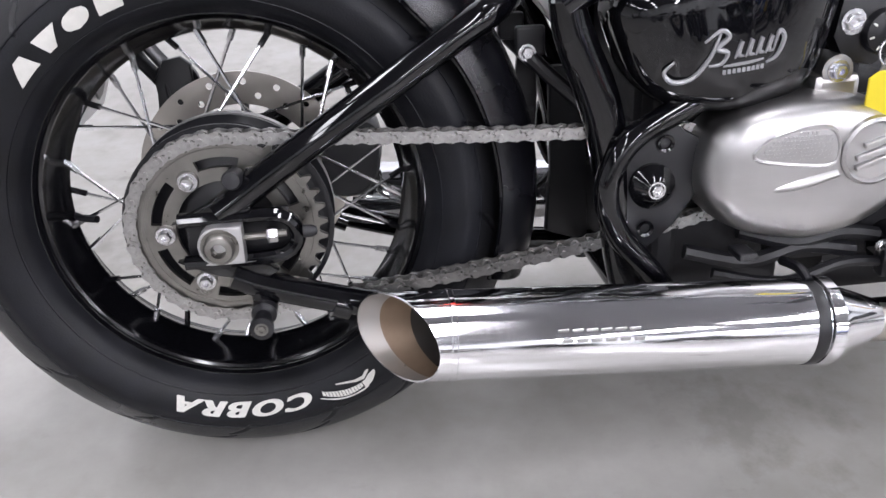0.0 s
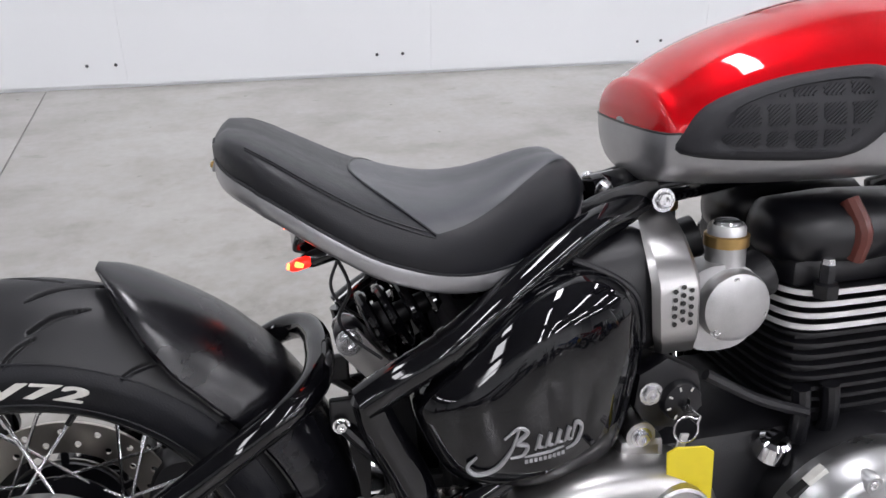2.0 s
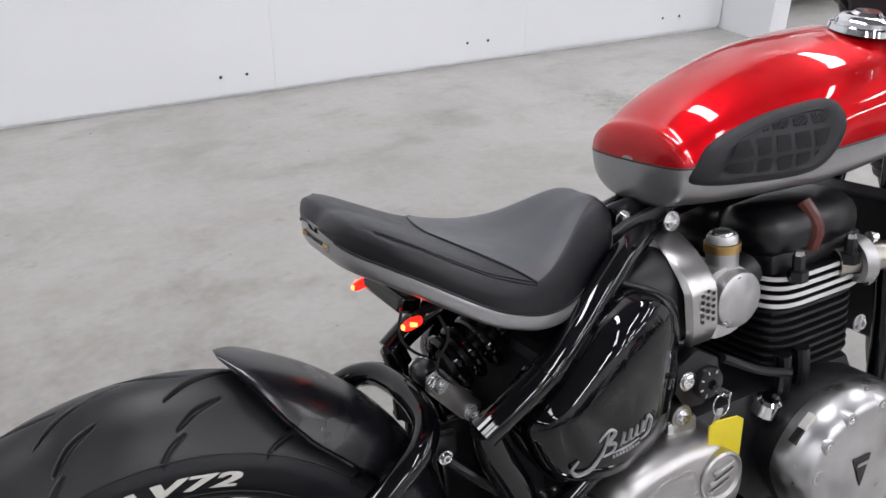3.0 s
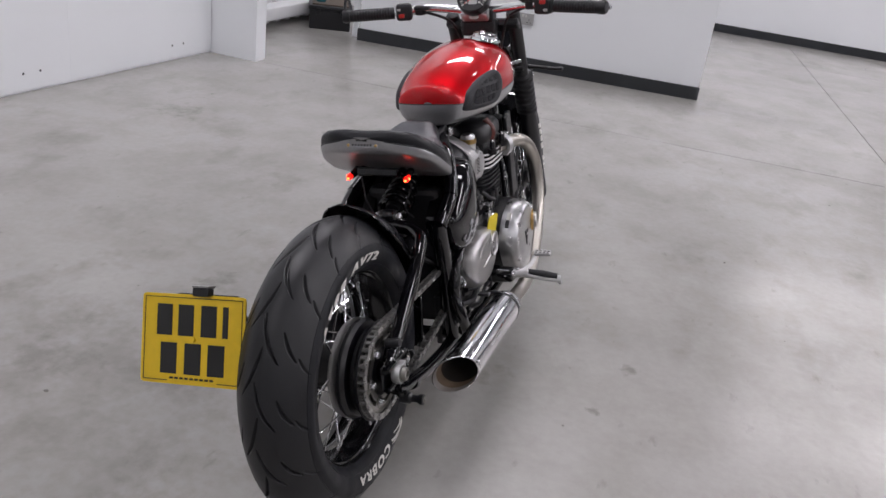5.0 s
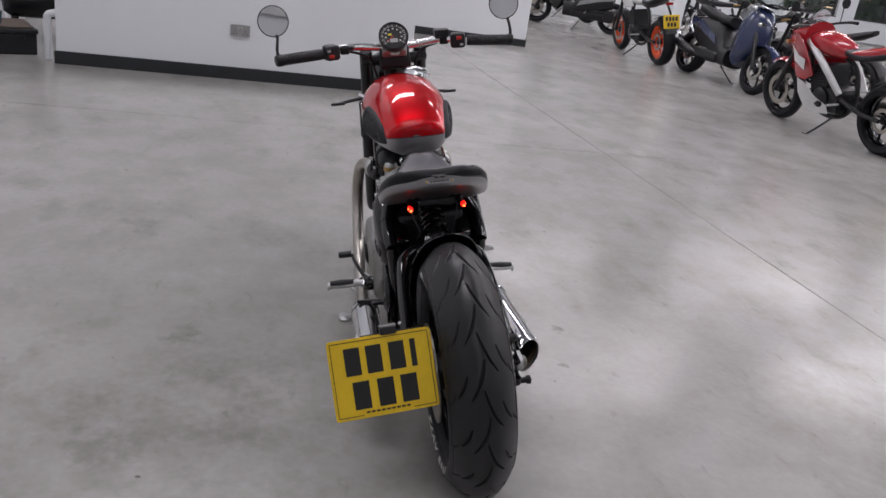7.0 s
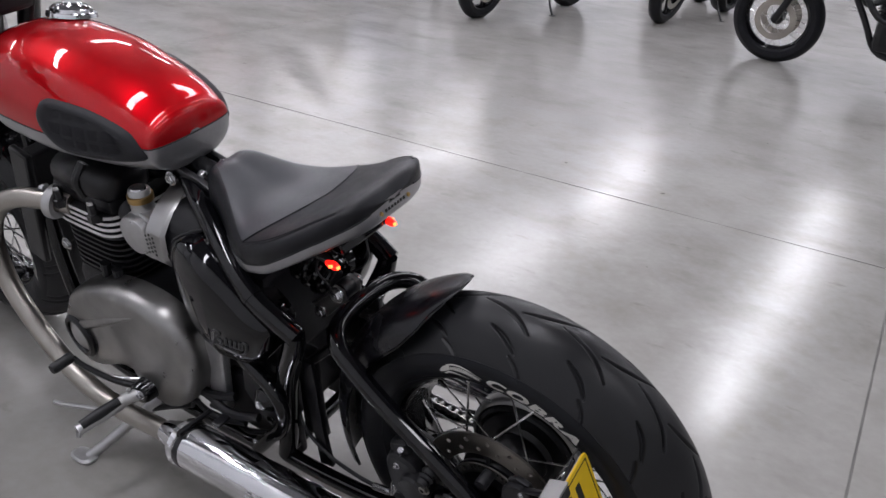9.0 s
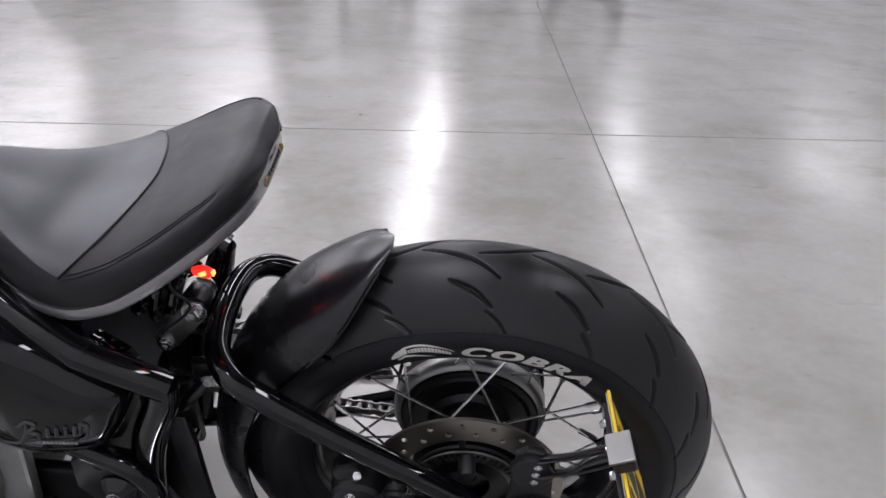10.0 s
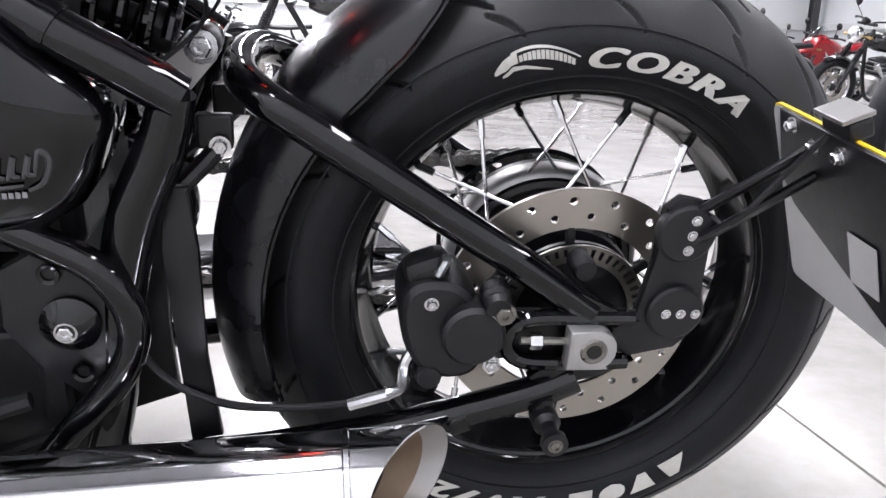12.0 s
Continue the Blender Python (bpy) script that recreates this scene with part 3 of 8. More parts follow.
def tyre_mesh(name, R, half, rim_r, crown, grooves, count, seg, seed=0):
    """A tyre turned about y, its tread cut with slanting grooves."""
    prof = [(rim_r - 0.004, half * 0.62), (rim_r + 0.006, half * 0.80), (rim_r + 0.020, half * 0.93), (rim_r + 0.036, half * 0.985), (R - crown - 0.013, half * 0.97), (R - crown, half * 0.885)]
    side = smooth_path([(r, y, 0) for r, y in prof], 5)
    n = 34 if count == 15 else 60
    a_end = side[-1]
    top = []
    for i in range(1, n + 1):
        t = i / n
        y = a_end.y * (1 - t)
        top.append(Vector((R - crown * (abs(y) / a_end.y) ** 2.05, y, 0)))
    half_line = side + top
    line = half_line + [Vector((p.x, -p.y, 0)) for p in reversed(half_line[:-1])]
    rr = np.array([p.x for p in line])
    yy = np.array([p.y for p in line])
    arc = np.concatenate([[0], np.cumsum(np.hypot(np.diff(rr), np.diff(yy)))])
    lat = arc - arc[len(half_line) - 1]
    k = len(rr)
    per = seg // count
    ang = np.arange(seg) * 2 * np.pi / seg
    u = (np.arange(seg) % per) / per * (2 * np.pi * R / count)
    period = 2 * np.pi * R / count
    dep = np.zeros((seg, k))
    for side_sign, pts, width, depth in grooves:
        p = np.array(pts, float)
        best = np.full((seg, k), 9.0)
        for q, (a, b) in enumerate(zip(p[:-1], p[1:])):
            d = b - a
            for sh in (-period, 0, period):
                pu = u[:, None] - (a[0] + sh)
                pv = lat[None, :] * side_sign - a[1]
                t = np.clip((pu * d[0] + pv * d[1]) / (d @ d), 0, 1)
                # pointed at both ends, widest towards the middle
                w = width * (0.22 + 0.78 * np.sin(np.pi * np.clip((q + t) / (len(p) - 1), 0, 1)) ** 0.7)
                best = np.minimum(best, np.hypot(pu - t * d[0], pv - t * d[1]) / w)
        dep = np.maximum(dep, depth * np.clip((1 - best) / 0.40, 0, 1))
    # radial and sideways direction of the surface
    tr, ty = np.gradient(rr), np.gradient(yy)
    ln = np.hypot(tr, ty)
    nr, ny = -ty / ln, tr / ln
    if nr[k // 2] < 0:
        nr, ny = -nr, -ny
    r2 = rr[None, :] - dep * nr[None, :]
    y2 = np.broadcast_to(yy[None, :], r2.shape) - dep * ny[None, :]
    co = np.stack([r2 * np.cos(ang)[:, None], y2, r2 * np.sin(ang)[:, None]], -1).reshape(-1, 3)
    i, j = np.meshgrid(np.arange(seg), np.arange(k - 1), indexing="ij")
    i2 = (i + 1) % seg
    faces = np.stack([i * k + j, i * k + j + 1, i2 * k + j + 1, i2 * k + j], -1).reshape(-1, 4)
    TYRE_LINE[name] = (rr[:len(side)].tolist(), yy[:len(side)].tolist())
    me = bpy.data.meshes.new(name)
    me.from_pydata(co.tolist(), [], faces.tolist())
    me.polygons.foreach_set("use_smooth", [True] * len(me.polygons))
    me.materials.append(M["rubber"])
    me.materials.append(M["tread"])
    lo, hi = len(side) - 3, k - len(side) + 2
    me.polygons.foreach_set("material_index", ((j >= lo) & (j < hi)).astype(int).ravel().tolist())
    me.update()
    return me


def arc_pts(pts, n=6):
    return [(p.x, p.y) for p in smooth_path([(a, b, 0) for a, b in pts], n)]


def rear_grooves():
    g = []
    for s, o in ((1, 0.0), (-1, 0.060)):
        g.append((s, arc_pts([(o + 0.000, -0.004), (o + 0.030, 0.003), (o + 0.060, 0.015), (o + 0.088, 0.034)]), 0.0035, 0.0066))
        g.append((s, arc_pts([(o + 0.030, 0.037), (o + 0.058, 0.049), (o + 0.082, 0.067)]), 0.0034, 0.0062))
        g.append((s, arc_pts([(o + 0.072, 0.070), (o + 0.090, 0.082), (o + 0.104, 0.097)]), 0.0027, 0.0045))
    return g


RIM_R = 0.2045


def rim_profile(r0, half):
    """One side of the rim, mirrored: lip, bead ledge, drop centre; then back along the inside."""
    outer = [(r0 + 0.008, half), (r0 + 0.0095, half - 0.005), (r0 + 0.004, half - 0.009), (r0 - 0.002, half - 0.020), (r0 - 0.014, half - 0.034)]
    inner = [(r0 - 0.004, half), (r0 - 0.007, half - 0.004), (r0 - 0.007, half - 0.009), (r0 - 0.010, half - 0.011), (r0 - 0.011, half - 0.020), (r0 - 0.020, half - 0.034)]
    flip = lambda rows: [(r, -y) for r, y in reversed(rows)]
    return outer + [(r0 - 0.021, 0.0)] + flip(outer) + list(reversed(flip(inner))) + [(r0 - 0.026, 0.0)] + list(reversed(inner))


def spokes(wheel, rim_r, hub_r, hub_half, count, cross=0.9, phase=0.0):
    """Laced spokes, each from a hub flange to its nipple at the rim."""
    for i in range(count):
        a = 2 * math.pi * (i + 0.5) / count + phase
        side = 1 if i % 2 else -1
        way = 1 if (i // 2) % 2 else -1
        b = a + way * cross
        p0 = Vector((hub_r * math.cos(b), side * hub_half, hub_r * math.sin(b)))
        p1 = Vector((rim_r * math.cos(a), side * 0.008, rim_r * math.sin(a)))
        s = part("spoke", tube([p0, (p0 + p1) / 2, p1], 0.0019, 6, 1), M["spoke"], wheel)
        d = (p0 - p1).normalized()
        part("nipple", tube([p1 - d * 0.002, p1 + d * 0.016], 0.0036, 6, 1), M["spoke"] if i % 3 else M["rim_black"], wheel)


def rear_wheel():
    hub = bmesh.new()
    add_lathe(hub, [(0.012, 0.070), (0.040, 0.070), (0.044, 0.060), (0.044, 0.052), (0.070, 0.050), (0.072, 0.044), (0.050, 0.040), (0.046, 0.0), (0.050, -0.036), (0.078, -0.042), (0.080, -0.050), (0.072, -0.056), (0.060, -0.070), (0.012, -0.070)], (0, 0, 0), (0, 1, 0), 48)
    bmesh.ops.recalc_face_normals(hub, faces=hub.faces)
    w = part("rear_wheel", hub, M["satin_black"], bike, "black wire-spoked rear wheel with white-lettered tyre", at=Matrix.Translation(AX))
    t = part("tyre", tyre_mesh("tyre", 0.3135, 0.078, 0.2045, 0.050, rear_grooves(), 16, 16 * 100), None, w, "black rubber tyre with slanting tread grooves")
    part("rim", lathe(rim_profile(RIM_R, 0.050), (0, 0, 0), (0, 1, 0), 96, closed=True), M["rim_black"], w, "gloss black rim")
    part("hub_ring", lathe([(0.094, -0.026), (0.099, -0.028), (0.103, -0.034), (0.104, -0.042), (0.104, -0.048), (0.094, -0.048)], (0, 0, 0), (0, 1, 0), 64, closed=True), M["worn_alloy"], w, "polished alloy drum rim")
    part("hub_drum", lathe([(0.022, -0.010), (0.050, -0.012), (0.056, -0.020), (0.078, -0.022), (0.081, -0.026), (0.085, -0.022), (0.091, -0.024), (0.0935, -0.030), (0.0935, -0.0485), (0.103, -0.0485), (0.104, -0.056), (0.098, -0.064), (0.022, -0.068)], (0, 0, 0), (0, 1, 0), 64, closed=True), M["satin_black"], w, "black cush drive drum")
    spokes(w, 0.181, 0.068, 0.046, 32)
    return w


wheel_r = rear_wheel()


# ---- tank, seat and body ----
def tank_ring(x, n=40, grow=0.0, zlo=None, zhi=None):
    """One section across the tank."""
    xs = (0.650, 0.695, 0.76, 0.86, 0.96, 1.04, 1.10)
    u = min(max(x, 0.65), 1.10)
    half = ease(u, xs, (0.088, 0.106, 0.121, 0.136, 0.138, 0.124, 0.098))
    top = ease(u, xs, (0.789, 0.816, 0.840, 0.862, 0.868, 0.858, 0.832))
    bot = ease(u, xs, (0.684, 0.680, 0.677, 0.676, 0.684, 0.692, 0.700))
    mid = ease(u, xs, (0.743, 0.741, 0.739, 0.740, 0.745, 0.752, 0.758))
    # rounded ends
    e = (0.65 - x) / 0.0185 if x < 0.65 else (x - 1.10) / 0.020 if x > 1.10 else 0.0
    k0 = 0.03 + 0.97 * max(0.0, 1 - min(e, 1) ** 2.5) ** 0.4
    half, top, bot = half * k0, mid + (top - mid) * k0, mid - (mid - bot) * k0
    out = []
    for k in range(n):
        t = 2 * math.pi * k / n
        c, s = math.cos(t), math.sin(t)
        if s >= 0:
            y = half * math.copysign(abs(c) ** (2 / 2.3), c)
            z = mid + (top - mid) * abs(s) ** (2 / 2.1)
        else:
            y = half * math.copysign(abs(c) ** (2 / 3.2), c) * (1 - 0.13 * abs(s) ** 2)
            z = mid - (mid - bot) * abs(s) ** (2 / 3.0)
        out.append(Vector((x, y, z)))
    return out


def tank():
    xs = [0.63152, 0.6316, 0.6318, 0.6322, 0.6329, 0.634, 0.6355, 0.638, 0.6415, 0.6455, 0.65, 0.657, 0.667] + [0.68 + 0.02 * i for i in range(21)] + [1.09, 1.10, 1.106, 1.111, 1.115, 1.1175, 1.119, 1.1198]
    rings = [tank_ring(x, 56) for x in xs]
    body = loft(rings)
    me = mesh_of(body, "fuel_tank", 50)
    me.materials.append(M["red"])
    me.materials.append(M["silver"])
    n = 56
    for p in me.polygons:
        k = [i % n for i in p.vertices]
        if len(k) == 4 and min(k) >= n // 2 or len(k) == 4 and set(k) & {0} and max(k) == n - 1:
            p.material_index = 1
        elif len(k) > 4:
            p.material_index = 1
    t = part("fuel_tank", me, None, bike, "candy red tank with a satin silver lower band")
    # thin dark line between the colours, round both sides and the rear
    line = [r[0] for r in reversed(rings)] + [r[28] for r in rings]
    part("pinstripe", tube(line, 0.0013, 6, 1, raw=True), M["plate_black"], t)
    for s in (-1, 1):
        def wall(x, z, lift):
            """A point on the tank's flank, lifted off it."""
            side = sorted(((p.z, abs(p.y)) for p in tank_ring(x, 160) if p.y >= 0))
            return Vector((x, s * (float(np.interp(z, [q[0] for q in side], [q[1] for q in side])) + lift), z))

        shape = [(0.656, 0.724), (0.658, 0.745), (0.680, 0.770), (0.733, 0.789), (0.788, 0.798), (0.834, 0.800), (0.851, 0.789), (0.853, 0.767), (0.834, 0.738), (0.798, 0.717), (0.722, 0.717)]
        pts = [(p.x, p.y) for p in smooth_path([(u, v, 0) for u, v in shape], 4, True)]
        cx = sum(p[0] for p in pts) / len(pts)
        cz = sum(p[1] for p in pts) / len(pts)
        rows = [[wall(cx + (x - cx) * f, cz + (z - cz) * f, lift) for x, z in pts] for f, lift in ((1.02, -0.004), (1.01, 0.003), (0.97, 0.0075), (0.90, 0.0095), (0.78, 0.0095), (0.74, 0.0065), (0.5, 0.0065), (0.25, 0.0065), (0.02, 0.0065))]
        bm = loft(rows, caps=False)
        bm.faces.new([v for v in list(bm.verts)[-len(pts):]])
        bmesh.ops.recalc_face_normals(bm, faces=bm.faces)
        kp = part("knee_pad", bm, M["pad"], t, "black rubber knee pad with a ribbed inset", smooth=60)

        def inside(x, z, f=0.70):
            hit = False
            for (x0, z0), (x1, z1) in zip(pts, pts[1:] + pts[:1]):
                x0, z0, x1, z1 = cx + (x0 - cx) * f, cz + (z0 - cz) * f, cx + (x1 - cx) * f, cz + (z1 - cz) * f
                if (z0 > z) != (z1 > z) and x < x0 + (z - z0) / (z1 - z0) * (x1 - x0):
                    hit = not hit
            gap = min(abs(z - cz + 0.012), abs(z - cz - 0.013), *[abs(x - cx - 0.026 * k - 0.010) for k in (-2, -1, 0, 1)])
            return hit and gap > 0.0022

        ribs = bmesh.new()
        for k in range(-34, 35):
            run = []
            for j in range(-28, 29):
                x, z = cx + k * 0.0042 + j * 0.0022, cz + j * 0.0019
                if inside(x, z):
                    run.append(wall(x, z, 0.0072))
                else:
                    if len(run) > 1:
                        add_tube(ribs, run, 0.0011, 5, 1, raw=True)
                    run = []
        part("ribs", ribs, M["pad"], kp, smooth=60)
        # the maker's badge as plain raised bars
        for k in range(7):
            xx = 0.996 + k * 0.0115
            zz = 0.768 - k * 0.0012
            ring = tank_ring(xx, 160)
            best = min((p for p in ring if p.y * s >= 0), key=lambda g: abs(g.z - zz))
            slope = math.atan2(tank_ring(xx + 0.01)[0].y - tank_ring(xx - 0.01)[0].y, 0.02) * s
            part("badge_bar", box((xx, best.y + s * 0.001, zz), (0.0092, 0.003, 0.015), Matrix.Rotation(slope, 3, "Z"), bevel=0.0008), M["chrome"], t)
    cap = Vector((0.985, -0.055, 0.866))
    up = Vector((0.02, -0.22, 1)).normalized()
    part("filler_cap", lathe([(0, 0.020), (0.016, 0.020), (0.020, 0.016), (0.030, 0.015), (0.036, 0.010), (0.037, 0.004), (0.043, 0.003), (0.045, -0.004), (0.02, -0.010)], cap, up, 40), M["chrome"], t, "chrome filler cap")
    return t


tank()


def seat():
    """A solo seat: silver pan below, leather above, with a raised tail."""
    # along x: top height in the middle, half width, height of the pan's edge
    xs = (0.2185, 0.220, 0.226, 0.235, 0.26, 0.30, 0.35, 0.40, 0.44, 0.48, 0.51, 0.54, 0.56, 0.573, 0.580)
    top = (0.7535, 0.7575, 0.766, 0.772, 0.765, 0.743, 0.717, 0.701, 0.696, 0.703, 0.715, 0.724, 0.721, 0.709, 0.692)
    half = (0.014, 0.040, 0.067, 0.088, 0.121, 0.141, 0.147, 0.139, 0.119, 0.094, 0.074, 0.060, 0.052, 0.043, 0.026)
    edge = (0.7515, 0.7475, 0.741, 0.736, 0.725, 0.699, 0.666, 0.645, 0.633, 0.628, 0.630, 0.642, 0.654, 0.668, 0.680)
    X = np.concatenate([np.array([0.2185, 0.2189, 0.2196, 0.2208, 0.2225, 0.225, 0.2285, 0.233, 0.239, 0.246, 0.253, 0.26]), np.linspace(0.27, 0.55, 30), np.linspace(0.556, 0.580, 8)])

    def at_x(x):
        return (float(np.interp(x, xs, v)) for v in (top, half, edge))

    sm = lambda v: np.concatenate([v[:8], np.convolve(np.pad(v, 2, mode="edge"), [0.1, 0.2, 0.4, 0.2, 0.1], "valid")[8:]])
    T, Hf, E = (sm(np.interp(X, xs, v)) for v in (top, half, edge))
    rings, pan = [], []
    for x, tp, h, e in zip(X, T, Hf, E):
        ring = []
        for k in range(33):
            f = -1 + 2 * k / 32
            # rolled edge, then a shallow dish on top
            y = h * math.copysign(abs(math.sin(f * math.pi / 2)) ** 0.9, f)
            w = abs(f)
            z = e + (tp - e) * (1 - w ** 2.5) ** 0.6
            z -= 0.006 * (1 - w) ** 2
            ring.append(Vector((x, y, z)))
        ring.append(Vector((x, h * 0.97, e - 0.006)))
        ring.append(Vector((x, -h * 0.97, e - 0.006)))
        rings.append(ring)
        lo = []
        for k in range(21):
            f = -1 + 2 * k / 20
            lo.append(Vector((x, (h + 0.001) * math.sin(f * math.pi / 2), e - 0.002 - 0.022 * (1 - abs(f) ** 4) ** 0.5)))
        for k in range(21):
            f = 1 - 2 * k / 20
            lo.append(Vector((x, (h - 0.002) * math.sin(f * math.pi / 2), e + 0.003)))
        pan.append(lo)
    s = part("seat", loft(rings), M["leather"], bike, "black leather solo seat with a grey worn centre and stitched seam", smooth=60)
    # centre sheet with its reflected sheen coloured in, its seam and the piped edge line
    def on_top(x, f, lift=0.0012):
        tp, h, e = (float(np.interp(x, X, v)) for v in (T, Hf, E))
        w = abs(f)
        return Vector((x, h * math.copysign(abs(math.sin(f * math.pi / 2)) ** 0.9, f), e + (tp - e) * (1 - w ** 2.5) ** 0.6 - 0.006 * (1 - w) ** 2 + lift))

    def edge_f(x):
        """Where the crest line runs, as a share of the half width."""
        return float(np.interp(x, (0.235, 0.30, 0.36, 0.404, 0.46, 0.52, 0.575), (0.60, 0.68, 0.74, 0.80, 0.66, 0.52, 0.30)))

    def centre_f(x):
        """The centre panel opens forward from the cross seam."""
        return min(edge_f(x), 0.80 * (max(0.0, x - 0.3445) / 0.06) ** 0.60)

    gx = 0.346 + (0.560 - 0.346) * np.linspace(0, 1, 36) ** 1.6
    grid = [[on_top(x, centre_f(x) * (-1 + 2 * k / 20)) for k in range(21)] for x in gx]
    part("seat_centre", sheet(grid, 0.0), M["leather_sheen"], s, "grey leather centre", smooth=60)
    for sd in (-1, 1):
        for off in (-0.02, 0.02):
            part("seam", tube([on_top(x, sd * (edge_f(x) + off), 0.0004) for x in np.linspace(0.250, 0.404, 24)], 0.0008, 6, 1, raw=True), M["leather"], s)
        part("piping", tube([Vector((x, sd * h * 0.995, e + 0.0005)) for x, h, e in zip(X[4:-8], Hf[4:-8], E[4:-8])], 0.0018, 6, 1, raw=True), M["leather"], s)
    part("seam", tube([on_top(0.345 + 0.06 * abs(f) ** 1.6, f * 0.80, 0.0007) for f in np.linspace(-1, 1, 41)], 0.0014, 6, 1, raw=True), M["leather"], s)
    part("seat_pan", loft(pan), M["silver"], s, "satin silver seat pan", smooth=60)
    return s


seat()


# ---- swingarm, frame, chain drive ----
def both(pts, s):
    return [(x, y * s, z) for x, y, z in pts]


def swingarm():
    side = [(0.000, 0.122, 0.346), (0.035, 0.121, 0.370), (0.08, 0.120, 0.400), (0.175, 0.115, 0.459), (0.235, 0.108, 0.496), (0.268, 0.099, 0.514), (0.290, 0.072, 0.524), (0.298, 0.034, 0.527)]
    loop = both(side, -1) + [(0.299, 0.0, 0.528)] + list(reversed(side))
    arm = part("swingarm", tube(loop, 0.0152, 16, 6), M["gloss_black"], bike, "gloss black tubular swingarm cage")
    for s in (-1, 1):
        part("lower_tube", tube(both([(0.005, 0.128, 0.283), (0.04, 0.126, 0.266), (0.127, 0.121, 0.236), (0.22, 0.116, 0.212), (0.33, 0.112, 0.194), (0.42, 0.108, 0.186)], s), 0.0148, 14, 6), M["gloss_black"], arm)
        part("weld_sleeve", tube(both([(0.10, 0.1225, 0.241), (0.116, 0.1215, 0.234)], s), 0.0163, 14, 1), M["gloss_black"], arm)
        # slotted axle plate
        ring = [(-0.038, 0.130, 0.300), (0.01, 0.130, 0.299), (0.058, 0.130, 0.302), (0.073, 0.130, 0.3215), (0.058, 0.130, 0.342), (0.01, 0.130, 0.344), (-0.038, 0.130, 0.344)]
        part("axle_plate", tube(both(ring, s), 0.0072, 10, 4), M["gloss_black"], arm)
        part("slot_web", box((0.015, s * 0.118, 0.322), (0.10, 0.006, 0.05), bevel=0.002), M["satin_black"], arm)
        part("gusset", prism([(-0.045, 0.340), (0.025, 0.345), (0.045, 0.372), (0.02, 0.372), (-0.02, 0.352)], (0, s * 0.120, 0), (1, 0, 0), (0, 0, 1), (0, s * 0.012, 0), 0.002), M["gloss_black"], arm)
        part("gusset", prism([(-0.045, 0.302), (-0.01, 0.285), (0.03, 0.275), (0.05, 0.285), (0.03, 0.302)], (0, s * 0.122, 0), (1, 0, 0), (0, 0, 1), (0, s * 0.012, 0), 0.002), M["gloss_black"], arm)
        # axle block and chain adjuster
        shape = [(0.022, 0.3405), (0.022, 0.3025), (-0.010, 0.3025)] + [(-0.004 + 0.017 * math.cos(t), 0.3215 + 0.019 * math.sin(t)) for t in [radians(260 - 20 * k) for k in range(9)]] + [(-0.004, 0.3405)]
        b = part("axle_block", prism(shape, (0, s * 0.131, 0), (1, 0, 0), (0, 0, 1), (0, s * 0.018, 0), 0.002), M["cast"], arm, "pale alloy axle adjuster block")
        part("axle_nut", lathe([(r, h) for r, h in (((0.006, 0.006), (0.0072, 0.011), (0.0125, 0.010), (0.0145, 0.007), (0.0145, 0.001), (0.018, 0.001), (0.018, -0.002), (0.006, -0.002)) if s < 0 else ((0.0062, -0.004), (0.0070, 0.0016), (0.0105, 0.0020), (0.0120, 0.0008), (0.0120, -0.006), (0.0062, -0.006)))], (0.000, s * 0.149, 0.3215), (0, s, 0), 24, closed=True), M["zinc"], arm)
        if s > 0:
            part("axle_bore", lathe([(0, 0.0), (0.0066, 0.0), (0.0066, -0.004), (0, -0.004)], (0.000, 0.1497, 0.3215), (0, 1, 0), 18), M["plate_black"], arm)
        part("adjuster_screw", tube(both([(0.022, 0.137, 0.325), (0.062, 0.137, 0.326)], s), 0.0036, 8, 1), M["zinc"], arm)
        part("adjuster_nut", lathe([(0.0, 0.006), (0.007, 0.006), (0.008, 0.004), (0.008, -0.004), (0.0, -0.005)], (0.048, s * 0.137, 0.3255), (1, 0, 0), 6), M["bolt"], arm)
        part("adjuster_cap", lathe([(0, 0.008), (0.004, 0.007), (0.0062, 0.002), (0.0062, -0.006), (0, -0.006)], (0.084, s * 0.137, 0.326), (1, 0, 0), 12), M["matt_black"], arm)
        # paddock bobbin
        part("bobbin", lathe([(0, -0.05), (0.0125, -0.05), (0.0125, -0.030), (0.0080, -0.025), (0.0080, -0.013), (0.0115, -0.008), (0.0115, 0.0), (0.0075, 0.001), (0, 0.001)], (0.0315, s * 0.178, 0.246), (0, s, 0), 20), M["satin_black"], arm)
        part("bobbin_screw", bolt((0.0315, s * 0.1785, 0.246), (0, s, 0), 0.0045, 0.003), M["zinc"], arm)
        part("bobbin_lug", tube(both([(0.03, 0.128, 0.272), (0.032, 0.130, 0.255), (0.033, 0.131, 0.247)], s), 0.012, 10, 3), M["gloss_black"], arm)
    # stubs on the upper tube and hose guide
    part("guide_peg", lathe([(0, 0.012), (0.008, 0.011), (0.0095, 0.006), (0.0095, -0.02), (0, -0.02)], (0.018, -0.130, 0.381), (0, -1, 0.2), 16), M["matt_black"], arm)
    return arm


swingarm()


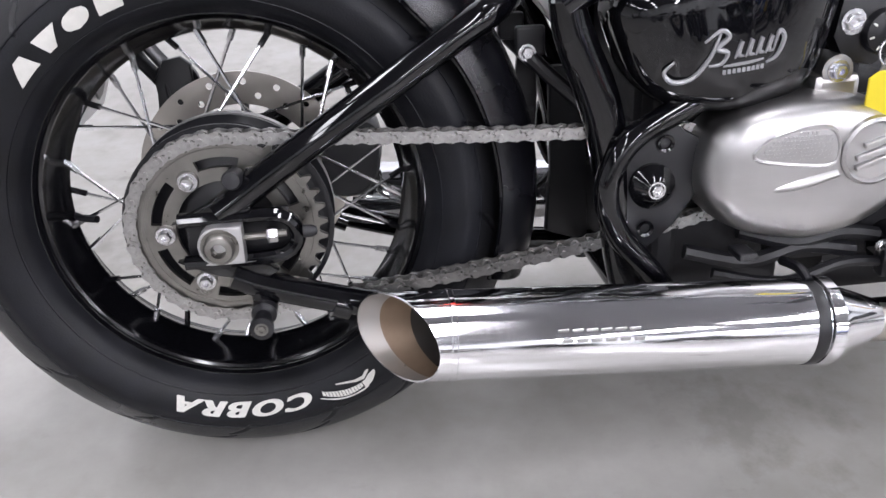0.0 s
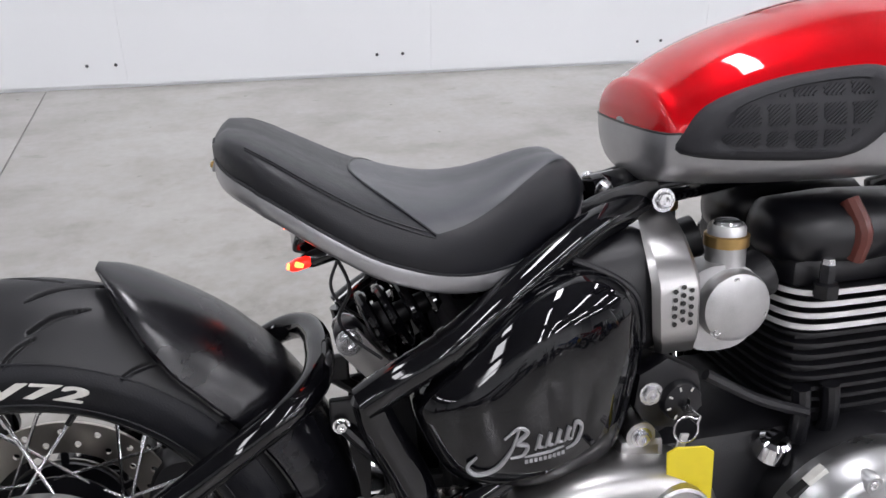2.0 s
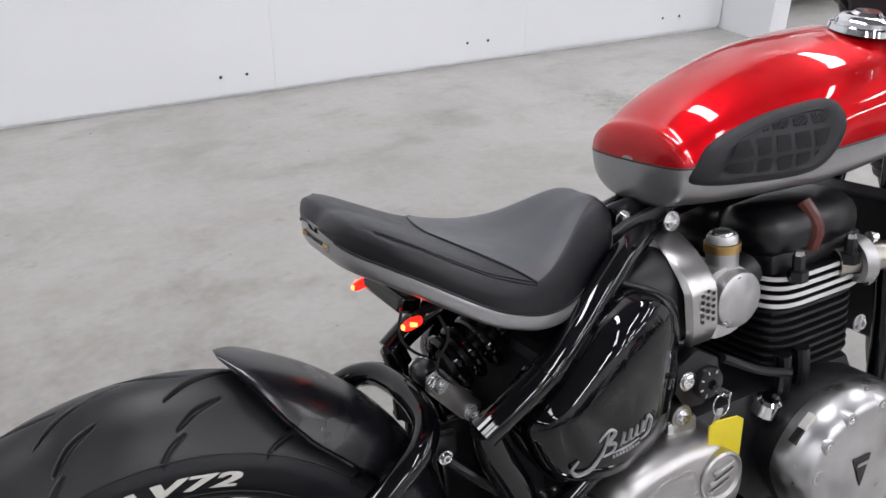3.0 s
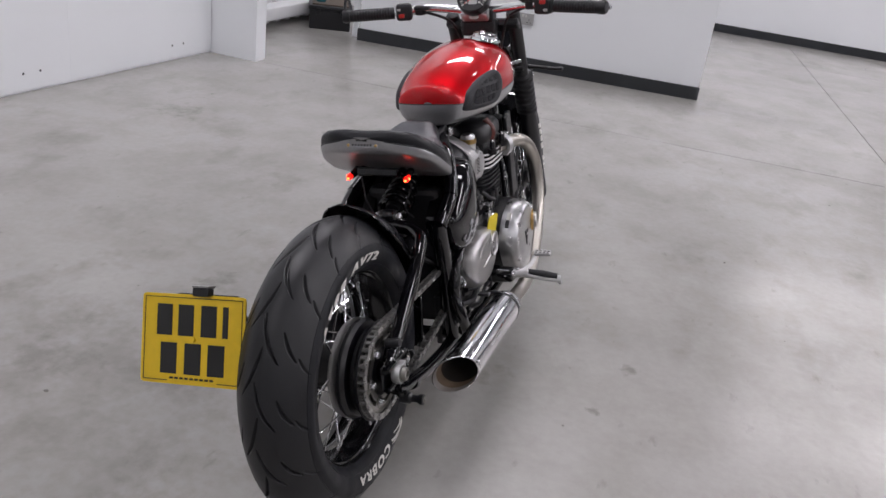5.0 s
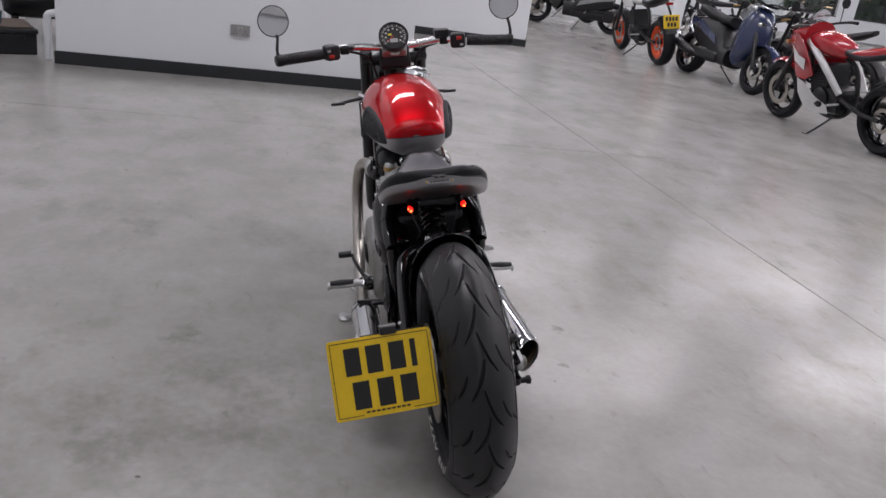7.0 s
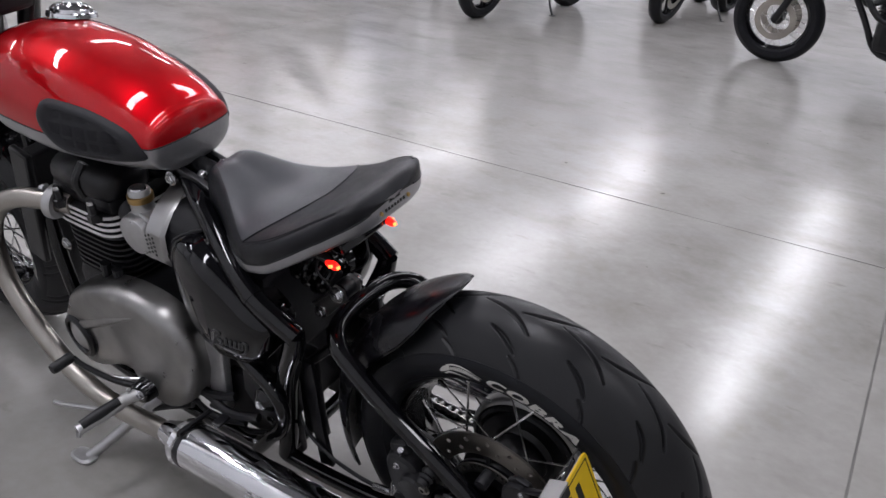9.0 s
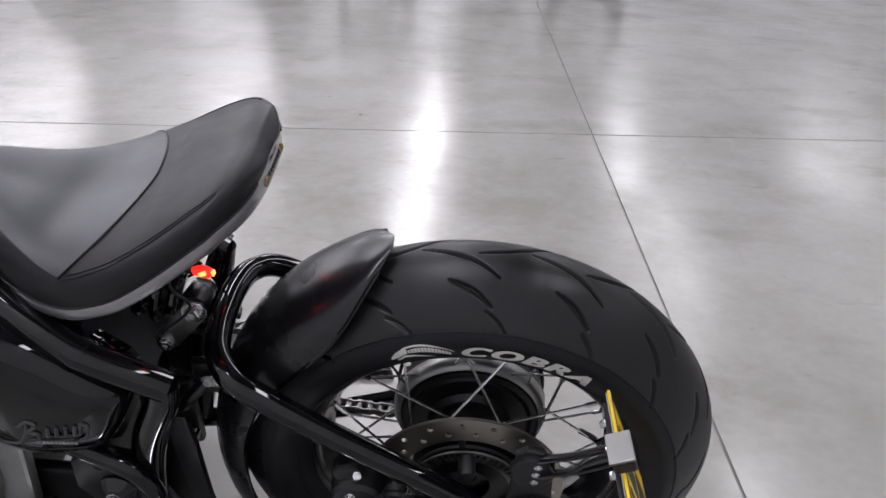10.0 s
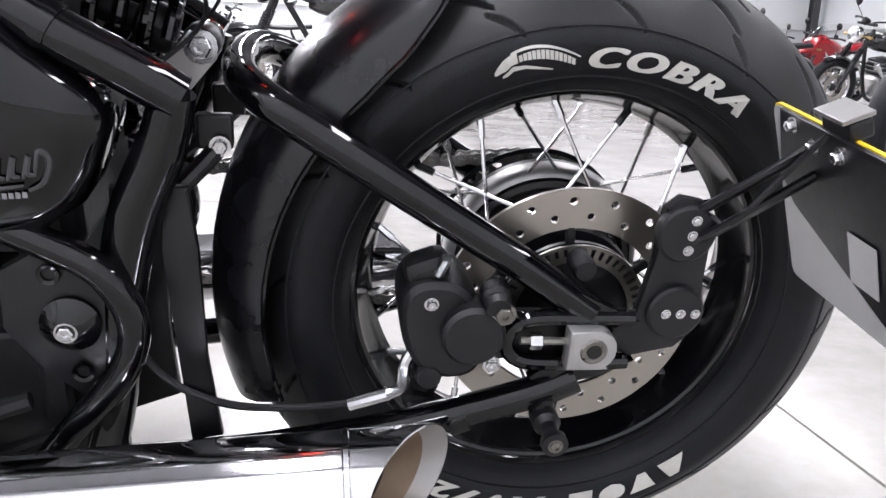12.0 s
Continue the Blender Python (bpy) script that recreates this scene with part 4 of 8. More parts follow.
def rear_fender():
    rows = []
    for i in range(34):
        t = i / 33
        a = radians(73.6 - 92.6 * t)
        flare = max(0, 1 - t / 0.16)
        r = 0.330 + 0.006 * flare ** 1.5
        half = float(np.interp(t, (0, 0.02, 0.05, 0.10, 0.17, 0.26, 0.45, 1), (0.012, 0.030, 0.050, 0.068, 0.081, 0.087, 0.088, 0.084)))
        drop = float(np.interp(t, (0, 0.05, 0.12, 0.2, 0.3, 1), (0.003, 0.014, 0.034, 0.049, 0.054, 0.052)))
        row = []
        for k in range(17):
            f = -1 + 2 * k / 16
            rr = r - drop * abs(f) ** 2.4
            row.append(Vector((AX.x + rr * math.cos(a), half * math.sin(f * 1.35) / math.sin(1.35), AX.z + rr * math.sin(a))))
        rows.append(row)
    f = part("rear_fender", sheet(rows, 0.0028), M["fender_black"], bike, "short gloss black bobbed rear mudguard", smooth=60)
    part("edge_bead", tube([r[0] for r in rows[1:]], 0.0024, 6, 1), M["gloss_black"], f)
    part("edge_bead", tube([r[-1] for r in rows[1:]], 0.0024, 6, 1), M["gloss_black"], f)
    return f


rear_fender()


def sprocket_outline(teeth, pitch_r):
    out = []
    for i in range(teeth):
        for f, r in ((-0.30, -0.0045), (-0.18, -0.0005), (-0.07, 0.0042), (0.07, 0.0042), (0.18, -0.0005), (0.30, -0.0045)):
            a = 2 * math.pi * (i + f) / teeth
            out.append(((pitch_r + r) * math.cos(a), (pitch_r + r) * math.sin(a)))
    return out


CH_Y = -0.100
PITCH = 0.015875
RS_C, RS_R = Vector((AX.x, CH_Y, AX.z)), PITCH / 2 / math.sin(math.pi / 37)
FS_C, FS_R = Vector((0.535, CH_Y, 0.345)), PITCH / 2 / math.sin(math.pi / 17)


def drive():
    # a toothed plate on a polar grid, with six arc slots left open
    teeth, n = 37, 37 * 6
    o = sprocket_outline(teeth, RS_R)
    radii = (0.0505, 0.0640, 0.0745, 0.0830)
    ang = [math.atan2(b, a) for a, b in o]
    cut = lambda k: abs((math.degrees(ang[k]) - 1.0) % 60 - 30) < 17.5
    bm = bmesh.new()
    lay = []
    for y in (-0.0032, 0.0032):
        rows = [[bm.verts.new((r * math.cos(t), y, r * math.sin(t))) for t in ang] for r in radii]
        rows.append([bm.verts.new((a, y, b)) for a, b in o])
        lay.append(rows)
    lo, hi = lay
    for k in range(n):
        q = (k + 1) % n
        for i in range(4):
            if i == 1 and cut(k):
                if not cut(q):
                    bm.faces.new((lo[1][q], lo[2][q], hi[2][q], hi[1][q]))
                if not cut(k - 1):
                    bm.faces.new((lo[1][k], hi[1][k], hi[2][k], lo[2][k]))
                bm.faces.new((lo[1][k], lo[1][q], hi[1][q], hi[1][k]))
                bm.faces.new((lo[2][k], hi[2][k], hi[2][q], lo[2][q]))
                continue
            bm.faces.new((lo[i][k], lo[i + 1][k], lo[i + 1][q], lo[i][q]))
            bm.faces.new((hi[i][k], hi[i][q], hi[i + 1][q], hi[i + 1][k]))
        bm.faces.new((lo[4][k], hi[4][k], hi[4][q], lo[4][q]))
        bm.faces.new((lo[0][k], lo[0][q], hi[0][q], hi[0][k]))
    bmesh.ops.recalc_face_normals(bm, faces=bm.faces)
    s = part("rear_sprocket", bm, M["zinc"], bike, "zinc-plated rear sprocket with slots", at=Matrix.Translation(RS_C), smooth=25)
    part("sprocket_step", lathe([(0.0800, -0.0030), (0.0800, -0.0042), (0.0835, -0.0042), (0.0840, -0.0030)], (0, 0, 0), (0, 1, 0), 72, closed=True), M["zinc"], s, "turned step on the sprocket")
    part("carrier", lathe([(0.02, 0.030), (0.090, 0.028), (0.092, 0.020), (0.060, 0.012), (0.046, 0.006), (0.02, 0.002)], (0, 0, 0), (0, 1, 0), 48, closed=True), M["satin_black"], s)
    for k in range(6):
        a = radians(1 + 60 * k)
        part("sprocket_washer", lathe([(0, -0.0055), (0.0100, -0.0055), (0.0108, -0.0045), (0.0108, -0.003), (0, -0.003)], (0.0612 * math.cos(a), 0, 0.0612 * math.sin(a)), (0, 1, 0), 24), M["zinc"], s)
        part("sprocket_nut", bolt((0.0612 * math.cos(a), -0.005, 0.0612 * math.sin(a)), (0, -1, 0), 0.0064, 0.008), M["bolt"], s)
    part("sprocket_guard", lathe([(0.099, 0.010), (0.104, 0.010), (0.104, 0.007), (0.099, 0.007)], (0, 0, 0), (0, 1, 0), 60, closed=True), M["satin_black"], s)

    # the chain's line: two arcs and two sagging runs, stepped at the pitch
    line = []
    for i in range(40):
        a = radians(88 + (268 - 88) * i / 39)
        line.append(RS_C + Vector((RS_R * math.cos(a), 0, RS_R * math.sin(a))))
    p0 = line[-1]
    q0 = FS_C + Vector((0.0, 0, -FS_R))
    for i in range(1, 40):
        t = i / 40
        line.append(p0.lerp(q0, t) + Vector((0, 0, -0.010 * math.sin(math.pi * t))))
    for i in range(24):
        a = radians(-90 + 178 * i / 23)
        line.append(FS_C + Vector((FS_R * math.cos(a), 0, FS_R * math.sin(a))))
    p1, q1 = line[-1], line[0]
    for i in range(1, 40):
        t = i / 40
        line.append(p1.lerp(q1, t) + Vector((0, 0, -0.004 * math.sin(math.pi * t))))
    pts = np.array([tuple(p) for p in line + [line[0]]])
    d = np.concatenate([[0], np.cumsum(np.linalg.norm(np.diff(pts, axis=0), axis=1))])
    cnt = int(d[-1] / PITCH) // 2 * 2
    step = d[-1] / cnt
    at = lambda u: Vector([float(np.interp(u % d[-1], d, pts[:, k])) for k in range(3)])

    def link_mesh(outer):
        bm = bmesh.new()
        y = 0.0078 if outer else 0.0058
        shape = []
        for s, rng in ((1, range(-5, 6)), (-1, range(-5, 6))):
            for k in rng:
                a = radians(18 * k)
                shape.append((s * (PITCH / 2 + 0.0068 * math.cos(a) - 0.0006), s * 0.0068 * math.sin(a)))
            shape.append((0.0, s * 0.0052))
        for sy in (-1, 1):
            add_prism(bm, shape, (0, sy * y - 0.0009, 0), (1, 0, 0), (0, 0, 1), (0, 0.0018, 0))
        for sx in (-1, 1):
            if outer:
                add_lathe(bm, [(0, 0.0104), (0.0024, 0.0102), (0.0026, 0.009), (0.0026, -0.009), (0.0024, -0.0102), (0, -0.0104)], (sx * PITCH / 2, 0, 0), (0, 1, 0), 8)
            else:
                add_lathe(bm, [(0, 0.0046), (0.005, 0.0046), (0.005, -0.0046), (0, -0.0046)], (sx * PITCH / 2, 0, 0), (0, 1, 0), 10)
        bmesh.ops.recalc_face_normals(bm, faces=bm.faces)
        me = mesh_of(bm, "link_outer" if outer else "link_inner", 30)
        me.materials.append(M["chain"])
        return me

    meshes = (link_mesh(True), link_mesh(False))
    chain = None
    for i in range(cnt):
        a, b = at(i * step), at((i + 1) * step)
        x = (b - a).normalized()
        y = Vector((0, 1, 0))
        z = x.cross(y).normalized()
        m = Matrix((x, y, z)).transposed().to_4x4()
        m.translation = (a + b) / 2
        if chain is None:
            chain = part("drive_chain", meshes[0], None, bike, "bright steel roller drive chain", at=m)
            inv = m.inverted()
        else:
            part("link", meshes[i % 2], None, chain, at=inv @ m)
    f = part("front_sprocket", prism(sprocket_outline(17, FS_R), FS_C - Vector((0, 0.003, 0)), (1, 0, 0), (0, 0, 1), (0, 0.006, 0)), M["zinc"], bike)


drive()


def frame_tubes():
    spine = part("frame", tube([(0.60, 0, 0.665), (0.80, 0, 0.69), (1.0, 0, 0.73), (1.12, 0, 0.79)], 0.024, 14, 6), M["gloss_black"], bike, "gloss black tubular frame")
    for s in (-1, 1):
        part("seat_rail", tube(both([(0.655, 0.020, 0.668), (0.632, 0.030, 0.660), (0.575, 0.060, 0.647), (0.517, 0.088, 0.624), (0.465, 0.110, 0.598), (0.414, 0.124, 0.569), (0.365, 0.125, 0.543), (0.332, 0.122, 0.522)], s), [0.016, 0.0178, 0.0178, 0.0178, 0.0178, 0.0178], 16, 6), M["gloss_black"], spine)
        part("upright", tube(both([(0.336, 0.121, 0.527), (0.347, 0.117, 0.488), (0.372, 0.113, 0.43), (0.386, 0.112, 0.375), (0.394, 0.111, 0.32), (0.405, 0.110, 0.25), (0.42, 0.108, 0.19)], s), [0.0165, 0.0195, 0.021, 0.020, 0.019, 0.018, 0.017], 14, 5), M["gloss_black"], spine)
        part("collar", tube(both([(0.410, 0.1245, 0.567), (0.419, 0.123, 0.572)], s), 0.0192, 16, 1), M["gloss_black"], spine)
        part("seat_bracket", prism([(0.555, 0.632), (0.60, 0.645), (0.665, 0.672), (0.655, 0.690), (0.60, 0.678), (0.545, 0.655)], (0, s * 0.028, 0), (1, 0, 0), (0, 0, 1), (0, s * 0.012, 0), 0.003), M["satin_black"], spine)
        part("loop_tube", tube(both([(0.56, 0.115, 0.462), (0.50, 0.125, 0.440), (0.447, 0.132, 0.417), (0.402, 0.136, 0.394), (0.381, 0.137, 0.364), (0.377, 0.137, 0.331), (0.392, 0.136, 0.292), (0.425, 0.134, 0.252), (0.455, 0.13, 0.212), (0.48, 0.126, 0.18)], s), 0.0128, 14, 6), M["gloss_black"], spine)
        part("pivot_plate", prism([(0.395, 0.395), (0.44, 0.405), (0.474, 0.385), (0.478, 0.335), (0.452, 0.296), (0.425, 0.272), (0.395, 0.30)], (0, s * 0.112, 0), (1, 0, 0), (0, 0, 1), (0, s * 0.016, 0), 0.003), M["satin_black"], spine)
        piv = part("pivot_cap", lathe([(0, 0.016), (0.006, 0.016), (0.014, 0.011), (0.021, 0.004), (0.0235, 0.002), (0.0235, -0.004)], (0.425, s * 0.131, 0.341), (0, s, 0), 28), M["gloss_black"], spine)
        part("pivot_bolt", bolt((0.425, s * 0.145, 0.341), (0, s, 0), 0.006, 0.004), M["bolt"], spine)
        for x, z in ((0.437, 0.384), (0.421, 0.295)):
            part("plate_socket", lathe([(0.009, 0.002), (0.0085, 0.003), (0.0055, 0.002), (0.005, -0.003), (0, -0.003)], (x, s * 0.129, z), (0, s, 0), 18), M["gloss_black"], spine)
        part("frame_bolt", bolt((0.313, s * 0.062, 0.468), (0, s, 0), 0.006, 0.005), M["bolt"], spine)
        if s > 0:
            part("stay_plate", prism([(0.356, 0.445), (0.334, 0.445), (0.330, 0.39), (0.328, 0.29), (0.318, 0.205), (0.346, 0.200), (0.352, 0.30), (0.358, 0.39)], (0, 0.090, 0), (1, 0, 0), (0, 0, 1), (0, 0.010, 0), 0.003), M["satin_black"], spine, "flat black plate in front of the rear mudguard")
            part("inner_plate", prism([(0.405, 0.43), (0.362, 0.43), (0.366, 0.30), (0.360, 0.225), (0.415, 0.205)], (0, 0.050, 0), (1, 0, 0), (0, 0, 1), (0, 0.012, 0), 0.003), M["matt_black"], spine)
        part("fender_stay", tube(both([(0.312, 0.055, 0.468), (0.34, 0.07, 0.44), (0.38, 0.095, 0.405)], s), 0.008, 10, 4), M["satin_black"], spine)
        part("stay_bracket", box((0.318, s * 0.052, 0.478), (0.03, 0.012, 0.03), bevel=0.003), M["satin_black"], spine)
        # bright heads at the seat and tank mounts
        part("mount_bolt", bolt((0.556, s * 0.040, 0.663), (0, s, 0.15), 0.0085, 0.006), M["bolt"], spine)
        part("mount_bolt", bolt((0.661, s * 0.046, 0.667), (0, s, 0.1), 0.0085, 0.006), M["bolt"], spine)
        part("tank_stud", lathe([(0, 0.012), (0.006, 0.010), (0.009, 0.004), (0.009, -0.01)], (0.606, s * 0.022, 0.676), (0, s * 0.4, 1), 16), M["bolt"], spine)
        part("down_tube", tube(both([(1.12, 0.03, 0.76), (1.08, 0.05, 0.60), (1.04, 0.085, 0.40), (0.99, 0.10, 0.22), (0.92, 0.105, 0.165), (0.70, 0.108, 0.16), (0.50, 0.108, 0.17)], s), 0.0145, 12, 6), M["gloss_black"], spine)
    part("cross_brace", tube([(0.42, -0.11, 0.20), (0.42, 0.11, 0.20)], 0.014, 12, 1), M["gloss_black"], spine)
    part("battery_box", box((0.505, 0, 0.48), (0.17, 0.19, 0.20), bevel=0.015), M["matt_black"], spine)
    for s in (-1, 1):
        part("side_plate", box((0.50, s * 0.078, 0.240), (0.19, 0.018, 0.135), bevel=0.006), M["matt_black"], spine)
    part("inner_panel", box((0.455, 0, 0.33), (0.03, 0.20, 0.22), bevel=0.008), M["matt_black"], spine)
    return spine


frame_tubes()


def shock():
    a, b = Vector((0.352, 0, 0.546)), Vector((0.565, 0, 0.618))
    d = (b - a).normalized()
    m = basis(d, a)
    body = bmesh.new()
    add_lathe(body, [(0.0, 0.0), (0.018, 0.0), (0.020, 0.006), (0.020, 0.03), (0.012, 0.034), (0.011, 0.12), (0.021, 0.125), (0.021, 0.20), (0.024, 0.205), (0.024, 0.225)], a, d, 24)
    s = part("shock_absorber", body, M["matt_black"], bike, "black rear shock absorber under the seat")
    for k in range(6):
        part("collar_ring", lathe([(0.020, 0.128 + k * 0.012), (0.0245, 0.131 + k * 0.012), (0.0245, 0.135 + k * 0.012), (0.020, 0.138 + k * 0.012)], a, d, 24), M["matt_black"], s)
    pts = []
    turns = 6.2
    for i in range(int(turns * 16) + 1):
        t = i / (turns * 16)
        an = 2 * math.pi * turns * t
        pts.append(m @ Vector((0.0325 * math.cos(an), 0.0325 * math.sin(an), 0.002 + 0.140 * t ** 1.12)))
    part("spring", tube(pts, 0.0062, 10, 1, raw=True), M["gloss_black"], s, "black coil spring")
    part("yellow_label", lathe([(0.0216, 0.150), (0.0217, 0.172)], a, d, 10, arc=(2.3, 3.6)), M["tag_yellow"], s)
    for sd in (-1, 1):
        part("pinch_bolt", bolt((0.330, sd * 0.023, 0.540), (0, sd, 0.1), 0.0095, 0.008), M["bolt"], s)
        part("drag_link", prism([(0.320, 0.547), (0.340, 0.552), (0.386, 0.494), (0.384, 0.480), (0.370, 0.474), (0.358, 0.482), (0.318, 0.530)], (0, sd * 0.013, 0), (1, 0, 0), (0, 0, 1), (0, sd * 0.010, 0), 0.002), M["alloy"], s, "grey alloy drag link")
        part("link_bolt", bolt((0.372, sd * 0.023, 0.487), (0, sd, 0), 0.008, 0.006), M["bolt"], s)
    part("clevis", lathe([(0, 0.013), (0.014, 0.013), (0.016, 0.010), (0.016, -0.010), (0.014, -0.013), (0, -0.013)], (0.332, 0, 0.540), (0, 1, 0), 20), M["satin_black"], s)
    return s


shock()


def tail_unit():
    bar = part("tail_bar", box((0.296, 0, 0.656), (0.026, 0.100, 0.020), Matrix.Rotation(radians(18), 3, "Y"), bevel=0.004), M["gloss_black"], bike, "small gloss black tail lamp bar under the seat")
    for s in (-1, 1):
        part("lamp_body", lathe([(0, 0.020), (0.006, 0.019), (0.0085, 0.012), (0.0085, -0.012), (0.006, -0.020), (0, -0.021)], (0.310, s * 0.066, 0.651), (1, 0, 0.25), 16), M["gloss_black"], bar)
        part("red_lens", loft([[Vector((0.297 - 0.020 * t, s * 0.070 + a * k, 0.648 - 0.005 * t + b * k)) for a, b in oval(0.0066, 0.0056, 16, 2.4)] for t, k in ((0, 0.8), (0.15, 1.0), (0.7, 0.96), (0.92, 0.72), (1.0, 0.3))]), M["red_lamp"], bar, "lit red lamp lens", smooth=50)
        part("lamp_core", box((0.2865, s * 0.0745, 0.6462), (0.0085, 0.0056, 0.0052), Matrix.Rotation(radians(14), 3, "Y"), bevel=0.0016), M["hot_lamp"], bar, "bright lamp core")
        part("lamp_core", box((0.2768, s * 0.070, 0.6438), (0.0030, 0.0062, 0.0052), Matrix.Rotation(radians(14), 3, "Y"), bevel=0.001), M["hot_lamp"], bar, "bright lamp core")
        part("stalk", tube(both([(0.310, 0.058, 0.655), (0.33, 0.04, 0.662), (0.36, 0.035, 0.668)], s), 0.006, 8, 3), M["gloss_black"], bar)
        part("wire", tube(both([(0.322, 0.058, 0.645), (0.332, 0.060, 0.612), (0.320, 0.050, 0.580), (0.330, 0.044, 0.556), (0.36, 0.050, 0.53)], s), 0.0019, 6, 5), M["matt_black"], bar)
    return bar


tail_unit()


# ---- engine and exhaust ----
def blob_cover(outline, y0, y1, s, steps=((1.0, 0.0), (1.0, 0.45), (0.985, 0.70), (0.95, 0.87), (0.88, 0.96), (0.70, 1.0), (0.35, 1.02), (0.02, 1.02))):
    """A cast cover: an outline in x, z that bulges sideways from y0 to y1."""
    pts = [(p.x, p.y) for p in smooth_path([(a, b, 0) for a, b in outline], 5, True)]
    cx, cz = sum(p[0] for p in pts) / len(pts), sum(p[1] for p in pts) / len(pts)
    rows = [[Vector((cx + (x - cx) * f, s * (y0 + (y1 - y0) * h), cz + (z - cz) * f)) for x, z in pts] for f, h in steps]
    return loft(rows)


def engine():
    case = bmesh.new()
    add_box(case, (0.765, 0, 0.320), (0.40, 0.21, 0.20), bevel=0.03)
    add_box(case, (0.60, 0, 0.40), (0.14, 0.17, 0.14), bevel=0.03)
    add_box(case, (0.80, 0, 0.205), (0.30, 0.16, 0.07), bevel=0.02)
    e = part("engine", case, M["engine_black"], bike, "black air-finned parallel twin engine with alloy covers")
    # finned barrels
    tilt = Matrix.Rotation(radians(2), 3, "Y")
    part("barrel", box((0.872, 0, 0.485), (0.150, 0.18, 0.16), tilt, bevel=0.02), M["engine_black"], e)
    for i in range(12):
        z = 0.428 + i * 0.0127
        big = 1.0 if i > 7 else 0.93
        outline = oval(0.096 * big, 0.112 * big, 40, 5.0)
        fin = part("fin", prism(outline, (0.872, 0, z), (1, 0, 0), (0, 1, 0), (0, 0, 0.0045), 0.0008), M["engine_black"], e)
        if i >= 8:
            # machined bright edge
            ring = [[Vector((0.872 + a * g, b * g, z + h)) for a, b in outline] for g, h in ((1.001, -0.0008), (1.010, -0.0004), (1.010, 0.0051), (1.001, 0.0056))]
            part("fin_edge", loft(ring, caps=False), M["fin_edge"], e, "machined bright fin edge")
    head = bmesh.new()
    add_box(head, (0.870, 0, 0.588), (0.175, 0.20, 0.034), bevel=0.012)
    part("cylinder_head", head, M["engine_black"], e)
    for s in (-1, 1):
        cam_cover = loft([[Vector((0.775 + 0.18 * t, s * 0.050 + a * k, 0.622 + b * k)) for a, b in oval(0.055, 0.036, 20, 2.6)] for t, k in ((0, 0.3), (0.03, 0.7), (0.1, 0.95), (0.5, 1.05), (0.9, 0.95), (0.97, 0.7), (1.0, 0.3))])
        part("cam_cover", cam_cover, M["satin_black"], e, smooth=60)
        for x in (0.808, 0.907):
            part("head_stud", lathe([(0, 0.026), (0.006, 0.026), (0.008, 0.022), (0.008, 0.006), (0.013, 0.004), (0.013, -0.01)], (x, s * 0.118, 0.580), (0, 0, 1), 6), M["satin_black"], e)
            part("stud_cap", lathe([(0, 0.008), (0.006, 0.006), (0.007, 0.0)], (x, s * 0.118, 0.605), (0, 0, 1), 6), M["bolt"], e)
        part("spark_cap", tube(both([(0.852, 0.100, 0.600), (0.855, 0.104, 0.630), (0.850, 0.085, 0.660)], s), 0.010, 10, 3), M["brown"] if s < 0 else M["satin_black"], e)
        part("case_bolt", bolt((0.945, s * 0.112, 0.468), (0, s, 0), 0.009, 0.006), M["bolt"], e)
        part("breather_cap", lathe([(0, 0.022), (0.012, 0.022), (0.017, 0.018), (0.019, 0.008), (0.021, 0.0)], (0.769, s * 0.111, 0.392), (0, s * 0.35, 1), 20), M["chrome"], e)
        part("lifter_tube", tube(both([(0.80, 0.108, 0.40), (0.80, 0.112, 0.43), (0.797, 0.112, 0.465)], s), 0.010, 10, 2), M["satin_black"], e)
        part("lifter_tube", tube(both([(0.835, 0.106, 0.40), (0.835, 0.112, 0.43), (0.832, 0.112, 0.465)], s), 0.010, 10, 2), M["satin_black"], e)
    part("cable_rail", tube([(0.68, -0.118, 0.50), (0.74, -0.122, 0.465), (0.80, -0.12, 0.44)], 0.006, 8, 4), M["matt_black"], e)

    # right: sprocket cover
    out = [(0.466, 0.362), (0.479, 0.399), (0.525, 0.420), (0.60, 0.424), (0.664, 0.406), (0.694, 0.364), (0.685, 0.316), (0.642, 0.284), (0.58, 0.273), (0.512, 0.288), (0.473, 0.322)]
    cov = part("sprocket_cover", blob_cover(out, 0.100, 0.163, -1, ((1.0, 0.0), (1.0, 0.22), (0.99, 0.42), (0.965, 0.62), (0.92, 0.79), (0.85, 0.91), (0.74, 0.97), (0.50, 0.995), (0.25, 1.0), (0.02, 1.0))), M["alloy"], e, "brushed alloy sprocket cover with mesh inset", smooth=60)
    part("cover_boss", lathe([(0.034, -0.010), (0.034, 0.004), (0.031, 0.006), (0.028, 0.002), (0.0, 0.002)], (0.634, -0.162, 0.371), (0, -1, 0), 36), M["alloy"], e)
    for k in (-1, 0, 1):
        part("boss_bar", box((0.634 + 0.003 * k, -0.166, 0.371 + k * 0.011), (0.040 - 0.008 * abs(k), 0.006, 0.006), Matrix.Rotation(radians(-18), 3, "Y"), bevel=0.0015), M["alloy"], e)
    # a fluted rib runs back from the boss
    part("cover_rib", tube([(0.600, -0.161, 0.352), (0.560, -0.160, 0.343), (0.515, -0.152, 0.338), (0.485, -0.136, 0.338)], [0.006, 0.008, 0.007, 0.004], 12, 6, flat=0.6), M["alloy"], e, smooth=60)
    tri = [(0.513, 0.372), (0.530, 0.390), (0.562, 0.398), (0.592, 0.394), (0.596, 0.362), (0.552, 0.363)]
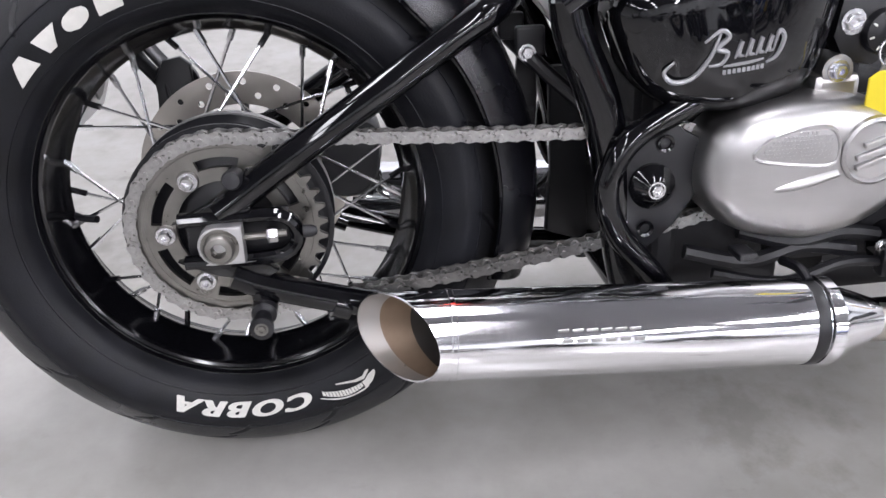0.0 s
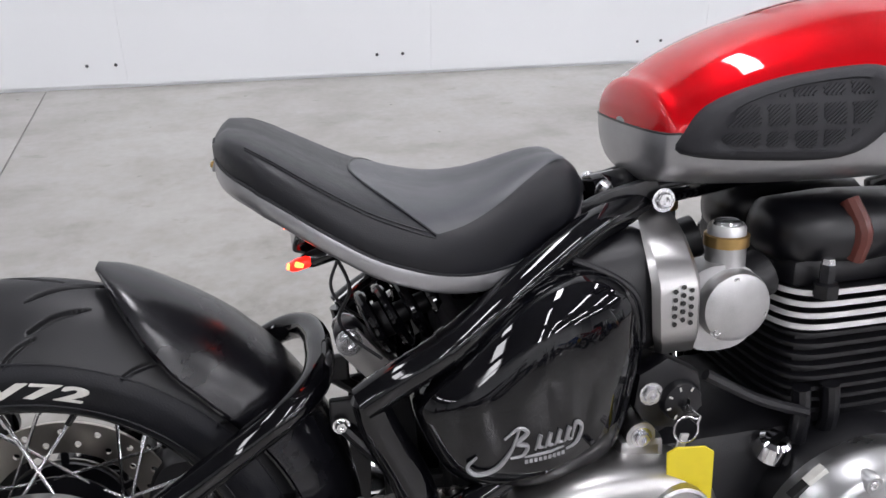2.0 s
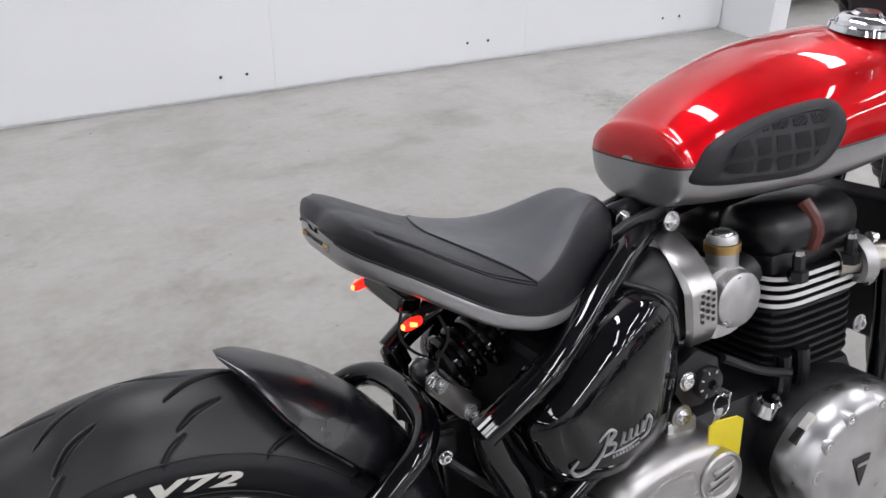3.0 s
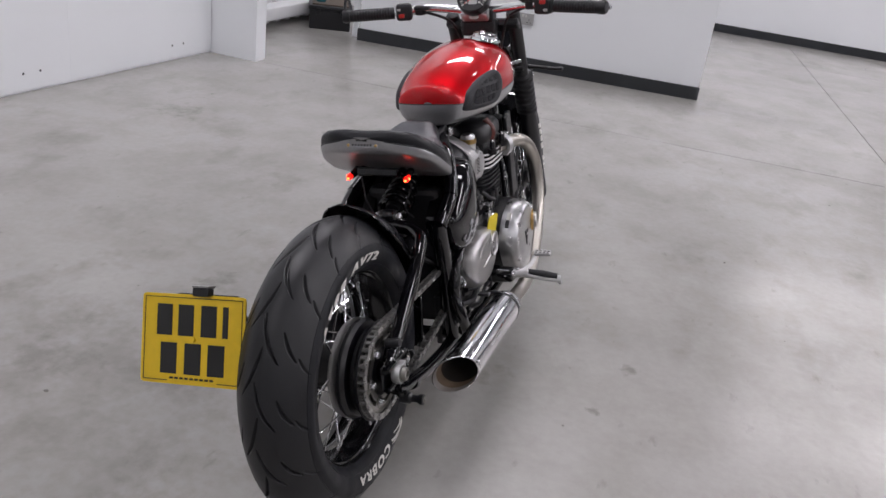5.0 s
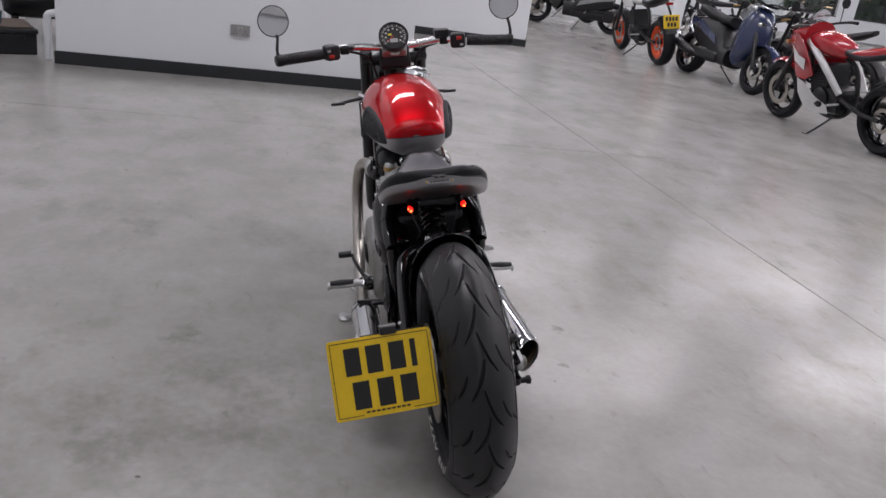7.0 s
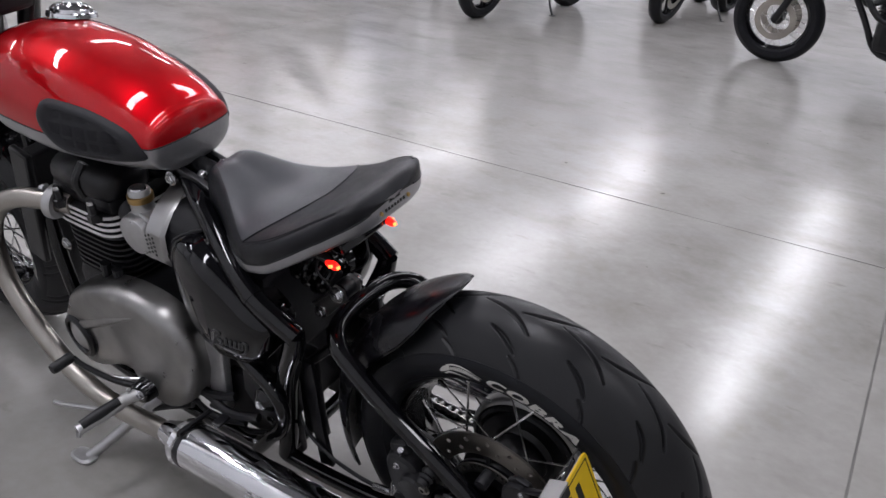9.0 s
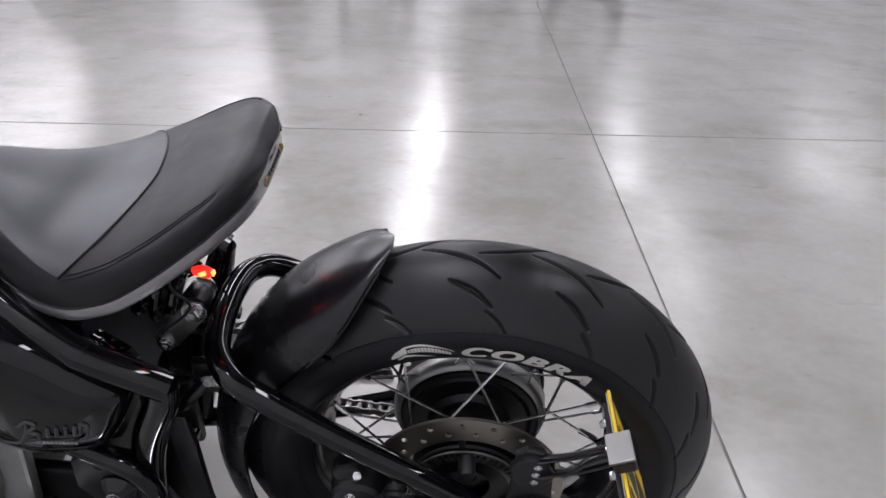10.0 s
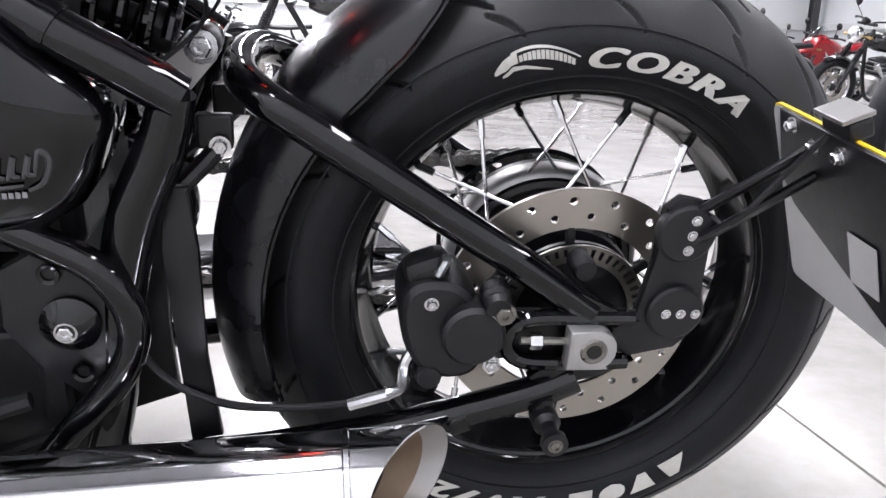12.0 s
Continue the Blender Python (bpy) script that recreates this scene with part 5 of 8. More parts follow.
    part("mesh_inset", prism(tri, (0, -0.1590, 0), (1, 0, 0), (0, 0, 1), (0, -0.003, 0), 0.001), M["cast"], e, "fine mesh inset panel")
    part("inset_rim", tube([(a, -0.162, b) for a, b in tri], 0.0022, 6, 4, closed=True), M["alloy"], e)
    grid = bmesh.new()
    for i in range(20):
        for j in range(10):
            x, z = 0.515 + i * 0.0042 + (j % 2) * 0.0021, 0.363 + j * 0.0038
            zt = np.interp(x, (0.513, 0.530, 0.562, 0.592), (0.370, 0.387, 0.395, 0.391))
            zb = np.interp(x, (0.513, 0.552, 0.596), (0.372, 0.366, 0.365))
            if zb < z < zt and x < 0.592:
                add_box(grid, (x, -0.1625, z), (0.0022, 0.0014, 0.0022))
    part("mesh_grid", grid, M["alloy"], e, smooth=0)
    part("cover_lug", loft([[Vector((0.610 + a, -0.090 - 0.032 * t, 0.442 + b)) for a, b in oval(0.016, 0.016, 16)] for t in (0, 1)]), M["alloy"], e)
    part("cover_lug_bolt", bolt((0.610, -0.122, 0.442), (0, -1, 0), 0.0075, 0.006), M["bolt"], e)
    part("cover_neck", box((0.612, -0.108, 0.424), (0.05, 0.03, 0.03), bevel=0.008), M["alloy"], e)

    # right: clutch cover
    out = [(0.862 + (x - 0.828) * 0.90, 0.184 + (z - 0.190) * 0.86) for x, z in ((0.695, 0.345), (0.705, 0.395), (0.750, 0.440), (0.82, 0.462), (0.89, 0.450), (0.945, 0.410), (0.958, 0.350), (0.930, 0.275), (0.880, 0.215), (0.835, 0.190), (0.790, 0.205), (0.735, 0.265))]
    part("clutch_case", blob_cover([(0.872 + (x - 0.862) * 0.95, z) for x, z in out], 0.100, 0.152, -1, ((1.0, 0.0), (1.0, 0.9), (0.97, 1.0), (0.02, 1.0))), M["engine_black"], e, smooth=40)
    part("clutch_cover", blob_cover(out, 0.146, 0.198, -1, ((1.0, 0.0), (1.0, 0.30), (0.985, 0.50), (0.90, 0.88), (0.87, 0.95), (0.82, 0.985), (0.4, 1.03), (0.02, 1.04))), M["cover_alloy"], e, "scuffed alloy clutch cover with bolted lugs", smooth=32)
    for x, z in ((0.713, 0.365), (0.735, 0.415), (0.785, 0.448), (0.86, 0.452), (0.915, 0.425), (0.735, 0.285), (0.775, 0.225), (0.835, 0.205), (0.900, 0.250)):
        cx, cz = 0.862, 0.304
        x, z = 0.862 + (x - 0.828) * 0.90, 0.184 + (z - 0.190) * 0.86
        part("scallop", loft([[Vector((x + (cx - x) * 0.12 + a * r, -(0.172 + h), z + (cz - z) * 0.12 + b * r)) for a, b in oval(0.0115, 0.0115, 16)] for r, h in ((1.15, 0.0), (1.0, 0.0235), (0.85, 0.026), (0.62, 0.0255), (0.58, 0.021), (0.02, 0.021))]), M["cover_alloy"], e, smooth=40)
        part("cover_screw", bolt((x + (cx - x) * 0.12, -0.1935, z + (cz - z) * 0.12), (0, -1, 0), 0.0050, 0.0035), M["bolt"], e)
    part("oil_cap_ring", lathe([(0.020, 0.004), (0.032, 0.006), (0.034, 0.002), (0.034, -0.02)], (0.936, -0.194, 0.338), (0.25, -1, 0), 36), M["brass"], e, "tan ring round the cap")
    part("oil_cap", lathe([(0, 0.014), (0.020, 0.014), (0.023, 0.011), (0.023, 0.0)], (0.936, -0.195, 0.338), (0.25, -1, 0), 32), M["alloy"], e)
    part("cover_badge", prism([(0.832, 0.336), (0.866, 0.334), (0.849, 0.290)], (0, -0.2000, 0), (1, 0, 0), (0, 0, 1), (0, -0.0018, 0)), M["matt_black"], e, "small black triangular badge")
    part("badge_bar", box((0.849, -0.203, 0.325), (0.020, 0.001, 0.005)), M["alloy"], e, smooth=0)
    part("warning_label", box((0.770, -0.165, 0.377), (0.026, 0.010, 0.014), Matrix.Rotation(radians(-38), 3, "Y")), M["plate_black"], e, "small black warning label", smooth=0)
    part("warning_label", box((0.785, -0.166, 0.392), (0.024, 0.010, 0.013), Matrix.Rotation(radians(-38), 3, "Y")), M["letter"], e, "small white warning label", smooth=0)

    # left: alternator cover
    out = [(0.970, 0.300), (0.925, 0.380), (0.86, 0.424), (0.78, 0.452), (0.695, 0.460), (0.622, 0.444), (0.584, 0.390), (0.580, 0.33), (0.599, 0.275), (0.64, 0.222), (0.685, 0.205), (0.727, 0.218), (0.736, 0.262), (0.790, 0.262), (0.842, 0.236), (0.895, 0.212), (0.94, 0.212), (0.970, 0.245)]
    part("alternator_cover", blob_cover(out, 0.105, 0.165, 1, ((1.0, 0.0), (1.0, 0.40), (0.99, 0.62), (0.965, 0.80), (0.92, 0.93), (0.84, 0.985), (0.4, 1.0), (0.02, 1.0))), M["grey_casting"], e, "weathered alloy alternator cover with bolted rim", smooth=60)
    for x, z in ((0.932, 0.356), (0.854, 0.415), (0.788, 0.438), (0.72, 0.450), (0.651, 0.444), (0.602, 0.402), (0.588, 0.346), (0.608, 0.280), (0.678, 0.214)):
        part("cover_lug", lathe([(0, 0.002), (0.0070, 0.002), (0.0085, 0.0), (0.0095, -0.012), (0, -0.012)], (x * 0.985 + 0.0112, 0.1485, z * 0.985 + 0.0050), (0, 1, 0), 18), M["grey_casting"], e, smooth=50)
        part("cover_screw", bolt((x * 0.985 + 0.0112, 0.1505, z * 0.985 + 0.0050), (0, 1, 0), 0.0050, 0.003), M["dark_bolt"], e)
    part("cover_ridge", loft([[Vector((0.905 + (0.690 - 0.905) * t + a * w, 0.1625 + b * hh, 0.315 + (0.428 - 0.315) * t - a * w * 1.4)) for a, b in oval(0.012, 0.008, 12, 2.0)] for t, w, hh in ((0, 1.5, 0.9), (0.4, 1.0, 0.8), (0.8, 0.45, 0.5), (1.0, 0.1, 0.1))]), M["grey_casting"], e, smooth=50)
    cap = part("alternator_cap", lathe([(0.034, 0.004), (0.037, 0.009), (0.044, 0.009), (0.049, 0.004), (0.049, -0.02), (0.034, -0.02)], (0.912, 0.162, 0.285), (0.1, 1, 0), 40, closed=True), M["satin_black"], e)
    part("cap_face", lathe([(0, 0.012), (0.014, 0.011), (0.026, 0.007), (0.035, 0.002), (0.035, -0.015), (0, -0.015)], (0.912, 0.162, 0.285), (0.1, 1, 0), 32), M["cast"], cap, "bright domed cap face", smooth=60)

    # throttle bodies dressed as carburettors, with their heat shields
    for s in (-1, 1):
        part("carburettor", loft([[Vector((0.706 + a * k, s * y, 0.560 + b * k)) for a, b in oval(0.044, 0.047, 28, 2.6)] for k, y in ((0.7, 0.045), (0.9, 0.05), (1.0, 0.07), (1.0, 0.094))]), M["cast"], e, "cast alloy carburettor-style throttle body")
        part("bowl_cover", lathe([(0, 0.008), (0.030, 0.008), (0.036, 0.005), (0.038, 0.0), (0.038, -0.012)], (0.716, s * 0.104, 0.565), (0, s, 0), 36), M["cast"], e)
        for x, z in ((0.712, 0.594), (0.743, 0.557), (0.694, 0.541)):
            part("bowl_screw", bolt((x, s * 0.108, z), (0, s, 0), 0.0042, 0.003), M["bolt"], e)
        part("slide_tube", lathe([(0, 0.105), (0.017, 0.105), (0.0195, 0.101), (0.0195, 0.083), (0.0205, 0.082), (0.0205, 0.0)], (0.718, s * 0.076, 0.540), (0, 0, 1), 28), M["cast"], e)
        part("slide_ring", lathe([(0.0200, 0.095), (0.0228, 0.094), (0.0228, 0.083), (0.0200, 0.082)], (0.718, s * 0.076, 0.540), (0, 0, 1), 28), M["brass"], e, "gold ring on the tube")
        part("slide_cap", lathe([(0, 0.004), (0.013, 0.003), (0.015, 0.0)], (0.718, s * 0.076, 0.645), (0, 0, 1), 24), M["bolt"], e)
        part("inlet_stub", tube(both([(0.73, 0.075, 0.575), (0.765, 0.07, 0.585)], s), 0.026, 16, 1), M["matt_black"], e)
        prof = [(0.030, 0.655, 0.656, 0.016), (0.056, 0.647, 0.652, 0.019), (0.084, 0.634, 0.647, 0.022), (0.106, 0.618, 0.644, 0.023), (0.119, 0.603, 0.643, 0.0235), (0.1205, 0.598, 0.643, 0.0235), (0.1215, 0.560, 0.644, 0.0225), (0.1205, 0.552, 0.645, 0.0225), (0.112, 0.538, 0.650, 0.021), (0.104, 0.526, 0.653, 0.020), (0.080, 0.518, 0.654, 0.018)]
        rows = [[Vector((cx + dx, s * (y - (0.006 if abs(dx) > 0.9 * w else 0)), z)) for dx in (-w, -w * 0.78, w * 0.78, w)] for y, z, cx, w in prof]
        part("heat_shield", sheet(rows, 0.003 * s), M["alloy"], e, "brushed alloy heat shield with punched holes", smooth=28)
        for i in range(3):
            for j in range(5):
                part("shield_hole", lathe([(0, 0.0006), (0.0026, 0.0006), (0.0026, 0)], (0.647 + (i - 1) * 0.0085, s * 0.1250, 0.580 + (j - 2) * 0.0085 + (i % 2) * 0.004), (0, s, -0.02), 8), M["plate_black"], e)
        part("air_trunk", loft([[Vector((x, s * 0.048 + a * k, 0.575 + b * k)) for a, b in oval(0.055, 0.060, 24, 2.4)] for x, k in ((0.53, 0.80), (0.555, 0.92), (0.60, 1.02), (0.618, 1.08), (0.635, 1.06))]), M["matt_black"], e, "black rubber air trunk", smooth=60)
        for q in range(3):
            part("air_hose", tube(both([(0.545, 0.088, 0.628 - q * 0.009), (0.575, 0.104, 0.616 - q * 0.009), (0.602, 0.112, 0.594 - q * 0.009), (0.612, 0.110, 0.555 - q * 0.006)], s), 0.0042, 8, 4), M["matt_black"], e)
    # ignition barrel on the right
    part("key_plate", prism([(0.595, 0.470), (0.600, 0.505), (0.63, 0.520), (0.665, 0.500), (0.672, 0.460), (0.64, 0.440), (0.61, 0.445)], (0.008, -0.096, 0.004), (1, 0, 0), (0, 0, 1), (0, -0.022, 0), 0.004), M["satin_black"], e)
    part("key_bolt", bolt((0.620, -0.119, 0.488), (0, -1, 0), 0.0085, 0.005), M["bolt"], e)
    part("key_barrel", lathe([(0, 0.006), (0.006, 0.006), (0.0065, 0.010), (0.010, 0.010), (0.020, 0.008), (0.022, 0.004), (0.022, -0.02)], (0.652, -0.119, 0.477), (0, -1, 0), 30), M["satin_black"], e)
    for k in range(5):
        a = radians(60 + 45 * k)
        part("dial_mark", box((0.652 + 0.0165 * math.cos(a), -0.1286, 0.477 + 0.0165 * math.sin(a)), (0.0045, 0.0006, 0.0018), Matrix.Rotation(-a, 3, "Y")), M["letter"], e, smooth=0)
    part("key", box((0.652, -0.142, 0.474), (0.003, 0.034, 0.010), Matrix.Rotation(radians(20), 3, "Y"), bevel=0.001), M["bolt"], e)
    # low plumbing and wiring below the covers
    for k, (x0, z0, x1, z1, y) in enumerate(((0.47, 0.26, 0.66, 0.245, 0.118), (0.50, 0.235, 0.72, 0.225, 0.125), (0.53, 0.275, 0.70, 0.255, 0.112), (0.46, 0.215, 0.62, 0.20, 0.105))):
        for s in (-1, 1):
            part("hose", tube(both([(x0, y, z0), ((x0 * 2 + x1) / 3, y + 0.012, z0 - 0.012), ((x0 + 2 * x1) / 3, y + 0.006, z1 + 0.012), (x1, y, z1)], s), 0.006 if k % 2 else 0.0085, 8, 5), M["matt_black"], e)
    for x, z in ((0.545, 0.248), (0.62, 0.232), (0.685, 0.252), (0.475, 0.205)):
        for s in (-1, 1):
            part("clip_bolt", bolt((x, s * 0.130, z), (0, s, 0), 0.005, 0.004), M["bolt"], e)
    part("side_bracket", box((0.72, -0.128, 0.235), (0.07, 0.02, 0.04), bevel=0.006), M["satin_black"], e)
    part("side_bracket", box((0.72, 0.128, 0.225), (0.09, 0.02, 0.05), bevel=0.006), M["satin_black"], e)
    part("oil_filter", lathe([(0, 0.06), (0.03, 0.06), (0.035, 0.055), (0.035, -0.02)], (1.0, 0, 0.27), (1, 0, 0), 28), M["satin_black"], e)
    rad = part("radiator", box((1.075, 0, 0.50), (0.035, 0.17, 0.26), Matrix.Rotation(radians(-14), 3, "Y"), bevel=0.006), M["matt_black"], e, "narrow black radiator")
    for s in (-1, 1):
        part("radiator_shroud", box((1.075, s * 0.094, 0.50), (0.055, 0.016, 0.28), Matrix.Rotation(radians(-14), 3, "Y"), bevel=0.006), M["satin_black"], e)
    part("horn", lathe([(0, 0.018), (0.018, 0.018), (0.036, 0.010), (0.040, 0.004), (0.040, -0.012), (0.02, -0.02)], (1.12, 0.075, 0.42), (0.3, 1, 0.1), 28), M["matt_black"], e)
    part("rear_box", box((0.57, 0.105, 0.315), (0.045, 0.02, 0.19), Matrix.Rotation(radians(-8), 3, "Y"), bevel=0.006), M["cast"], e, "pale alloy strap behind the cover")
    return e


engine()


def exhaust(s):
    """Header, slash-cut silencer, heat shield strap."""
    head = [(0.900, 0.100, 0.566), (0.955, 0.120, 0.568), (1.020, 0.138, 0.561), (1.075, 0.152, 0.532), (1.108, 0.163, 0.482), (1.120, 0.170, 0.420), (1.102, 0.177, 0.352), (1.056, 0.184, 0.298), (0.999, 0.190, 0.252), (0.940, 0.194, 0.212), (0.874, 0.197, 0.187), (0.800, 0.199, 0.181), (0.730, 0.201, 0.188), (0.62, 0.204, 0.207)]
    ex = part("exhaust", tube(both(head, s), 0.0195, 20, 8), M["steel"], bike, "stainless header pipe with chrome slash-cut silencer")
    part("port_flange", lathe([(0.020, -0.006), (0.031, -0.006), (0.033, 0.0), (0.033, 0.010), (0.027, 0.014), (0.021, 0.014)], (0.930, s * 0.112, 0.567), (1, s * 0.3, 0.1), 24, closed=True), M["cast"], ex)
    for da in (-1, 1):
        part("flange_nut", bolt((0.942, s * (0.115 + 0.004), 0.567 + da * 0.030), (1, s * 0.3, 0), 0.006, 0.010), M["bolt"], ex)
    a, b = Vector((0.122, s * 0.205, 0.241)), Vector((0.605, s * 0.204, 0.2105))
    d = (b - a).normalized()
    m = basis(d, a)
    # the sheared tip: a ring of points cut on a slant
    seg = 48
    up = Vector((0, 0, 1))
    side = d.cross(up).normalized()
    nrm = side.cross(d).normalized()

    out_sign = 1 if side.y * s > 0 else -1

    def ring(dist, r, slant):
        out = []
        for k in range(seg):
            t = 2 * math.pi * k / seg
            off = side * math.cos(t) * r + nrm * math.sin(t) * r
            out.append(a + off + d * (dist + slant * (0.5 + 0.5 * math.cos(t) * out_sign)))
        return out

    R = 0.0430
    L = (b - a).length
    rings = [ring(0.0, R * 0.955, 0.072), ring(0.0005, R * 0.99, 0.072), ring(0.002, R, 0.070), ring(0.0785, R, 0), ring(L - 0.05, R, 0), ring(L - 0.035, R * 0.985, 0), ring(L - 0.012, R * 0.80, 0), ring(L + 0.02, R * 0.55, 0), ring(L + 0.03, R * 0.47, 0)]
    bm = bmesh.new()
    vs = [[bm.verts.new(p) for p in r] for r in rings]
    for p, q in zip(vs, vs[1:]):
        for i in range(seg):
            bm.faces.new((p[i], p[(i + 1) % seg], q[(i + 1) % seg], q[i]))
    bmesh.ops.recalc_face_normals(bm, faces=bm.faces)
    part("silencer", bm, M["chrome"], ex, "chrome slash-cut silencer", smooth=40)
    inside = [ring(0.0005, R * 0.953, 0.072), ring(0.012, R * 0.940, 0.070), ring(0.022, R * 0.930, 0.068)]
    part("heat_band", loft([ring(0.022, R * 0.930, 0.068), ring(0.052, R * 0.90, 0.058)], caps=False), M["heat"], ex, "brown heat-tinted band", smooth=60)
    part("soot_liner", loft([ring(0.052, R * 0.90, 0.058), ring(0.15, R * 0.74, 0.0), ring(0.30, R * 0.70, 0.0), ring(0.40, R * 0.02, 0.0)], caps=False), M["soot"], ex, "sooty dark baffle inside the tip", smooth=60)
    part("tip_bore", loft(inside, caps=False), M["tip"], ex, "heat-tinted bore of the tip", smooth=60)
    part("tip_band", loft([ring(0.083, R * 1.001, 0), ring(0.084, R * 1.025, 0), ring(0.088, R * 1.025, 0), ring(0.089, R * 1.001, 0)], caps=False), M["chrome"], ex)
    # dark clamp slit and its bright strap
    part("clamp_gap", loft([ring(L - 0.052, R * 1.004, 0), ring(L - 0.051, R * 1.012, 0), ring(L - 0.040, R * 1.012, 0), ring(L - 0.039, R * 1.004, 0)], caps=False), M["satin_black"], ex, "black clamp band")
    part("clamp_strap", loft([ring(L - 0.037, R * 1.0, 0), ring(L - 0.036, R * 1.05, 0), ring(L - 0.024, R * 1.04, 0), ring(L - 0.023, R * 0.93, 0)], caps=False), M["chrome"], ex)
    part("clamp_tail", tube([a + d * (L - 0.046) + nrm * (R * 1.0) + side * 0.0, a + d * (L - 0.046) + nrm * (R * 1.12) - side * 0.02, a + d * (L - 0.046) + nrm * (R * 0.98) - side * 0.052 * -s * 1], 0.005, 8, 4), M["satin_black"], ex)
    part("hanger", box(tuple(a + d * (L - 0.10) + nrm * 0.060 + Vector((0, -s * 0.035, 0))), (0.020, 0.030, 0.008), bevel=0.003), M["satin_black"], ex)
    # engraved maker's mark, drawn as plain raised bars
    for k in range(6):
        c = a + d * (0.185 + k * 0.0135)
        t = radians(28)
        for q in range(2):
            tt = t - q * 0.22
            off = Vector((0, s, 0)) * math.cos(tt) * R + nrm * math.sin(tt) * R
            part("mark", box(tuple(c + off + d * (0.004 * q)), (0.0095, 0.0012, 0.0062), Matrix.Rotation(-s * tt, 3, "X"), bevel=0.0003), M["cast"], ex, smooth=0)
    return ex


M["heat"] = material("brown_heat_tint", (0.20, 0.145, 0.10), 0.5, 0.5, vary=0.2, scale=18, dark=(0.10, 0.065, 0.04))
M["soot"] = material("exhaust_soot", (0.020, 0.016, 0.013), 0.8, vary=0.4, scale=30)
M["tip"] = material("heat_tinted_steel", (0.34, 0.335, 0.33), 0.38, 0.65, vary=0.08, scale=16, dark=(0.30, 0.25, 0.20), rough_vary=0.3)
for s in (-1, 1):
    exhaust(s)


# ---- side panels ----
def side_panel(s):
    out = [(0.381, 0.520), (0.384, 0.486), (0.412, 0.434), (0.468, 0.413), (0.53, 0.413), (0.586, 0.432), (0.611, 0.505), (0.617, 0.555), (0.604, 0.600), (0.553, 0.622), (0.49, 0.607), (0.42, 0.556)]
    pts = [(p.x, p.y) for p in smooth_path([(a, b, 0) for a, b in out], 6, True)]
    cx, cz = 0.498, 0.517
    rows = []
    for f, y in ((0.97, 0.070), (1.0, 0.085), (1.0, 0.118), (0.985, 0.130), (0.95, 0.139), (0.86, 0.147), (0.70, 0.153), (0.45, 0.157), (0.20, 0.158), (0.02, 0.158)):
        rows.append([Vector((cx + (x - cx) * f, s * (y - 0.022 * max(0, (cx + (x - cx) * f - 0.50)) / 0.1 * (0.4 + f * 0.6)), cz + (z - cz) * f)) for x, z in pts])
    p = part("side_panel", loft(rows), M["gloss_black"], bike, "gloss black teardrop side panel with silver script", smooth=60)
    # the script, as plain strokes of its size
    def skin(x, z):
        f = min(1.0, max(abs(x - cx) / 0.11, abs(z - cz) / 0.10))
        y = float(np.interp(f, (0, 0.2, 0.45, 0.70, 0.86, 0.95), (0.158, 0.158, 0.157, 0.153, 0.147, 0.139)))
        return s * (y - 0.022 * max(0, (x - 0.50)) / 0.1 * (0.4 + f * 0.6) + 0.0006)

    def stroke(pts2, w):
        if s > 0:
            pts2 = [(0.95 - x, z) for x, z in pts2]
        line = [Vector((x, skin(x, z), z)) for x, z in [(q.x, q.y) for q in smooth_path([(a, b, 0) for a, b in pts2], 6)]]
        part("script_stroke", tube(line, [w * 0.7, w * 1.5, w * 1.4, w * 0.8], 6, 1, raw=True, flat=1.0), M["logo_grey"] if s < 0 else M["script_dark"], p)

    stroke([(0.430, 0.468), (0.421, 0.458), (0.430, 0.449), (0.448, 0.452), (0.462, 0.470), (0.470, 0.492)], 0.0017)
    stroke([(0.456, 0.484), (0.470, 0.494), (0.478, 0.488), (0.468, 0.478), (0.478, 0.474), (0.474, 0.464), (0.462, 0.462)], 0.0017)
    for k in range(4):
        x = 0.486 + k * 0.0098
        stroke([(x, 0.468 + k * 0.001), (x + 0.005, 0.484 + k * 0.001), (x + 0.003, 0.472 + k * 0.001), (x + 0.008, 0.470 + k * 0.001)], 0.0016)
    stroke([(0.523, 0.473), (0.527, 0.490), (0.533, 0.484), (0.528, 0.468), (0.518, 0.462)], 0.0016)
    stroke([(0.476, 0.461), (0.495, 0.463), (0.515, 0.466)], 0.0012)
    for k in range(9):
        x = 0.478 + k * 0.0046
        xx = 0.95 - x if s > 0 else x
        part("model_mark", box((xx, skin(xx, 0.4555 + k * 0.0004), 0.4555 + k * 0.0004), (0.0032, 0.0008, 0.0042)), M["logo_grey"], p, smooth=0)
    return p


for s in (-1, 1):
    side_panel(s)


# ---- lettering on the rear tyre ----
def side_y(r):
    """The half width of the rear tyre's flank at radius r."""
    return float(np.interp(r, *TYRE_LINE["tyre"]))


def on_flank(r, a, s, lift=0.0016):
    return Vector((r * math.cos(a), s * (side_y(r) + lift), r * math.sin(a)))


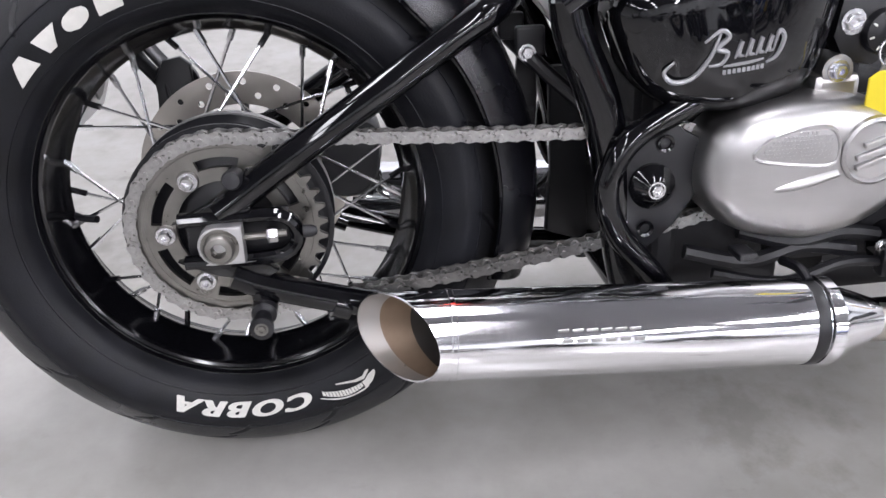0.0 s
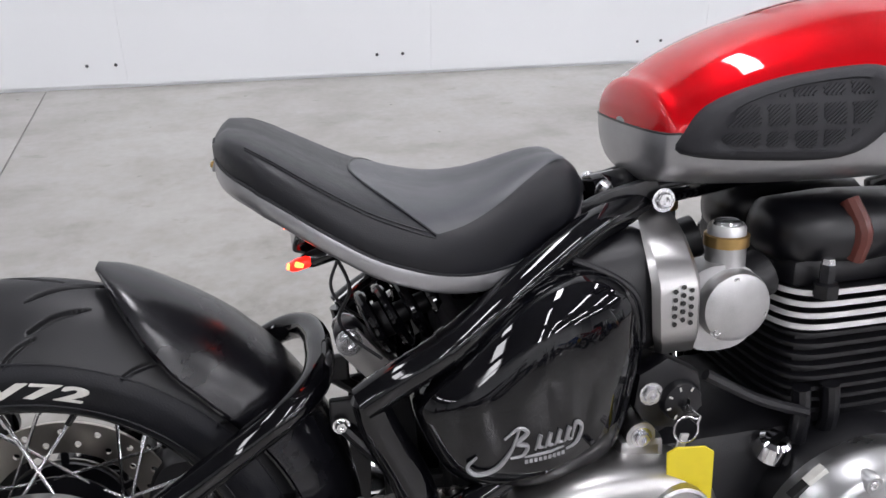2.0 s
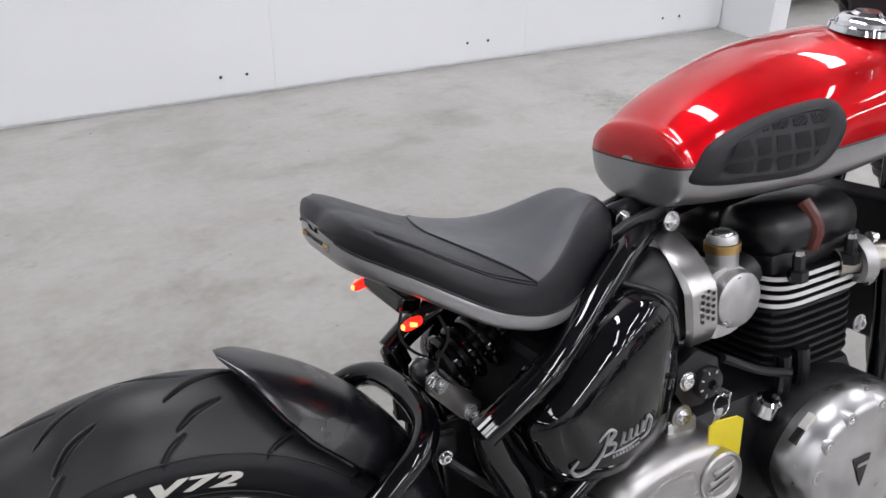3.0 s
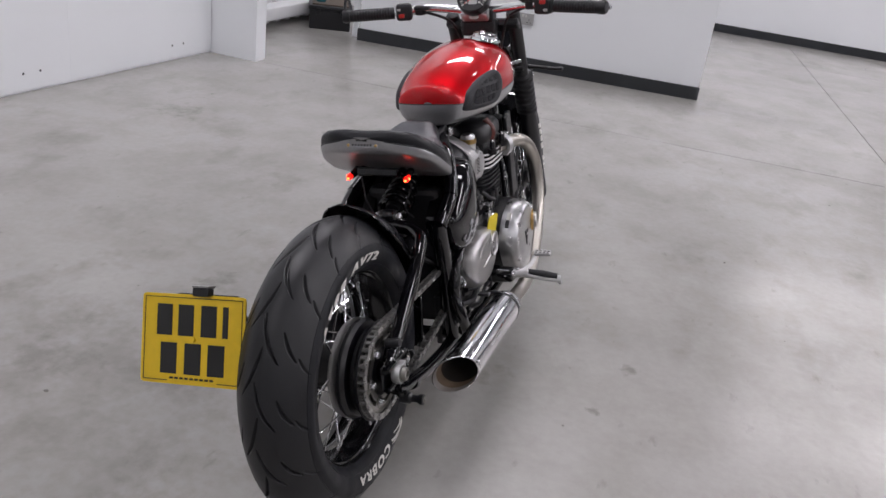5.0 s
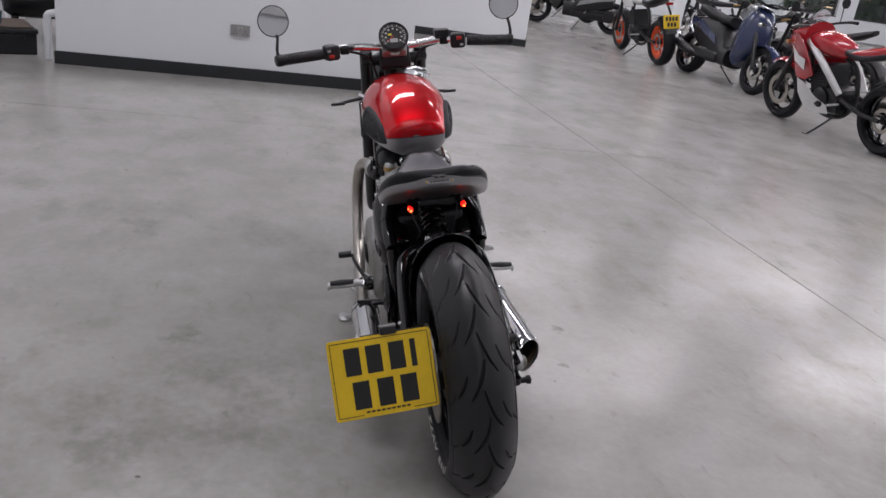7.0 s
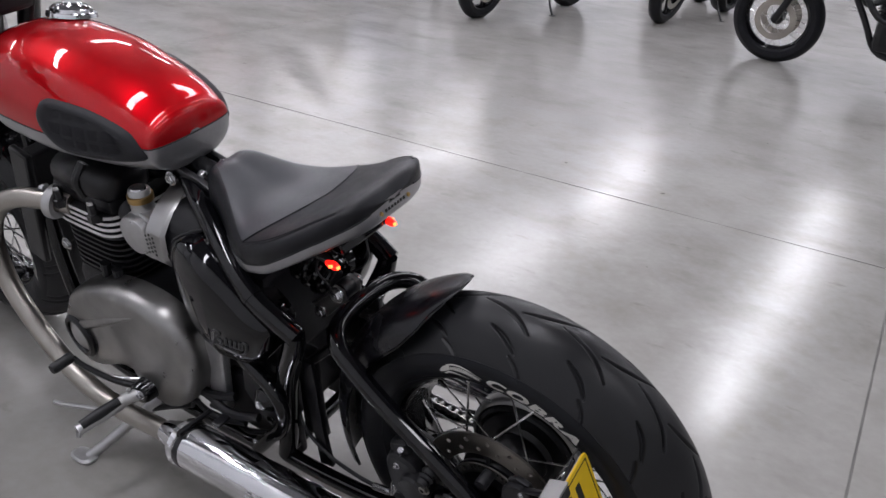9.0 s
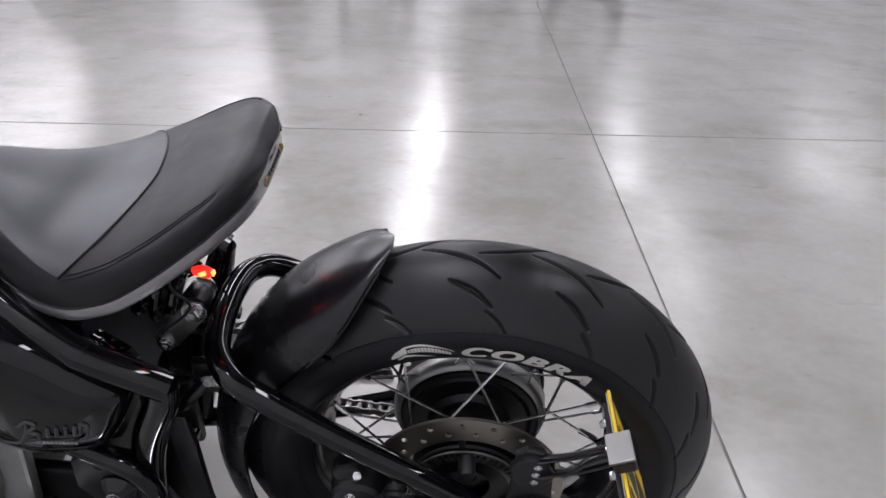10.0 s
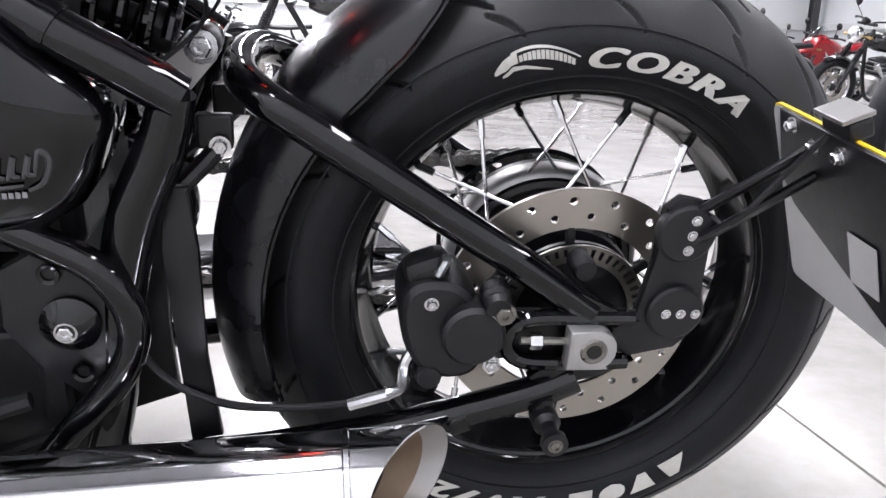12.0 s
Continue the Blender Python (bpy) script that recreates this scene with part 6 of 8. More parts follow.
def flank_text(word, a0, a1, s, r0, h, parent, name, surface=None):
    """Letters bent round the flank from angle a0 to a1 (radians, in x and z)."""
    cu = bpy.data.curves.new("word", "FONT")
    cu.body = word
    cu.shear = 0.28
    cu.offset = 0.02
    cu.space_character = 1.2
    tmp = bpy.data.objects.new("word", cu)
    me0 = tmp.to_mesh()
    co = np.array([v.co[:] for v in me0.vertices])
    polys = [list(p.vertices) for p in me0.polygons]
    tmp.to_mesh_clear()
    bpy.data.objects.remove(tmp)
    bpy.data.curves.remove(cu)
    x0, x1 = co[:, 0].min(), co[:, 0].max()
    y0, y1 = co[:, 1].min(), co[:, 1].max()
    bm = bmesh.new()
    for q, dx in enumerate((-0.036, -0.018, 0.0, 0.018, 0.036)):
        vs = [bm.verts.new((surface or on_flank)(r0 + (y - y0) / (y1 - y0) * h, a0 + (x + dx - x0) / (x1 - x0) * (a1 - a0), s, 0.0014 + q * 0.0001)) for x, y, _ in co]
        for p in polys:
            try:
                bm.faces.new([vs[i] for i in p])
            except ValueError:
                pass
    bmesh.ops.triangulate(bm, faces=bm.faces)
    bmesh.ops.recalc_face_normals(bm, faces=bm.faces)
    return part(name, bm, M["letter"], parent, "white raised lettering", smooth=0)


def flank_block(a0, a1, s, r0, h, lean, parent, shape):
    """A plain white shape that stands in for a maker's letter: its lower and upper width, or an oval."""
    bm = bmesh.new()
    n, rows = 6, []
    for q in range(9):
        v = q / 8
        if shape == "oval":
            w = math.sqrt(max(0.0, 1 - (2 * v - 1) ** 2)) * 0.97 + 0.03
        else:
            w = shape[0] + (shape[1] - shape[0]) * v
        mid = (a0 + a1) / 2 + lean * (v - 0.5)
        rows.append([bm.verts.new(on_flank(r0 + h * v, mid + (a1 - a0) * 0.5 * w * (-1 + 2 * i / n), s)) for i in range(n + 1)])
    for p, q in zip(rows, rows[1:]):
        for i in range(n):
            bm.faces.new((p[i], p[i + 1], q[i + 1], q[i]))
    bmesh.ops.recalc_face_normals(bm, faces=bm.faces)
    return part("white_block", bm, M["letter"], parent, smooth=0)


def flank_crest(a0, a1, s, parent):
    """The maker's emblem as plain shapes: a banded crescent, a thin arc over it, a blunt end and a tail."""
    def ribbon(pts):
        bm = bmesh.new()
        o = [bm.verts.new(on_flank(r + w / 2, a0 + (a1 - a0) * t, s)) for t, r, w in pts]
        i2 = [bm.verts.new(on_flank(r - w / 2, a0 + (a1 - a0) * t, s)) for t, r, w in pts]
        for k in range(len(pts) - 1):
            bm.faces.new((o[k], o[k + 1], i2[k + 1], i2[k]))
        bmesh.ops.recalc_face_normals(bm, faces=bm.faces)
        part("white_crest", bm, M["letter"], parent, smooth=0)

    arch = lambda t: 0.2285 + 0.0150 * math.sin(math.pi * min(1, 0.16 + t * 0.80))
    for k in range(13):
        t0, t1 = 0.30 + k * 0.050, 0.30 + k * 0.050 + 0.041
        wd = 0.0078 * (0.70 + 0.30 * math.sin(math.pi * k / 12))
        ribbon([(t0, arch(t0) - 0.0015, wd), (t1, arch(t1) - 0.0015, wd)])
    ribbon([(t, arch(t) + 0.0050, 0.0012 + 0.0012 * math.sin(math.pi * t)) for t in [0.22 + 0.78 * k / 14 for k in range(15)]])
    ribbon([(0.0, 0.2345, 0.003), (0.05, 0.2365, 0.006), (0.13, 0.2392, 0.0095), (0.21, 0.2418, 0.0085), (0.285, 0.2425, 0.0080)])
    ribbon([(0.08, 0.2300, 0.0018), (0.14, 0.2312, 0.0034), (0.22, 0.2345, 0.0040), (0.36, 0.2335, 0.0030), (0.52, 0.2300, 0.0022), (0.68, 0.2270, 0.0012)])


def tyre_marks(w):
    for s in (-1, 1):
        R = radians
        if s < 0:
            flank_text("AV72", R(100.4), R(69.4), s, 0.2262, 0.0180, w, "lettering")
            flank_text("COBRA", R(-76.0), R(-113.6), s, 0.2230, 0.0180, w, "lettering")
            a, dirn = 139.2, -1
            flank_crest(R(-56.2), R(-73.5), s, w)
        else:
            flank_text("COBRA", R(87.0), R(123.5), s, 0.2252, 0.0180, w, "lettering")
            flank_text("AV72", R(268.5), R(299.5), s, 0.2245, 0.0180, w, "lettering")
            a, dirn = 229.7, 1
            flank_crest(R(67.4), R(84.9), s, w)
        for k, (wd, cut) in enumerate(((9.2, (1.0, 0.32)), (8.2, (0.36, 1.0)), (8.4, "oval"), (8.8, (0.86, 0.86)))):
            flank_block(R(a), R(a + dirn * (wd - 1.4)), s, 0.2250, 0.0175, R(dirn * 1.2), w, cut)
            a += dirn * wd
        # moulded rings on the flank
        for r in (0.2175, 0.2590):
            part("flank_ring", tube([on_flank(r, 2 * math.pi * k / 96, s, 0.0) for k in range(96)], 0.0011, 5, 1, closed=True, raw=True), M["rubber"], w)


tyre_marks(wheel_r)
part("valve", tube([(-0.178, 0.0, -0.010), (-0.168, -0.012, -0.009), (-0.150, -0.022, -0.008)], 0.0042, 8, 3), M["matt_black"], wheel_r, "black capped valve stem")


# ---- rear brake and plate bracket on the left ----
def brake_disc(parent, centre, r_out, r_in, s, name="brake_disc", holes=36):
    """A ring drilled with two staggered rows of round holes, cell by cell."""
    d = bmesh.new()
    w = r_out - r_in
    radii = [r_in, r_in + w * 0.16, r_in + w * 0.44, r_in + w * 0.56, r_in + w * 0.84, r_out]
    step = 2 * math.pi / holes
    cell = w * 0.28 / ((r_in + r_out) / 2)
    ang = [t for k in range(holes) for t in (k * step, k * step + step / 2 - cell / 2, k * step + step / 2 + cell / 2)]
    o = Vector(centre)
    at = lambda r, t, y: o + Vector((r * math.cos(t), y, r * math.sin(t)))
    n = len(ang)
    bores = []
    for y in (-0.0022, 0.0022):
        v = [[d.verts.new(at(r, t, y)) for t in ang] for r in radii]
        rims = {}
        for i in range(5):
            for k in range(n):
                q = (k + 1) % n
                quad = (v[i][k], v[i][q], v[i + 1][q], v[i + 1][k])
                if k % 3 == 1 and i == (1 if (k // 3) % 2 else 3):
                    c = sum((p.co for p in quad), Vector()) / 4
                    ring = []
                    for p, nx in zip(quad, quad[1:] + quad[:1]):
                        for g in (p.co, (p.co + nx.co) / 2):
                            ring.append(d.verts.new(c + (g - c).normalized() * w * 0.105))
                    for a in range(4):
                        d.faces.new((quad[a], quad[(a + 1) % 4], ring[(2 * a + 2) % 8], ring[2 * a + 1], ring[2 * a]))
                    rims[(i, k)] = ring
                else:
                    d.faces.new(quad)
        bores.append(rims)
    for key, lo in bores[0].items():
        hi = bores[1][key]
        for a in range(8):
            d.faces.new((lo[a], lo[(a + 1) % 8], hi[(a + 1) % 8], hi[a]))
    add_lathe(d, [(r_out, -0.0022), (r_out, 0.0022)], centre, (0, 1, 0), 120)
    add_lathe(d, [(r_in, -0.0022), (r_in, 0.0022)], centre, (0, 1, 0), 120)
    bmesh.ops.recalc_face_normals(d, faces=d.faces)
    disc = part(name, d, M["steel"], parent, "drilled steel brake disc", smooth=20)
    return disc


def rear_brake():
    c = (AX.x, 0.076, AX.z)
    disc = brake_disc(bike, c, 0.1215, 0.084, 1)
    part("disc_carrier", lathe([(0.030, 0.006), (0.070, 0.002), (0.070, -0.003), (0.030, -0.003)], c, (0, 1, 0), 48, closed=True), M["satin_black"], disc)
    for k in range(6):
        a = 2 * math.pi * (k + 0.4) / 6
        part("disc_bobbin", box((c[0] + 0.077 * math.cos(a), c[1], c[2] + 0.077 * math.sin(a)), (0.018, 0.005, 0.009), Matrix.Rotation(-a, 3, "Y"), bevel=0.002), M["satin_black"], disc)
    ring = bmesh.new()
    for k in range(48):
        a = 2 * math.pi * k / 48
        add_box(ring, (c[0] + 0.0630 * math.cos(a), c[1] + 0.008, c[2] + 0.0630 * math.sin(a)), (0.009, 0.003, 0.0046), Matrix.Rotation(-a, 3, "Y"))
    add_lathe(ring, [(0.0540, 0.0065), (0.0590, 0.0065), (0.0590, 0.0095), (0.0540, 0.0095)], c, (0, 1, 0), 48, closed=True)
    add_lathe(ring, [(0.0675, 0.0065), (0.0705, 0.0065), (0.0705, 0.0095), (0.0675, 0.0095)], c, (0, 1, 0), 48, closed=True)
    part("sensor_ring", ring, M["zinc"], disc, "toothed bright sensor ring", smooth=0)
    part("sensor", lathe([(0, 0.016), (0.009, 0.016), (0.0105, 0.013), (0.0105, -0.01)], (0.004, 0.096, 0.379), (0, 1, 0), 20), M["matt_black"], disc)

    cal = part("brake_caliper", loft([[Vector((0.128 + a * k + 0.010 * b / 0.06, y, 0.332 + b * k)) for a, b in oval(0.036, 0.050, 28, 2.6)] for k, y in ((0.9, 0.066), (1.0, 0.075), (1.0, 0.118), (0.93, 0.130), (0.82, 0.134))]), M["matt_black"], bike, "black rear brake caliper with hose")
    part("piston_cap", lathe([(0, 0.020), (0.024, 0.020), (0.0275, 0.016), (0.0275, -0.01)], (0.104, 0.128, 0.334), (0, 1, 0), 32), M["matt_black"], cal)
    part("caliper_ear", box((0.143, 0.110, 0.384), (0.040, 0.032, 0.026), Matrix.Rotation(radians(20), 3, "Y"), bevel=0.0105), M["matt_black"], cal)
    part("slider_boot", lathe([(0, 0.02), (0.010, 0.019), (0.012, 0.012), (0.010, 0.008), (0.013, 0.004), (0.010, 0.0), (0.013, -0.006), (0.010, -0.012)], (0.086, 0.130, 0.366), (0, 1, -0.2), 20), M["matt_black"], cal)
    part("slider_bolt", bolt((0.081, 0.146, 0.357), (0, 1, 0), 0.007, 0.005), M["zinc"], cal)
    part("slider_boot", lathe([(0, 0.02), (0.010, 0.019), (0.012, 0.012), (0.010, 0.006), (0.012, 0.0), (0.010, -0.02)], (0.138, 0.118, 0.288), (0, 1, 0), 18), M["matt_black"], cal)
    part("bleed_nipple", tube([(0.135, 0.128, 0.385), (0.130, 0.135, 0.402)], 0.005, 8, 1), M["bolt"], cal)
    part("caliper_bolt", bolt((0.140, 0.134, 0.360), (0, 1, 0), 0.0042, 0.005), M["bolt"], cal)
    part("caliper_bolt", bolt((0.084, 0.133, 0.300), (0, 1, 0), 0.0055, 0.005), M["bolt"], cal)
    part("hose_union", tube([(0.150, 0.118, 0.308), (0.158, 0.122, 0.295), (0.160, 0.124, 0.272), (0.175, 0.122, 0.262)], 0.0055, 10, 4), M["bolt"], cal)
    part("hose_end", tube([(0.172, 0.122, 0.263), (0.205, 0.118, 0.250)], 0.0065, 10, 1), M["bolt"], cal)
    part("brake_hose", tube([(0.20, 0.118, 0.251), (0.26, 0.112, 0.243), (0.32, 0.105, 0.246), (0.37, 0.10, 0.275), (0.40, 0.09, 0.33)], 0.0036, 8, 6), M["matt_black"], cal)
    part("torque_arm", prism([(0.03, 0.300), (0.10, 0.285), (0.15, 0.272), (0.155, 0.285), (0.11, 0.305), (0.06, 0.325)], (0, 0.098, 0), (1, 0, 0), (0, 0, 1), (0, 0.014, 0), 0.003), M["matt_black"], cal)


rear_brake()

# plate: corner, across and down, worked out on the machine's own axes
PL_TL = Vector((-0.1530, 0.3195, 0.5270))
PL_ACROSS = Vector((0.0120, -0.2280, 0.0030)).normalized()
PL_DOWN = Vector((-0.0620, -0.0020, -0.1570))
PL_DOWN = (PL_DOWN - PL_ACROSS * PL_DOWN.dot(PL_ACROSS)).normalized()
PL_N = PL_ACROSS.cross(PL_DOWN).normalized()


def plate_point(u, v, w=0.0):
    """u across from the machine's outer edge, v down, w out of its face, in metres."""
    return PL_TL + PL_ACROSS * u + PL_DOWN * v + PL_N * w


def number_plate():
    face = 1 if PL_N.x < 0 else -1
    W, Hh = 0.226, 0.174
    corner = [(0.008, 0.0), (W - 0.008, 0.0), (W - 0.002, 0.002), (W, 0.008), (W, Hh - 0.008), (W - 0.002, Hh - 0.002), (W - 0.008, Hh), (0.008, Hh), (0.002, Hh - 0.002), (0.0, Hh - 0.008), (0.0, 0.008), (0.002, 0.002)]
    plate = part("number_plate", prism(corner, PL_TL, PL_ACROSS, PL_DOWN, PL_N * (0.003 * face)), M["yellow"], bike, "yellow rear number plate on a side bracket", smooth=0)
    part("plate_back", prism([(a * 0.985 + 0.0015, b * 0.985 + 0.001) for a, b in corner], PL_TL - PL_N * (0.0008 * face), PL_ACROSS, PL_DOWN, -PL_N * (0.0012 * face)), M["plate_back"], plate, "grey back of the plate", smooth=0)
    rot = Matrix((PL_ACROSS, PL_DOWN, PL_N)).transposed()
    lift = 0.0034 * face

    def bar(u0, v0, u1, v1, mat="plate_black", name="character_bar"):
        c = plate_point((u0 + u1) / 2, (v0 + v1) / 2, lift)
        part(name, box(tuple(c), (u1 - u0, v1 - v0, 0.0006), rot), M[mat], plate, smooth=0)

    # plain bars stand in for the two rows of characters
    for u in (0.034, 0.081, 0.131, 0.178):
        bar(u, 0.020, u + (0.034 if u < 0.17 else 0.012), 0.080)
    for u in (0.044, 0.097, 0.148):
        bar(u, 0.094, u + 0.036, 0.154)
    for k in range(9):
        bar(0.066 + k * 0.011, 0.160, 0.074 + k * 0.011, 0.164, name="maker_bar")
    for u0, v0, u1, v1 in ((0.006, 0.006, 0.220, 0.0075), (0.006, 0.1665, 0.06, 0.168), (0.17, 0.1665, 0.220, 0.168), (0.006, 0.006, 0.0075, 0.168), (0.2185, 0.006, 0.220, 0.168)):
        bar(u0, v0, u1, v1, name="border_line")
    for u, v in ((0.115, 0.086),):
        part("plate_screw", lathe([(0, 0.004), (0.005, 0.003), (0.006, 0.0)], plate_point(u, v, lift), PL_N * face, 14), M["yellow"], plate)
    # lamp on its top edge and the black holder behind
    part("plate_lamp", box(tuple(plate_point(0.135, -0.006, 0.006 * face)), (0.036, 0.016, 0.020), rot, bevel=0.003), M["matt_black"], plate, "small black plate lamp")
    # light caught on the lamp's top, put in as a paler metal cap
    part("lamp_lit_top", box(tuple(plate_point(0.135, -0.0165, 0.004 * face)), (0.036, 0.004, 0.026), rot, bevel=0.001), M["worn_alloy"], plate)
    part("plate_holder", prism([(0.075, -0.002), (0.205, -0.002), (0.215, 0.06), (0.200, 0.085), (0.075, 0.150), (0.060, 0.145), (0.062, 0.02)], PL_TL - PL_N * (0.003 * face), PL_ACROSS, PL_DOWN, -PL_N * (0.004 * face), 0.001), M["satin_black"], plate, "black holder plate", smooth=0)
    part("maker_label", box(tuple(plate_point(0.105, 0.098, -0.0085 * face)), (0.034, 0.046, 0.0008), rot), M["plate_back"], plate, smooth=0)
    for u, v in ((0.185, 0.006), (0.158, 0.016), (0.125, 0.012)):
        part("holder_bolt", bolt(plate_point(u, v, -0.007 * face), -PL_N * face, 0.0045, 0.006), M["bolt"], plate)
    # bracket by the axle: two discs on an upright arm
    brk = part("plate_bracket", prism([(-0.050, 0.446), (-0.062, 0.456), (-0.082, 0.452), (-0.095, 0.430), (-0.092, 0.395), (-0.099, 0.36), (-0.099, 0.332), (-0.082, 0.312), (-0.040, 0.303), (-0.022, 0.312), (-0.022, 0.334), (-0.044, 0.345), (-0.052, 0.395)], (0, 0.118, 0), (1, 0, 0), (0, 0, 1), (0, 0.010, 0), 0.003), M["matt_black"], plate, "matt black side plate bracket")
    for x, z, along in ((-0.070, 0.424, (0.30, -1.0)), (-0.074, 0.350, (-1.0, 0.0))):
        part("bracket_disc", lathe([(0, 0.007), (0.023, 0.007), (0.0255, 0.005), (0.0255, -0.004)], (x, 0.128, z), (0, 1, 0), 36), M["matt_black"], plate)
        for q in (-1, 0, 1):
            part("bracket_screw", bolt((x + along[0] * 0.0135 * q * (1 if along[1] == 0 else 0.3) - 0.004, 0.135, z + along[1] * 0.0135 * q), (0, 1, 0), 0.0031, 0.0018), M["bolt"], plate)
    for z0, off in ((0.444, 0.02), (0.415, 0.045)):
        p0 = Vector((-0.080, 0.128, z0))
        p1 = plate_point(0.165, off, -0.006 * face)
        part("bracket_arm", tube([p0, (p0 + p1) / 2 + Vector((0, 0.006, 0.004)), p1], 0.0095, 10, 4, flat=0.45), M["satin_black"], plate)
    part("lamp_lead", tube([plate_point(0.14, 0.0, -0.006 * face), plate_point(0.16, 0.03, -0.03 * face), Vector((-0.10, 0.145, 0.44)), Vector((-0.085, 0.128, 0.440)), Vector((-0.080, 0.116, 0.41)), Vector((-0.070, 0.112, 0.37))], 0.0026, 6, 6), M["matt_black"], plate)
    return plate


number_plate()


# ---- seat trim ----
def seat_trim():
    seat_ob = bpy.data.objects["seat"]
    part("badge", box((0.2205, 0, 0.737), (0.004, 0.074, 0.013), Matrix.Rotation(radians(22), 3, "Y"), bevel=0.0018), M["silver"], seat_ob, "dull silver badge plate on the tail")
    for k in range(7):
        part("badge_mark", box((0.2182, -0.021 + k * 0.007, 0.7378), (0.001, 0.004, 0.0045), Matrix.Rotation(radians(22), 3, "Y")), M["plate_black"], seat_ob, smooth=0)
    for s in (-1, 1):
        part("badge_stud", lathe([(0, 0.003), (0.003, 0.002), (0.0035, 0)], (0.2185, s * 0.032, 0.737), (-1, 0, 0.3), 10), M["brass"], seat_ob)


seat_trim()


# ---- foot controls and side stand ----
def footpeg(s):
    a, b = (Vector((0.732, s * 0.226, 0.250)), Vector((0.764, s * 0.316, 0.228))) if s < 0 else (Vector((0.727, s * 0.220, 0.250)), Vector((0.742, s * 0.310, 0.245)))
    d = b - a
    up = Vector((0, 0, 1))
    p = part("footpeg", tube([Vector((0.716, s * 0.186, 0.248)), Vector((0.722, s * 0.206, 0.250)), a], [0.013, 0.0115, 0.0125], 12, 4), M["cast"], bike, "alloy footpeg with ribbed rubber top")
    part("tread_bar", tube([a - d * 0.03 - up * 0.003, a + d * 0.5 - up * 0.004, b - up * 0.003], [0.0125, 0.012, 0.0105], 12, 4, flat=0.75), M["cast"], p)
    part("rubber_pad", tube([a + d * 0.06 + up * 0.0035, a + d * 0.5 + up * 0.0035, a + d * 0.90 + up * 0.0030], [0.009, 0.0112, 0.009], 12, 5), M["matt_black"], p, "dark rubber insert")
    for k in range(12):
        c = a + d * (0.10 + k * 0.066) + up * 0.0095
        part("rubber_rib", tube([c + Vector((-0.0085, 0, -0.0035)), c + up * 0.0025, c + Vector((0.0085, 0, -0.0035))], 0.0015, 6, 2), M["matt_black"], p)
    part("end_stub", lathe([(0, 0.010), (0.005, 0.009), (0.0055, 0.0)], b + Vector((0.001, -s * 0.003, -0.010)), (0, s * 0.4, -1), 12), M["cast"], p)
    # black hanger with its clamp and bolts
    part("hanger_lug", loft([[Vector((0.712 + 0.006 * t + u * k, s * (0.105 + 0.088 * t), 0.247 + v * k)) for u, v in oval(0.024, 0.022, 18, 2.8)] for t, k in ((0, 1.15), (0.5, 1.0), (0.92, 0.92), (1.0, 0.78))]), M["gloss_black"], p, smooth=45)
    part("mount_bolt", bolt((0.704, s * 0.193, 0.256), (0, s, 0), 0.0065, 0.006), M["bolt"], p)
    part("pivot_pin", lathe([(0, 0.016), (0.005, 0.015), (0.006, 0.012), (0.006, -0.016), (0, -0.016)], (0.724, s * 0.203, 0.252), (0, 0, 1), 14), M["bolt"], p)
    return p


for s in (-1, 1):
    footpeg(s)
pedal = part("brake_pedal", tube([(0.722, -0.196, 0.246), (0.765, -0.212, 0.243), (0.815, -0.222, 0.246), (0.845, -0.226, 0.258)], [0.009, 0.0075, 0.0065, 0.0065], 10, 5, flat=0.7), M["cast"], bike, "alloy rear brake pedal")
part("pedal_pad", box((0.855, -0.245, 0.2625), (0.026, 0.050, 0.009), Matrix.Rotation(radians(8), 3, "Z"), bevel=0.003), M["cast"], pedal)
for k in range(8):
    part("pad_stud", box((0.8485 + 0.013 * (k % 2), -0.2635 + 0.0115 * (k // 2), 0.2685), (0.007, 0.007, 0.004), bevel=0.001), M["cast"], pedal, smooth=0)
lever = part("gear_lever", tube([(0.722, 0.158, 0.236), (0.78, 0.188, 0.246), (0.835, 0.212, 0.276), (0.860, 0.218, 0.292)], [0.008, 0.006, 0.0055, 0.0055], 10, 5), M["satin_black"], bike, "black gear lever with rubber toe peg")
part("toe_rubber", lathe([(0, 0.040), (0.009, 0.039), (0.011, 0.034), (0.011, -0.004), (0, -0.005)], (0.860, 0.225, 0.296), (0, 1, 0), 16), M["matt_black"], lever)
part("gear_rod", tube([(0.70, 0.150, 0.262), (0.75, 0.168, 0.252), (0.80, 0.190, 0.250)], 0.0035, 8, 3), M["bolt"], lever)
stand = part("side_stand", tube([(0.735, 0.115, 0.180), (0.775, 0.165, 0.140), (0.825, 0.232, 0.084), (0.848, 0.262, 0.062)], [0.013, 0.011, 0.010, 0.010], 12, 5), M["cast"], bike, "alloy side stand swung out to the floor")
part("stand_foot", loft([[Vector((0.856 + a * k, 0.268 + b * k * 0.98 - 0.0, 0.0585 + b * k * 0.1944 + h)) for a, b in oval(0.030, 0.020, 20, 2.6)] for k, h in ((0.9, 0.0), (1.0, 0.002), (1.0, 0.006), (0.8, 0.010))]), M["cast"], stand)
part("stand_tang", tube([(0.78, 0.172, 0.136), (0.86, 0.215, 0.150), (0.93, 0.235, 0.140), (0.965, 0.238, 0.132)], 0.0048, 8, 5), M["cast"], stand)
part("stand_spring", tube([(0.66, 0.12, 0.19), (0.72, 0.135, 0.165), (0.78, 0.160, 0.142)], 0.006, 8, 4), M["satin_black"], stand)


